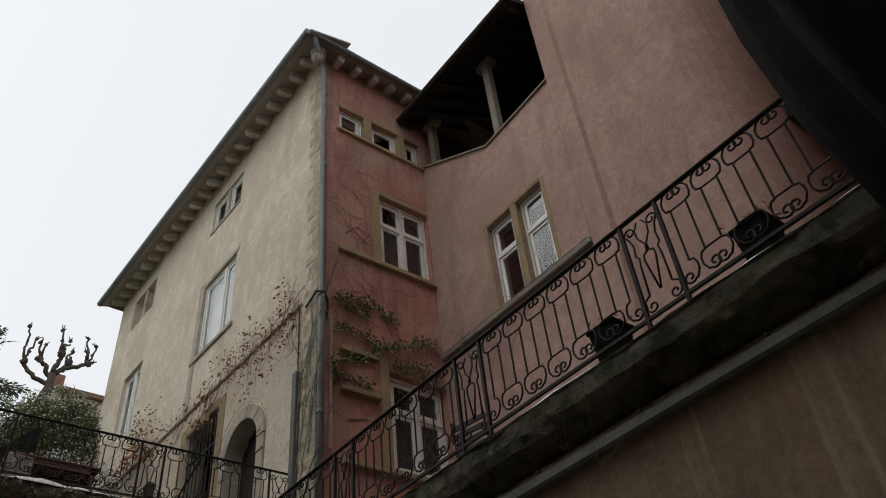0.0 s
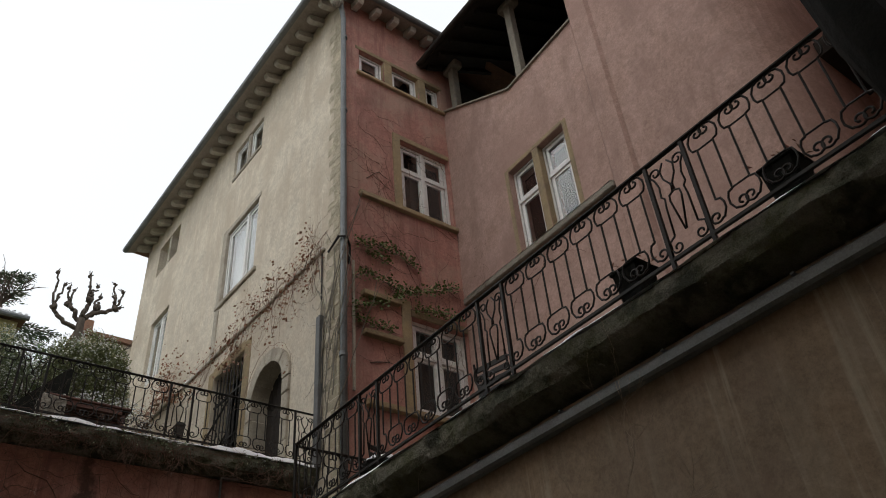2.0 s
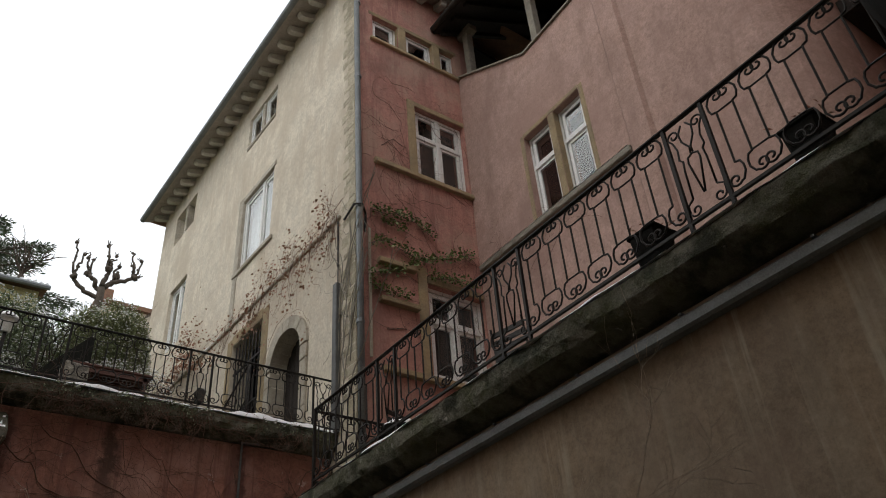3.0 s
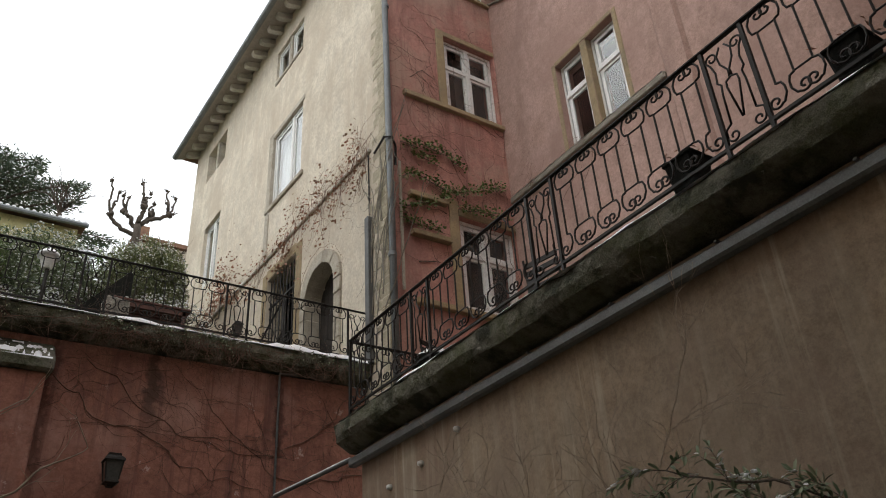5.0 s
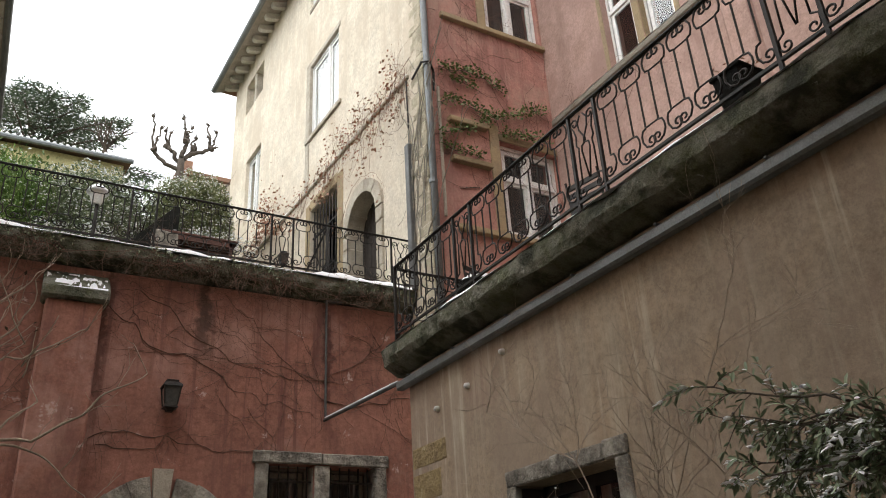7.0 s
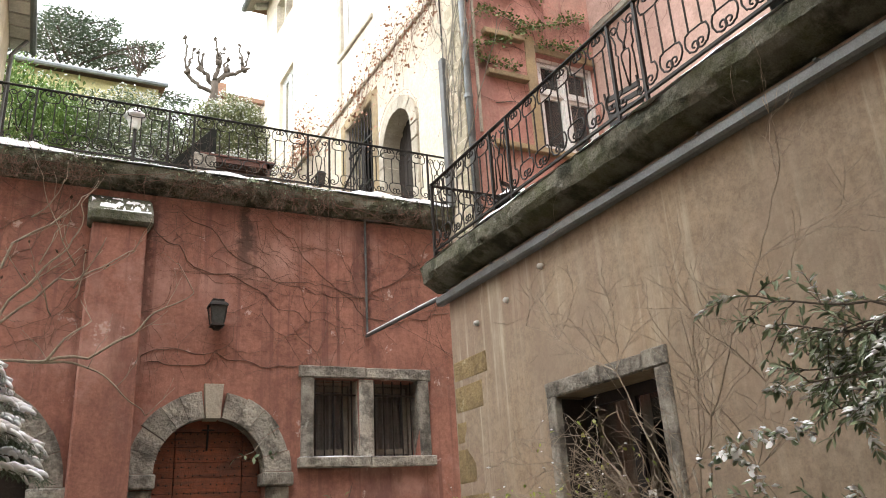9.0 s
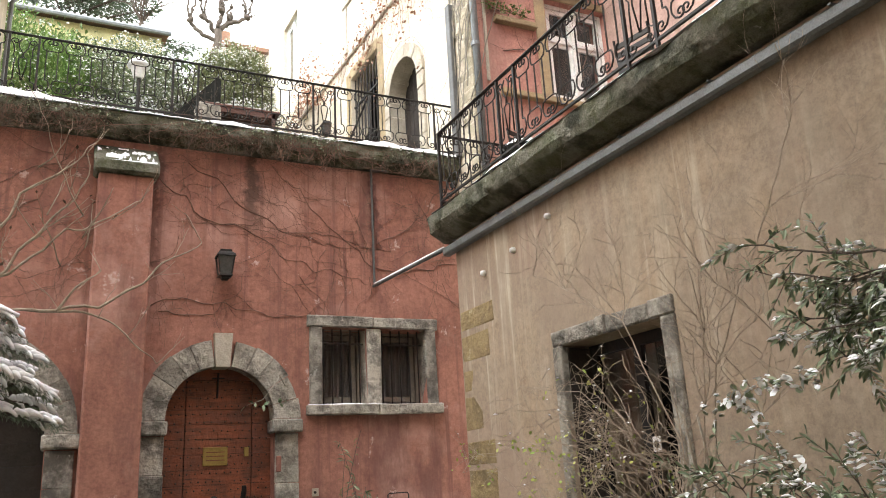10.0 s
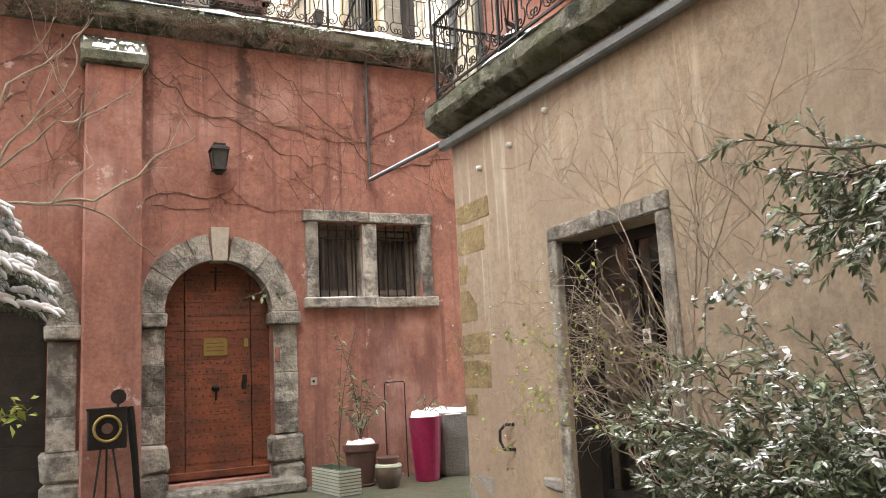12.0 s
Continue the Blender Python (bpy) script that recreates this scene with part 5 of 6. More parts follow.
for line in bare[10:]:
    for u, z in line:
        for _ in range(5):
            p.append(on_e(u + random.gauss(0, 0.08), -0.16, z + random.gauss(0, 0.08)))
            d.append((-0.5, random.gauss(0, 0.7), random.gauss(-0.4, 0.6)))
tagged(leaf_cloud("ivy", p, d, 0.055, 0.7, IVY), "sparse ivy leaves on the pink wall", "ivy", kind="stuff")

# russet creeper on the pale wall
band = [[(10.0, 10.9), (10.6, 10.75), (11.4, 10.7), (12.6, 10.72), (14.0, 10.7), (15.5, 10.72), (17.0, 10.75)]]
drop = [wander(random.uniform(10.2, 15.5), 10.7, random.uniform(-1.9, -1.2), random.randint(4, 11), 0.13, 0.25) for _ in range(34)]
rise = [wander(random.uniform(9.9, 13.5), 10.7, random.uniform(1.0, 2.4), random.randint(3, 8), 0.13, 0.25) for _ in range(10)]
ring = [[(12.1 + 0.95 * math.cos(a), 8.5 + 0.95 * math.sin(a)) for a in [math.pi * k / 8 for k in range(9)]]]
upright = [wander(random.uniform(9.75, 10.25), random.uniform(6.4, 9), 1.57, random.randint(10, 26), 0.14, 0.12) for _ in range(14)]
tagged(part("bare_creeper", creeper(on_c, band + drop + rise + ring, w=-0.06, r=0.005, sub=4), VINE), "bare creeper along the ledge of the pale wall", "creeper", kind="stuff")
tagged(part("bare_creeper", creeper(on_c, upright, w=-0.04, r=0.012, sub=3), GREYWOOD), "pale dead creeper stems climbing the house corner", "creeper", kind="stuff")
p, d = [], []
for line in drop + ring + rise:
    for u, z in line:
        for _ in range(4):
            if random.random() < 0.5:
                p.append(on_c(u + random.gauss(0, 0.09), -0.13 - random.uniform(0, 0.08), z + random.gauss(0, 0.1)))
                d.append((-0.5, random.gauss(0, 0.6), random.gauss(-0.7, 0.5)))
for _ in range(900):
    u = random.gauss(17.4, 0.7)
    p.append(on_c(u, -0.1 - random.uniform(0, 0.15), 10.6 + abs(random.gauss(0.2, 0.55)) - 0.5 * abs(u - 17.4)))
    d.append((-0.6, random.gauss(0, 0.6), random.gauss(-0.7, 0.5)))
tagged(leaf_cloud("russet_leaves", p, d, 0.068, 0.7, RUSSET), "withered russet leaves of the creeper", "creeper", kind="stuff")


# ---- snow on ledges ----
def snow_strip(label, f, u0, u1, w0, w1, z, high=0.05, step=0.09):
    """A lumpy ribbon of snow with gaps."""
    bm = bmesh.new()
    rows = []
    n = int((u1 - u0) / step)
    for i in range(n + 1):
        u = u0 + (u1 - u0) * i / n
        h = high * max(0.22, 0.62 + 1.2 * noise.noise((u * 1.3, z, 0.3)) + 0.5 * noise.noise((u * 6, z, 4.1)))
        s = 0.02 * noise.noise((u * 4, z, 9.0))
        rows.append([bm.verts.new(f(u, w0 + s, z)), bm.verts.new(f(u, w0 + s + 0.02, z + h * 0.9)), bm.verts.new(f(u, (w0 + w1) / 2, z + h)), bm.verts.new(f(u, w1, z))])
    for a, b in zip(rows, rows[1:]):
        for k in range(3):
            bm.faces.new((a[k], a[k + 1], b[k + 1], b[k]))
    return tagged(part("snow_strip", bm, SNOW, None, "", True), label, "snow", kind="stuff")


snow_strip("thin snow along the upper terrace edge", plain, -8.5, 5.5, 10.175, 10.42, 6.335, 0.085)
snow_strip("thin snow along the lower terrace edge", lambda u, w, z: Vector((w, u, z)), -1.9, 7.85, 3.83, 3.9, 4.444, 0.03)
snow_strip("thin snow on the stone ledge", on_c, 10.2, 21.2, -0.052, 0.0, 10.613, 0.035)
snow_strip("thin snow on the pink wall ledge", on_e, 5.6, 9.5, -0.095, 0.0, 10.04, 0.02)
snow_strip("thin snow on the window sill", on_a, 3.1, 5.08, -0.1, 0.0, 2.497, 0.012)
bm = bmesh.new()
bmesh.ops.create_grid(bm, x_segments=46, y_segments=22, size=0.5)
for v in list(bm.verts):
    x, y = v.co.x, v.co.y
    h = noise.noise((x * 9, y * 5, 2.0)) + 0.5 * noise.noise((x * 21, y * 12, 5.0)) - 0.24 - 1.6 * max(0.0, abs(x) - 0.36) - 1.2 * max(0.0, abs(y) - 0.3)
    v.co = (0.65 + x * 0.72, 10.24 + y * 0.36, 5.75 + y * 0.285 + (0.016 if h > 0 else -0.03) + 0.03 * max(0.0, h))
part("snow", bm, SNOW, pil, "patchy snow on the mossy cap", True)
edge_snow = snow_caps("edge_snow", [(along_edge(), 10.17, 6.31 + random.gauss(0, 0.015)) for _ in range(90)], 0.02, None, "bits of snow on the edge plants")
tagged(edge_snow, category="snow")

# ---- twiggy shrub before the brown wall ----
TWIG = surface("pale_twig_bark", (0.45, 0.37, 0.29), (0.27, 0.21, 0.16), scale=8, bump=0.3)
shrub = thing("shrub", "bare twiggy shrub with a few yellow-green leaves", "shrub", at=(3.32, 3.65, 0))
bm, tips, nodes = bmesh.new(), [], []
random.seed(5)
np.random.seed(5)


def arc(a, b, lift, n=12, wild=0.03):
    """A wavering arched line between two points."""
    a, b = Vector(a), Vector(b)
    out = []
    for i in range(n + 1):
        t = i / n
        q = a.lerp(b, t) + Vector((0, 0, lift * 4 * t * (1 - t)))
        if 0 < i:
            q += wild * Vector((noise.noise(q * 3.7), noise.noise(q * 3.1 + Vector((4, 0, 0))), noise.noise(q * 4.3 + Vector((0, 8, 0)))))
        out.append(q)
    return out


for k in range(38):
    z0 = random.uniform(0.5, 1.5)
    y1, z1 = random.choice(((5.9, 1.45), (5.3, 1.1), (4.7, 2.15), (5.5, 1.75), (4.2, 1.8), (4.9, 1.55), (5.4, 1.25), (4.4, 1.35), (4.0, 2.0), (4.5, 1.8), (4.25, 1.5)))
    end = (3.3 + random.gauss(0, 0.22), y1 + random.gauss(0, 0.22), z1 + random.gauss(0, 0.16))
    line = arc((3.31 + random.gauss(0, 0.04), 3.58 + random.gauss(0, 0.06), z0), end, random.uniform(0.1, 0.4), 14, 0.16)
    tube(line, 0.0036, bm, 5, 0.0014)
    for q in line[4::2]:
        twigs(bm, q, (random.gauss(0, 0.5), random.gauss(0.5, 0.6), random.gauss(0.2, 0.6)), random.uniform(0.2, 0.42), 0.0021, 1, 0.55, -0.05, tips, nodes, (2, 4))
for line in ([(3.35, 3.6, 0), (3.33, 3.5, 0.9), (3.3, 3.25, 2.0), (3.3, 3.0, 2.4), (3.3, 2.72, 2.75), (3.28, 2.5, 3.1)], [(3.33, 3.55, 0), (3.3, 3.6, 1.0), (3.32, 3.4, 1.8), (3.3, 3.3, 2.2), (3.35, 3.2, 2.45)], [(3.32, 3.5, 0), (3.28, 3.3, 0.9), (3.25, 2.95, 1.7), (3.2, 2.75, 2.1)], [(3.32, 3.5, 0), (3.3, 3.6, 1.6), (3.3, 4.0, 2.4), (3.3, 4.6, 2.75), (3.3, 5.0, 2.95)]):
    fine_line = []
    for a, b in zip(line, line[1:]):
        fine_line += arc(a, b, 0.0, 5, 0.03)[:-1]
    tube(fine_line + [Vector(line[-1])], 0.0065, bm, 6, 0.002)
    for k in range(1, len(line)):
        for _ in range(4 if k < 4 else 2):
            twigs(bm, line[k], (random.gauss(0, 0.3), random.gauss(0, 0.7), 0.7), 0.5, 0.003, 2, 0.35, 0.05, tips, None, (2, 3))
tagged(part("twig", bm, TWIG, shrub, "thin grey-brown twigs"), kind="stuff")
STEM = surface("pale_stem_bark", (0.52, 0.46, 0.38), (0.36, 0.31, 0.25), scale=9, bump=0.3)
for x, y0, y1 in ((3.3, 3.66, 3.56), (3.34, 3.6, 3.5), (3.36, 3.72, 3.68)):
    part("stem", tube(arc((x, y0, 0), (x, y1, 1.75), 0.0, 12, 0.05), 0.013, n=7, r1=0.007), STEM, shrub, "pale upright stem", True)
sel = [q for q in nodes if q.y > 4.5 and q.z < 1.75]
some = [q for q in nodes if q.y <= 4.5]
leafy = random.sample(sel, min(280, len(sel))) + random.sample(some, min(110, len(some)))
leaf_cloud("leaves", [tuple(q) for q in leafy], np.random.normal(size=(len(leafy), 3)) - (0, 0, 0.4), 0.036, 0.55, YELLOW, shrub, "sparse yellow-green leaves", True)
snow_caps("snow", [q + Vector((0, 0, 0.01)) for q in random.sample(nodes, 90)], 0.012, shrub)
# a spray of round leaves bent under snow
bm, rp, rd = bmesh.new(), [], []
for line, lift in (([(3.15, 2.4, 0.85), (3.1, 2.53, 1.29), (3.1, 2.81, 1.62), (3.1, 2.95, 1.8)], 0), ([(3.1, 2.93, 1.78), (3.08, 2.68, 1.8), (3.06, 2.4, 1.79)], 0.03), ([(3.1, 2.9, 1.75), (3.12, 3.15, 1.7)], 0.03)):
    way = []
    for a, b in zip(line, line[1:]):
        way += arc(a, b, lift, 8, 0.03)
    tube(way, 0.005, bm, 5, 0.002)
    for q in way[8 if lift == 0 else 0:]:
        for _ in range(2):
            rp.append(q + Vector((random.gauss(0, 0.02), random.gauss(0, 0.025), random.gauss(0.01, 0.02))))
            rd.append((random.gauss(-0.3, 0.5), random.gauss(-0.2, 0.7), random.gauss(-0.3, 0.4)))
part("round_leaf_stem", bm, TWIG, shrub)
leaf_cloud("round_leaves", rp, rd, 0.05, 0.6, SHRUBLEAF, shrub, "round dark green leaves", True)
top = np.array(rp) + (-0.006, -0.004, 0.009)
tagged(leaf_cloud("snow", top, rd, 0.046, 0.6, SNOW, shrub, "snow lying on the round leaves", True), kind="stuff")
snow_caps("snow", [tuple(q) for q in top[::2]], 0.018, shrub)

# ---- olive bush with snow, close by the brown wall ----
olive = thing("olive_bush", "dark evergreen olive bush bent under fresh snow", "bush", at=(2.95, 1.7, 0))
bm = bmesh.new()
random.seed(21)
np.random.seed(21)


def shoot(p, d, length, pairs, sag, out_p, out_d):
    """A leafy shoot: opposite pairs of narrow leaves along a sagging twig."""
    p, d = Vector(p), Vector(d).normalized()
    side = d.cross(Vector((random.gauss(0, 1), random.gauss(0, 1), random.gauss(0, 1)))).normalized()
    line = [p.copy()]
    for k in range(pairs):
        d = (d + Vector((random.gauss(0, 0.08), random.gauss(0, 0.08), random.gauss(0, 0.08) - sag))).normalized()
        p = p + d * length / pairs
        line.append(p.copy())
        side = (side - d * side.dot(d)).normalized()
        if k % 2:
            side = d.cross(side)
        for sgn in (1, -1):
            if random.random() < 0.92:
                out_p.append(tuple(p))
                out_d.append(tuple(d * random.uniform(0.5, 1.0) + sgn * side * random.uniform(0.5, 0.9) + Vector((0, 0, random.gauss(0, 0.15)))))
    out_p.append(tuple(p))
    out_d.append(tuple(d))
    tube(line, 0.0026, bm, 4, 0.0012)


lp, ld = [], []
for y1, z1 in ((3.5, 1.02), (3.2, 1.16), (2.92, 1.36), (2.66, 1.4), (2.4, 1.22), (2.12, 1.3), (3.25, 0.82), (2.75, 0.92), (2.25, 0.95), (2.95, 1.1), (2.5, 1.06), (1.95, 1.12), (2.3, 1.12), (2.05, 0.9), (2.55, 0.8), (3.0, 0.78)):
    for _ in range(2):
        base = (2.98 + random.gauss(0, 0.08), 1.95 + random.gauss(0, 0.15), 0.2)
        end = (2.92 + random.gauss(0, 0.14), y1 + random.gauss(0, 0.06), z1 + random.gauss(0, 0.05))
        line = arc(base, end, 0.12, 12, 0.06)
        tube(line, 0.009, bm, 6, 0.003)
        for q in line[5:]:
            for _ in range(2):
                shoot(q, (random.gauss(-0.15, 0.5), random.gauss(0.35, 0.6), random.gauss(0.3, 0.5)), random.uniform(0.14, 0.28), random.randint(5, 8), 0.05, lp, ld)
        shoot(line[-1], Vector(line[-1]) - Vector(line[-3]), 0.26, 8, 0.06, lp, ld)
n_low = len(lp)
trunk = [(2.98, 1.15, 0), (3.0, 1.1, 1.2), (2.95, 1.2, 2.2)]
tube(trunk, 0.035, bm, 8, 0.015)
for y1, z1 in ((2.48, 2.42), (2.4, 2.25), (2.3, 2.12), (2.18, 2.22), (2.05, 1.86), (2.15, 1.98), (1.95, 1.95), (2.0, 2.15), (1.9, 2.05), (2.1, 2.08), (2.4, 2.06)):
    line = arc((2.95, 1.3, 1.98), (2.84 + random.gauss(0, 0.06), y1, z1), 0.03, 12, 0.05)
    tube(line, 0.009, bm, 6, 0.003)
    for q in line[5:]:
        for _ in range(2):
            shoot(q, (random.gauss(-0.1, 0.5), random.gauss(0.5, 0.5), random.gauss(-0.25, 0.5)), random.uniform(0.11, 0.2), random.randint(4, 7), 0.08, lp, ld)
part("branch", bm, BARK, olive, "thin dark branches")
lp, ld = np.array(lp), np.array(ld)
leaf_cloud("leaves", lp, ld, 0.056, 0.25, OLIVE, olive, "narrow grey-green leaves", True)
load = np.array([noise.noise(Vector(q) * 4.5) for q in lp]) + np.random.normal(size=len(lp)) * 0.18 - 0.12 * (lp[:, 1] > 2.7)
snowy = load > 0.12
tagged(leaf_cloud("snow", lp[snowy] + (-0.004, -0.003, 0.008), ld[snowy] * (1, 1, 0.4), 0.046, 0.3, SNOW, olive, "snow lying on the leaves", True), kind="stuff")
heaps = lp[load > 0.2]
snow_caps("snow", [tuple(q + (0, 0, 0.012)) for q in heaps[::2]], 0.019, olive, "small heaps of snow")

# ---- snowy fir and bare branches at the court's other side ----
fir = thing("fir_tree", "dark green fir with drooping boughs under snow", "fir", at=(-1.75, 6.1, 0))
bm = tube([(-1.75, 6.1, 0), (-1.75, 6.1, 2.0), (-1.72, 6.1, 4.4)], 0.09, n=8, r1=0.02)
need, aim, white = [], [], bmesh.new()
for k in range(9):
    z = 2.02 + k * 0.085
    end = Vector((0.03 - 0.035 * k + random.uniform(-0.08, 0.02), 6.0 + random.gauss(0, 0.12), z - 0.04))
    a = Vector((-1.75, 6.1, z + 0.4))
    way = arc(a, end, 0.06, 26, 0.05)
    tube(way, 0.018, bm, 5, 0.004)
    for t, q in enumerate(way[6:]):
        out = (end - a).normalized()
        for sgn in (1, -1):
            side = out * random.uniform(0.5, 1.0) + Vector((0, sgn * random.uniform(0.3, 0.9), random.uniform(-0.55, 0.05)))
            L = random.uniform(0.07, 0.15)
            tip = q + side.normalized() * L
            for _ in range(34):
                need.append(q.lerp(tip, random.random()) + Vector((random.gauss(0, 0.008), random.gauss(0, 0.008), random.gauss(-0.008, 0.008))))
                aim.append(tuple(side.normalized() + Vector((random.gauss(0, 0.6), random.gauss(0, 0.6), random.gauss(-0.35, 0.4)))))
            if random.random() < 0.85:
                up = Vector((0, -0.01, 0.022))
                tube([q + up, q.lerp(tip, 0.35) + up * 1.3, q.lerp(tip, 0.75) + up, tip + up * 0.4], random.uniform(0.016, 0.028), white, 6, 0.008)
        if random.random() < 0.7:
            tube([q + Vector((-0.05, 0, 0.03)), q + Vector((0, -0.01, 0.045)), q + Vector((0.06, 0, 0.025))], 0.03, white, 6, 0.014)
part("trunk", bm, BARK, fir)
leaf_cloud("needles", need, aim, 0.04, 0.12, CEDAR, fir, "dark green needles")
tagged(part("snow", white, SNOW, fir, "thick snow lying on the boughs", True), kind="stuff")

PALETWIG = surface("pale_tan_bark", (0.55, 0.46, 0.36), (0.36, 0.29, 0.22), scale=9, bump=0.3)
young = thing("young_tree", "bare pale-barked young tree with thin branches", "tree", at=(-1.3, 6.3, 0))
bm = tube([(-1.3, 6.3, 0), (-1.25, 6.25, 1.5), (-0.9, 6.1, 2.5), (-0.5, 6.0, 2.8)], 0.04, n=7, r1=0.016)
for line in ([(-0.6, 6.0, 2.72), (0.0, 6, 2.75), (0.25, 6, 2.7), (0.45, 6, 2.58), (0.66, 6, 2.38)], [(-0.2, 6, 2.74), (0.25, 6, 2.78), (0.55, 6, 2.98), (0.75, 6, 3.2), (0.95, 6, 3.32)], [(-0.6, 6, 2.85), (-0.35, 6, 2.98), (0.0, 6, 3.35), (0.3, 6, 3.45), (0.5, 6, 3.62)], [(-0.4, 6, 2.95), (-0.2, 6, 3.3), (0.05, 6, 3.6), (0.1, 6, 3.95)], [(-0.5, 6, 3.1), (-0.3, 6, 3.6), (-0.1, 6, 3.75), (0.1, 6, 4.0)], [(0.0, 6, 2.75), (0.1, 6, 2.9), (0.25, 6, 3.05)]):
    path = []
    for a, b in zip(line, line[1:]):
        for t in range(5):
            q = Vector(a).lerp(Vector(b), t / 5)
            path.append(q + 0.05 * Vector((noise.noise(q * 4.1), noise.noise(q * 3.3 + Vector((5, 0, 0))), noise.noise(q * 4.7 + Vector((0, 9, 0))))))
    tube(path + [Vector(line[-1])], 0.0125, bm, 5, 0.004)
    for q in line[1:]:
        twigs(bm, q, (random.gauss(0.2, 0.5), random.gauss(0, 0.3), 0.7), 0.28, 0.004, 1, 0.3, 0.05, None, None, (1, 2))
buds = []
for _ in range(12):
    at = Vector((random.uniform(-0.75, 0.15), 6.0 + random.gauss(0, 0.1), random.uniform(2.75, 3.9)))
    twigs(bm, at, (random.gauss(0.1, 0.6), random.gauss(0, 0.3), 0.8), random.uniform(0.35, 0.7), 0.0062, 1, 0.4, 0.1, buds, None, (2, 3))
part("branch", bm, PALETWIG, young, "pale thin branches", True)
p = np.array([(-0.2, 6.0, 1.3)] * 26) + np.random.normal(size=(26, 3)) * (0.08, 0.05, 0.05)
leaf_cloud("leaves", p, np.random.normal(size=(26, 3)), 0.09, 0.5, YELLOW, young, "few fresh green leaves")
tagged(leaf_cloud("dry_buds", [tuple(b[0]) for b in buds], [tuple(b[1]) for b in buds], 0.035, 0.5, DRYLEAF, young, "shrivelled brown buds"), kind="stuff")
part("low_twig", tube([(-1.2, 6.25, 1.1), (-0.6, 6.1, 1.25), (-0.15, 6.0, 1.33)], 0.01, n=5, r1=0.004), GREYWOOD, young)

spray = thing("climber", "thin arching twig with a few leaves by the door", "climber", at=(2.65, 10.3, 2.4))
part("stem", tube([(2.78, 10.37, 2.75), (2.6, 10.0, 2.85), (2.45, 9.5, 2.7), (2.2, 9.2, 2.45), (2.0, 9.1, 2.38)], 0.007, n=5, r1=0.003), GREYWOOD, spray)
leaf_cloud("leaves", [(2.0 + 0.045 * k + random.gauss(0, 0.02), 9.1 + random.gauss(0, 0.03), 2.38 + random.gauss(0, 0.02)) for k in range(11)], np.random.normal(size=(11, 3)) - (0, 0, 0.6), 0.085, 0.5, OLIVE, spray, "", True)

# ---- hillside garden behind the upper terrace ----
bm = bmesh.new()
n = 24
grid = []
for i in range(n + 1):
    row = []
    for j in range(n + 1):
        x, y = -50 + 110 * i / n, 21 + 60 * j / n
        row.append(bm.verts.new((x, y, 6.0 + (y - 21) * 0.62 + 1.2 * noise.noise((x * 0.1, y * 0.1, 0.5)))))
    grid.append(row)
for i in range(n):
    for j in range(n):
        bm.faces.new((grid[i][j], grid[i + 1][j], grid[i + 1][j + 1], grid[i][j + 1]))
structure("hillside", bm, EARTH, "steep dark garden hillside behind the terrace", "hillside", True)


def hedge(label, blobs, n, size, mat, snow, cap=0.07, wide=0.45, rise=0.0):
    x, y, z = blobs[0][:3]
    h = thing("hedge", label, "hedge", at=(x, y, 6.34))
    bm = bmesh.new()
    for b in blobs:
        tube([(b[0], b[1], 6.3), (b[0] + random.gauss(0, 0.1), b[1], b[2])], 0.05, bm, 5, 0.02)
        for _ in range(6):
            tube([(b[0], b[1], max(6.4, b[2] - b[5] * 0.6)), (b[0] + random.gauss(0, b[3] * 0.6), b[1] + random.gauss(0, b[4] * 0.5), b[2] + random.uniform(-0.3, 0.9) * b[5])], 0.02, bm, 4, 0.006)
    tagged(part("stems", bm, BARK, h), kind="stuff")
    p, d = blob_points(blobs, n, 0.35)
    keep = np.array([noise.noise(Vector(q) * 1.7) for q in p]) > -0.42
    p, d = p[keep], d[keep] + (0, 0, rise)
    leaf_cloud("crown", p, d, size, wide, mat, h)
    if snow:
        q, _ = blob_points(blobs, snow, 0.93)
        snow_caps("snow", [tuple(v) for v in q if v[2] > 6.5], cap, h, "patches of snow on the leaves")
    return h


hedge("tall bright green hedge on the terrace", [(-5.5, 16.6, 9.3, 1.6, 1.0, 2.6), (-4.0, 16.6, 9.3, 1.4, 1.0, 2.6), (-2.6, 16.7, 9.3, 1.2, 1.0, 2.6), (-1.4, 16.9, 9.2, 1.1, 0.9, 2.5), (-0.55, 17.0, 9.0, 0.8, 0.9, 2.35), (0.0, 16.9, 9.3, 0.6, 0.8, 1.5)], 70000, 0.12, BAMBOO, 2400, 0.03, 0.28, 0.5)
hedge("rounded dark evergreen hedge dusted with snow", [(0.35, 17.0, 9.3, 0.75, 0.9, 1.85), (0.95, 17.0, 9.45, 0.8, 0.9, 1.95), (1.5, 17.1, 9.55, 0.65, 0.9, 1.85), (1.98, 17.2, 9.4, 0.48, 0.8, 1.6), (1.2, 16.6, 8.8, 1.1, 0.6, 1.5)], 42000, 0.08, SHRUBLEAF, 6000, 0.026)
hedge("snowy clipped shrub beside the pale house", [(2.75, 16.9, 9.9, 0.5, 0.6, 1.55), (3.2, 16.9, 10.1, 0.6, 0.7, 1.6), (3.65, 17.0, 10.05, 0.55, 0.7, 1.6), (3.95, 17.3, 10.1, 0.4, 0.6, 1.55)], 34000, 0.08, YELLOWGREEN, 3600, 0.026)
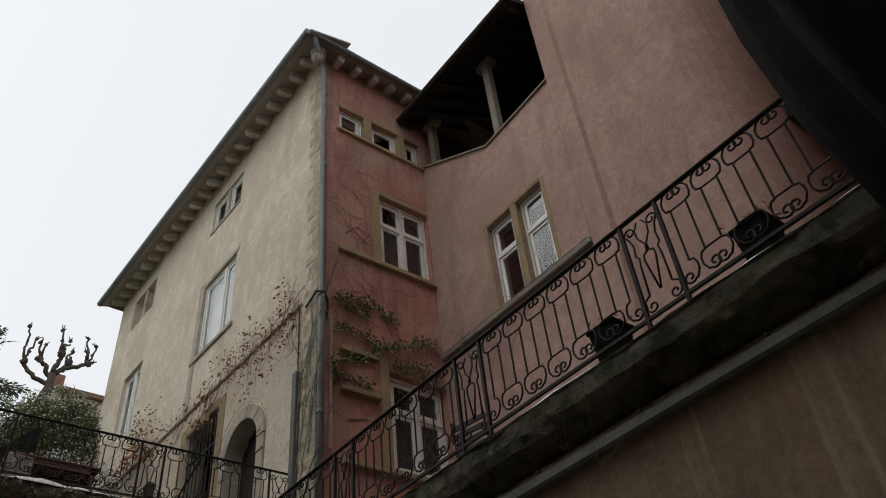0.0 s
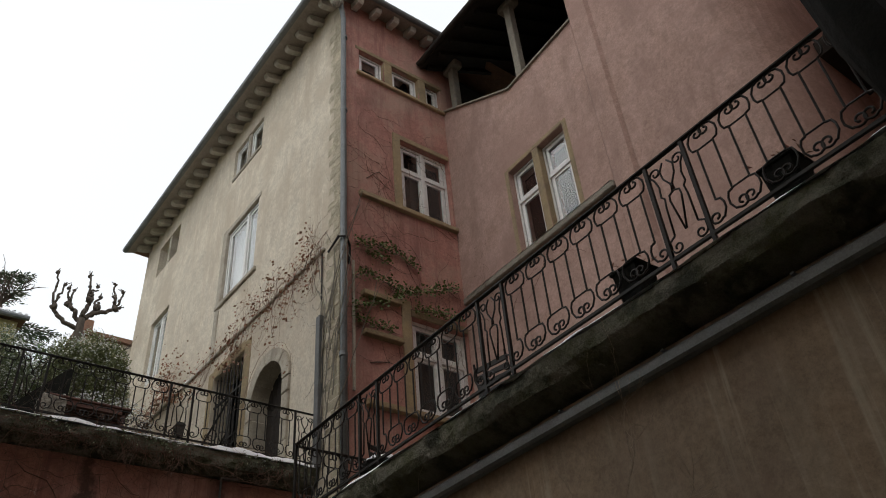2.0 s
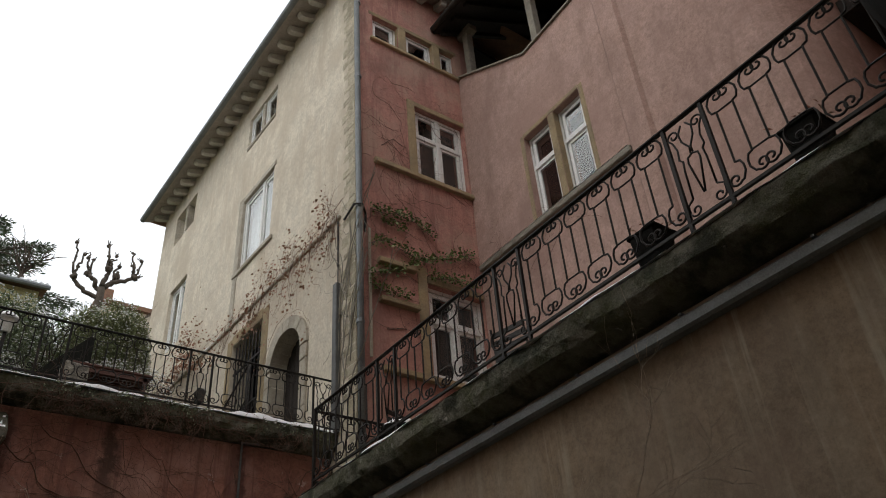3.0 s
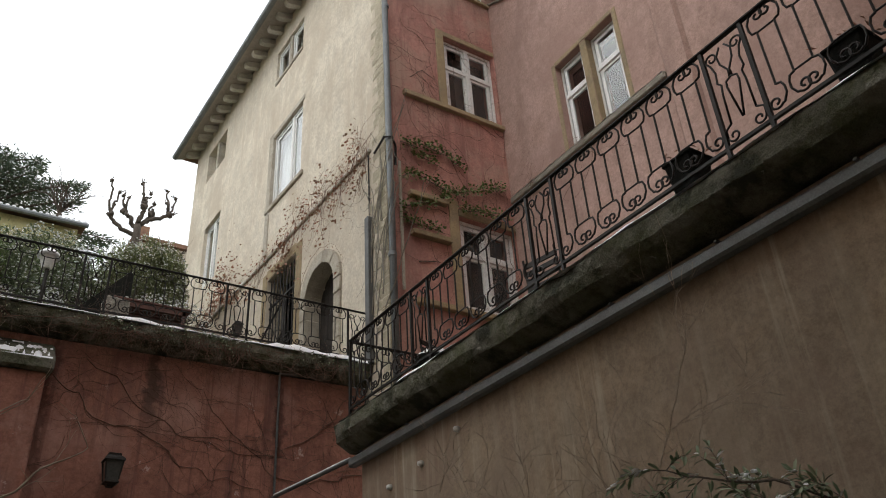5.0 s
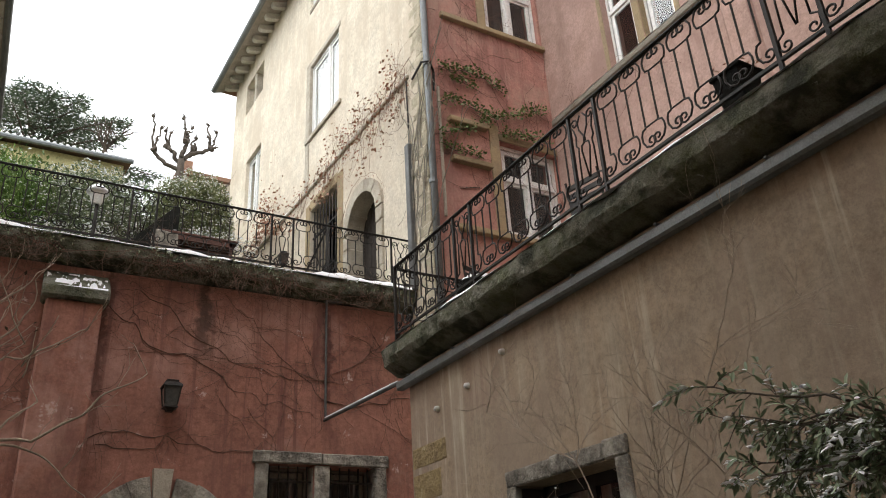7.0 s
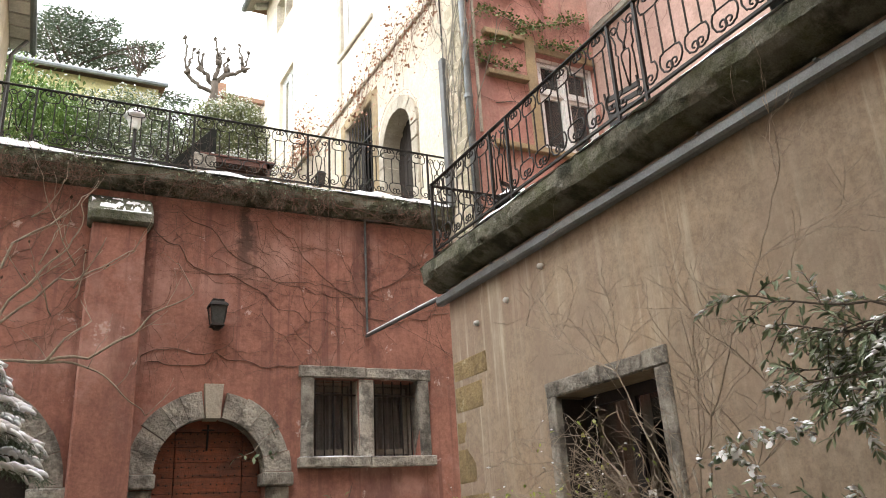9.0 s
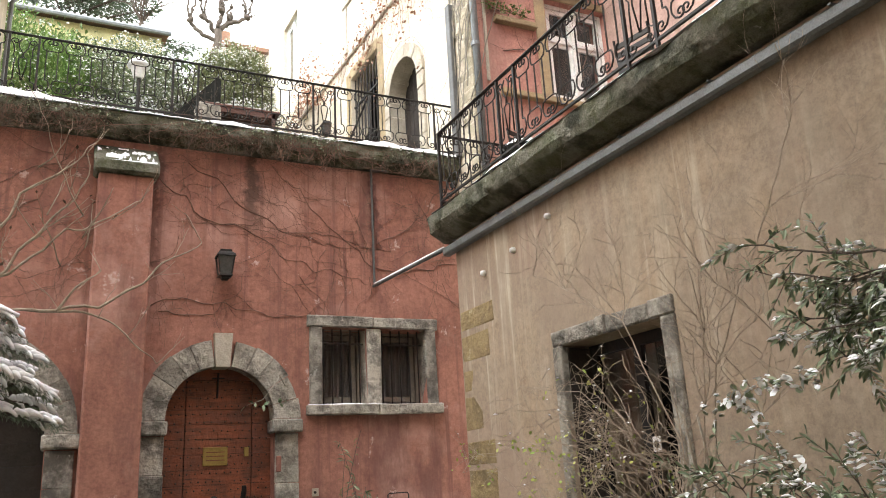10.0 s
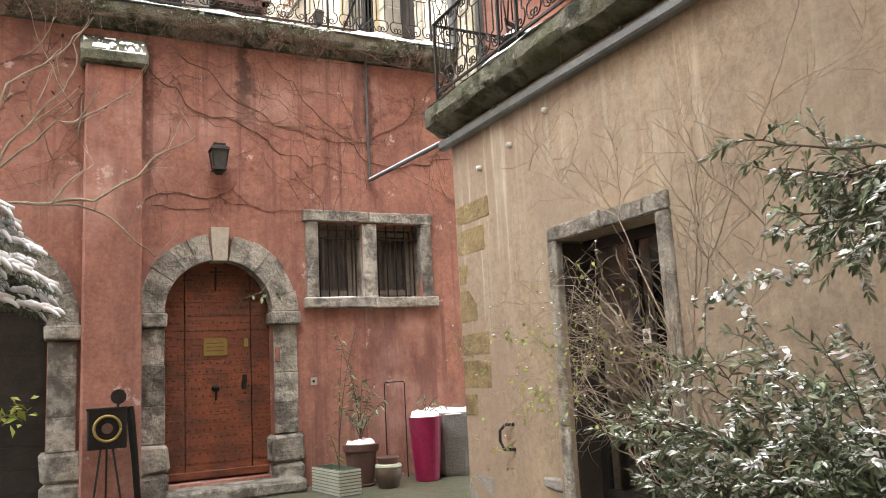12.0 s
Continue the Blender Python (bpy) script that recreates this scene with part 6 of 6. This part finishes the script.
hedge("tangled low thicket full of snow", [(3.9, 15.6, 8.2, 0.7, 0.5, 1.3), (3.2, 15.5, 8.2, 0.8, 0.5, 1.3), (2.5, 15.6, 8.1, 0.7, 0.5, 1.2), (1.2, 15.8, 8.1, 0.7, 0.5, 1.2), (0.3, 15.6, 8.0, 0.8, 0.5, 1.1), (-0.8, 15.6, 8.0, 0.9, 0.5, 1.05), (-2.0, 15.5, 7.9, 0.9, 0.5, 1.0), (-3.2, 15.5, 7.9, 0.9, 0.5, 1.0)], 15000, 0.07, SHRUBLEAF, 9000, 0.027, 0.35)
hedge("dark ivy-covered bushes below the yellow house", [(-5, 23, 12.5, 2.0, 1.2, 2.6), (-2.5, 23, 12.6, 1.8, 1.2, 2.5), (-0.3, 23.5, 12.5, 1.7, 1.2, 2.6), (1.6, 23.5, 12.4, 1.4, 1.2, 2.4), (2.9, 23.2, 12.3, 0.9, 1.0, 2.3), (4.6, 23.4, 12.2, 1.1, 1.0, 2.4)], 15000, 0.2, HEDGE, 300, 0.06)
bm = bmesh.new()
random.seed(31)
for _ in range(46):
    x = random.uniform(1.9, 4.1)
    twigs(bm, (x, random.uniform(15.0, 15.3), 7.45), (random.gauss(0, 0.3), random.gauss(0, 0.2), 1), random.uniform(1.0, 1.7), 0.012, 2, 0.5, 0.05, None, None, (3, 4))
tagged(part("bare_bush", bm, BARK), "bare dark bush tangled behind the bench", "bush", kind="stuff")

lampost = thing("garden_lamp", "white garden lantern with a snow cap on a post", "lamp", at=(1.07, 14.9, 7.45))
part("pole", tube([(1.07, 14.9, 7.4), (1.07, 14.9, 9.3)], 0.035, n=8), IRON, lampost)
part("head", lathe([(0.09, 0), (0.16, 0.24), (0.17, 0.26), (0.05, 0.29)], 6, at=(1.05, 14.9, 9.3)), WHITE, lampost, "white glass lantern head")
part("snow_cap", lathe([(0.22, 0), (0.2, 0.06), (0.1, 0.15), (0.02, 0.18)], 10, at=(1.05, 14.9, 9.56)), SNOW, lampost, "snow cap", True)

structure("garden_bed", block(plain, -6.5, 5.0, 13.2, 21.0, 6.342, 7.45, bev=0.03), EARTH, "raised dark garden bed on the terrace", "garden bed")
REDWOOD = surface("dark_red_stained_wood", (0.13, 0.05, 0.035), (0.08, 0.035, 0.027), rough=0.7, scale=4, bump=0.3, vary=0.15)
table = thing("garden_table", "dark red-brown slatted wooden table with snow", "table", at=(2.85, 14.1, 7.45))
for k in range(6):
    part("slat", block(plain, 2.15, 3.6, 13.8 + k * 0.125, 13.9 + k * 0.125, 8.44, 8.48, bev=0.008), REDWOOD, table)
for y in (13.84, 14.46):
    part("apron", block(plain, 2.25, 3.5, y - 0.015, y + 0.015, 8.33, 8.437), REDWOOD, table)
for x in (2.28, 3.47):
    for y in (13.86, 14.44):
        part("leg", block(plain, x - 0.035, x + 0.035, y - 0.035, y + 0.035, 7.45, 8.436, bev=0.006), REDWOOD, table)
snow_caps("snow", [(random.uniform(2.15, 3.6), random.uniform(13.8, 14.5), 8.485) for _ in range(120)], 0.035, table, "snow on the slats")
shed = thing("garden_awning", "dark sloping canvas lean-to in the garden", "awning", at=(1.9, 14.6, 7.45))
bm = bmesh.new()
side = [(1.5, 8.2), (2.5, 9.35), (2.56, 9.3), (2.56, 8.05), (1.5, 8.05)]
rows = [[bm.verts.new((x, y, z)) for x, z in side] for y in (14.4, 15.0)]
for k in range(5):
    bm.faces.new((rows[0][k], rows[0][(k + 1) % 5], rows[1][(k + 1) % 5], rows[1][k]))
bm.faces.new(rows[0])
bm.faces.new(rows[1][::-1])
part("cloth", bm, BLACK, shed)
for x, z in ((1.55, 8.06), (2.45, 8.06)):
    for y in (14.45, 14.95):
        part("pole", tube([(x, y, 7.45), (x, y, z)], 0.03), IRON, shed)
pillar = thing("stone_pillar", "short pale stone pillar in the garden", "pillar", at=(2.2, 13.8, 7.45))
part("shaft", block(plain, 2.0, 2.42, 13.5, 13.86, 7.45, 8.3, bev=0.03, jit=0.02), STONE, pillar)


# yellow house with a tiled roof
YELLOWWALL = surface("pale_yellow_render", (0.55, 0.50, 0.26), (0.50, 0.45, 0.25), scale=0.7, bump=0.2)
hs = thing("yellow_house", "pale yellow garden house with a snowy tiled roof", "house", at=(-4, 28, 9.5))
part("wall", block(plain, -9.0, 2.55, 26.2, 31.0, 9.5, 16.94), YELLOWWALL, hs)
roof = bmesh.new()
vs = [roof.verts.new(p) for p in ((-9.4, 25.85, 16.95), (2.78, 25.85, 16.95), (2.78, 31.3, 18.45), (-9.4, 31.3, 18.45), (-9.4, 25.85, 17.03), (2.78, 25.85, 17.03), (2.78, 31.3, 18.53), (-9.4, 31.3, 18.53))]
for f in ((3, 2, 1, 0), (4, 5, 6, 7), (0, 1, 5, 4), (1, 2, 6, 5), (2, 3, 7, 6), (3, 0, 4, 7)):
    roof.faces.new([vs[i] for i in f])
rf = part("roof", roof, ROOF, hs)
TILE = finish("tile", tube([(0, 0, 0), (0, 2.4, 0.66)], 0.07, n=8), SNOW)
for i in range(58):
    o = new("tile", TILE)
    o.parent = rf
    o.location = (2.7 - i * 0.205, 25.82, 17.05)
part("gutter", tube([(-9.4, 25.78, 16.93), (2.82, 25.78, 16.93)], 0.09, n=8), ZINC, hs)
part("window", block(plain, -3.2, -2.3, 26.15, 26.25, 14.0, 15.6), GREYWOOD, hs)
oh = thing("far_house", "far pale house with a flat tiled roof", "house", at=(7, 33, 14))
part("wall", block(plain, 5.2, 14, 30, 34, 13, 19.3), PALE, oh)
part("roof", block(plain, 5.0, 14.2, 29.8, 34.2, 19.3, 19.5), ROOF, oh)
part("chimney", block(plain, 5.35, 5.75, 30.5, 30.9, 19.5, 20.4), ROOF, oh)

# pollarded plane tree
pol = thing("pollard_tree", "bare pollarded tree with knobbed limbs", "tree", at=(4.1, 24, 9.5))
bm = tube([(4.1, 24, 7.5), (4.1, 24, 13), (4.12, 24, 16.0), (4.13, 24, 16.45)], 0.17, n=9, r1=0.11)
random.seed(11)


def knob(p, r):
    """A swollen, uneven pollard head."""
    got = bmesh.ops.create_icosphere(bm, subdivisions=2, radius=r, matrix=Matrix.Translation(p))
    for v in got["verts"]:
        v.co += (v.co - p) * 0.7 * noise.noise(v.co * 9)


POLLARD_RUNS = (((4.1, 15.98), (3.7, 16.03), (3.35, 16.25), (3.21, 16.55), ((3.04, 17.76), (3.36, 17.42))),
         ((4.1, 16.3), (3.9, 16.55), (3.75, 16.7), (3.65, 16.88), ((3.55, 17.48), (3.72, 17.4))),
         ((4.12, 16.4), (4.15, 16.6), (4.17, 16.8), (4.17, 17.0), ((4.03, 17.89), (4.36, 17.61), (4.2, 17.3))),
         ((4.13, 16.35), (4.47, 16.68), (4.8, 16.8), (5.1, 17.04), ((4.91, 17.98), (5.3, 17.31), (5.23, 17.75), (4.95, 17.5))),
         ((4.4, 16.6), (4.46, 16.75), (4.5, 16.9), (4.54, 17.05), ((4.6, 17.5),)))
for n_limb, (*run, ends) in enumerate(POLLARD_RUNS):
    dy = 0.25 * math.sin(n_limb * 2.1)
    line = []
    for (xa, za), (xb, zb) in zip(run, run[1:]):
        line += arc((xa, 24 + dy * 0.3, za), (xb, 24 + dy, zb), 0.0, 4, 0.12)[:-1]
    e = Vector((run[-1][0], 24 + dy, run[-1][1]))
    tube(line + [e], 0.085, bm, 8, 0.06)
    knob(e, 0.12)
    for x, z in ends:
        k = Vector((x, 24 + dy + random.gauss(0, 0.12), z))
        tube(arc(e, k, 0.0, 8, 0.16), 0.045, bm, 6, 0.028)
        knob(e.lerp(k, random.uniform(0.4, 0.6)), 0.05)
        knob(k, 0.06)
        for _ in range(3):
            tip = k + Vector((random.gauss(0, 0.07), random.gauss(0, 0.07), random.uniform(0.06, 0.16)))
            tube([k, tip], 0.02, bm, 5, 0.014)
tagged(part("trunk", bm, BARK, pol, "knobbly grey-brown limbs", True))
for x, y, z, s in ((6.3, 28, 17.9, 0.6), (2.2, 31, 21.3, 0.85)):
    tr = thing("bare_tree", "bare winter tree on the hillside", "tree", at=(x, y, z - 8))
    bm = tube([(x, y, z - 8), (x, y, z - 1)], 0.2, n=7, r1=0.12)
    for _ in range(7):
        twigs(bm, (x, y, z - 1), (random.gauss(0, 0.6), random.gauss(0, 0.5), 1), 1.7 * s, 0.055, 2, 0.35, 0.1, None, None, (2, 3))
    part("trunk", bm, BARK, tr)

# cedar with layered boughs
ced = thing("cedar_tree", "large dark cedar with layered boughs under snow", "cedar", at=(-0.6, 35, 12))
bm = tube([(-0.6, 35, 11), (-0.65, 35, 18), (-0.7, 35, 25.2)], 0.45, n=9, r1=0.06)
need, aim, caps = [], [], []
for k in range(7):
    deep = 0.1 + k * 0.62
    z = 25.1 - deep
    reach = min(5.2, 0.6 + 2.2 * deep ** 0.72)
    for n_bough in range(5 if k < 2 else 8):
        a = 2 * math.pi * (n_bough + random.random() * 0.9) / (5 if k < 2 else 8)
        L = reach * random.uniform(0.5, 1.15)
        out = Vector((math.cos(a), math.sin(a), 0))
        tangent = Vector((-out.y, out.x, 0))
        lean = random.uniform(-0.1, 0.4)
        steps = max(5, int(L / 0.3))
        line = []
        for t in range(steps + 1):
            f = t / steps
            c = Vector((-0.65, 35, z + 0.25 * math.sin(n_bough * 2.3))) + out * L * f + Vector((0, 0, lean * L * f - (0.16 + lean) * L * f * f * 0.9))
            line.append(c)
            pad = 0.12 + 0.42 * math.sin(math.pi * min(1.0, f * 0.9 + 0.1))
            if f > 0.2:
                for _ in range(44):
                    w = random.gauss(0, pad)
                    need.append(c + tangent * w + out * random.gauss(0, 0.16) + Vector((0, 0, -0.22 * abs(w) + random.gauss(0, 0.05))))
                    aim.append(tuple(out * 0.8 + tangent * (1.2 if w > 0 else -1.2) * random.random() + Vector((0, 0, random.gauss(-0.1, 0.25)))))
                for _ in range(9):
                    w = random.gauss(0, pad * 0.8)
                    caps.append(c + tangent * w + Vector((0, 0, 0.07 - 0.22 * abs(w))))
        tube(line, 0.07, bm, 5, 0.02)
part("trunk", bm, BARK, ced)
leaf_cloud("crown", need, aim, 0.24, 0.3, CEDAR, ced, "flat dark needle sprays")
snow_caps("snow", caps, 0.05, ced, "snow on the boughs")

# neighbouring house at the terrace end
nb = thing("neighbour_house", "pale neighbouring house with a boarded wooden eave", "house", at=(-4, 12.5, 6.34))
part("wall", block(plain, -7.0, -1.25, 11.0, 14.4, 6.34, 10.6), PALE, nb)
part("eave", block(plain, -7.0, -0.9, 10.6, 14.7, 10.47, 10.53), SOFFIT, nb, "weathered boarded eave")
for k in range(10):
    part("eave_board", block(plain, -1.24, -0.92, 10.65 + k * 0.405, 11.0 + k * 0.405, 10.44, 10.468), PATINA, nb)
part("gutter", tube([(-0.86, 10.5, 10.5), (-0.86, 14.75, 10.5)], 0.06, n=8), ZINC, nb)
part("downpipe", tube([(-0.95, 14.3, 10.45), (-1.18, 14.3, 10.1), (-1.18, 14.3, 6.34)], 0.04, n=8), ZINC, nb)

# ---- lower terrace: boxes on the railing, chairs and table ----
for y in (2.72, 1.42):
    pb = thing("planter_box", "dark plastic planter box standing behind the railing", "planter", "railing planters", at=(4.1, y, 4.45))
    bm = block(plain, 3.97, 4.2, y - 0.125, y + 0.125, 4.452, 4.82, bev=0.02)
    for v in bm.verts:
        if v.co.z < 4.5:
            v.co.x += (4.08 - v.co.x) * 0.25
            v.co.y += (y - v.co.y) * 0.25
    part("box", bm, BLACK, pb)
    part("rim", block(plain, 3.96, 4.22, y - 0.135, y + 0.135, 4.8, 4.83, bev=0.008), BLACK, pb)
    leaf_cloud("foliage", np.random.normal(size=(60, 3)) * (0.05, 0.08, 0.03) + (4.09, y, 4.86), np.random.normal(size=(60, 3)) + (0, 0, 1), 0.06, 0.3, RUSSET, pb)


def garden_chair(x, y, turn):
    c = thing("garden_chair", "dark metal garden chair with snow on its seat", "chair", "chairs on the lower terrace", at=(x, y, 4.45))
    m = pose(x, y, 4.45, 0, 0, turn)

    def f(u, w, z):
        return m @ Vector((u, w, z))

    part("seat", block(f, -0.22, 0.22, -0.22, 0.22, 0.43, 0.46, bev=0.01), IRON, c)
    for u in (-0.2, 0.2):
        for w in (-0.2, 0.2):
            part("leg", tube([f(u, w, 0.44), f(u * 1.1, w * 1.1, 0)], 0.013), IRON, c)
        part("back_post", tube([f(u, 0.2, 0.45), f(u, 0.27, 0.92)], 0.013), IRON, c)
    for k in range(4):
        part("back_slat", block(f, -0.2, 0.2, 0.23, 0.25, 0.56 + k * 0.09, 0.61 + k * 0.09), IRON, c)
    mm = [f(random.uniform(-0.2, 0.2), random.uniform(-0.2, 0.2), 0.47) for _ in range(30)]
    snow_caps("snow", mm, 0.06, c, "snow on the seat")


garden_chair(4.85, 5.0, 100)
garden_chair(4.9, 6.1, -80)
garden_chair(4.85, 7.0, 20)
tb = thing("garden_table", "round dark metal table with snow on the terrace", "table", at=(5.4, 5.4, 4.45))
part("top", lathe([(0.36, 0.7), (0.37, 0.715), (0.36, 0.73)], 24, at=(5.4, 5.4, 4.45)), IRON, tb)
part("pedestal", lathe([(0.2, 0), (0.19, 0.02), (0.03, 0.06), (0.025, 0.7)], 12, at=(5.4, 5.4, 4.45)), IRON, tb)
lumps("snow", 5.4, 5.4, 5.18, 0.34, 0.34, 0.05, 12, SNOW, tb, "snow on the table top")
urn = thing("plant_urn", "dark round pot with a snowy plant on the terrace", "pot", at=(4.25, 6.45, 4.45))
part("body", lathe([(0.1, 0), (0.12, 0.02), (0.2, 0.2), (0.21, 0.3), (0.17, 0.33)], 18, at=(4.25, 6.45, 4.45)), BLACK, urn)
lumps("snow", 4.25, 6.45, 4.76, 0.19, 0.19, 0.12, 10, SNOW, urn, "snow heap in the pot")

# ---- closed dark parasol beside the viewpoint ----
par = thing("parasol", "closed dark canvas parasol hanging in folds", "parasol", at=(2.25, -0.3, 0))
part("pole", tube([(2.25, -0.3, 0), (2.25, -0.3, 6.2)], 0.035, n=10), DARKWOOD, par)
part("base", lathe([(0.35, 0), (0.36, 0.06), (0.08, 0.1), (0.06, 0.3)], 20, at=(2.25, -0.3, 0)), IRON, par)
bm = bmesh.new()
prof = [(2.95, 0.52), (3.05, 0.6), (3.5, 0.66), (4.0, 0.68), (4.5, 0.67), (5.2, 0.6), (5.8, 0.42), (6.15, 0.06)]
rings = []
for z, r in prof:
    ring = []
    for k in range(96):
        a = 2 * math.pi * k / 96
        rr = r * (1 + 0.07 * math.cos(12 * a + 0.6 * z) + 0.03 * math.cos(29 * a + z))
        ring.append(bm.verts.new((2.25 + rr * math.cos(a), -0.3 + rr * math.sin(a), z + 0.05 * math.cos(12 * a))))
    rings.append(ring)
for a, b in zip(rings, rings[1:]):
    for k in range(96):
        bm.faces.new((a[k], a[(k + 1) % 96], b[(k + 1) % 96], b[k]))
part("canopy", bm, BLACK, par, "dark folded canvas", True)
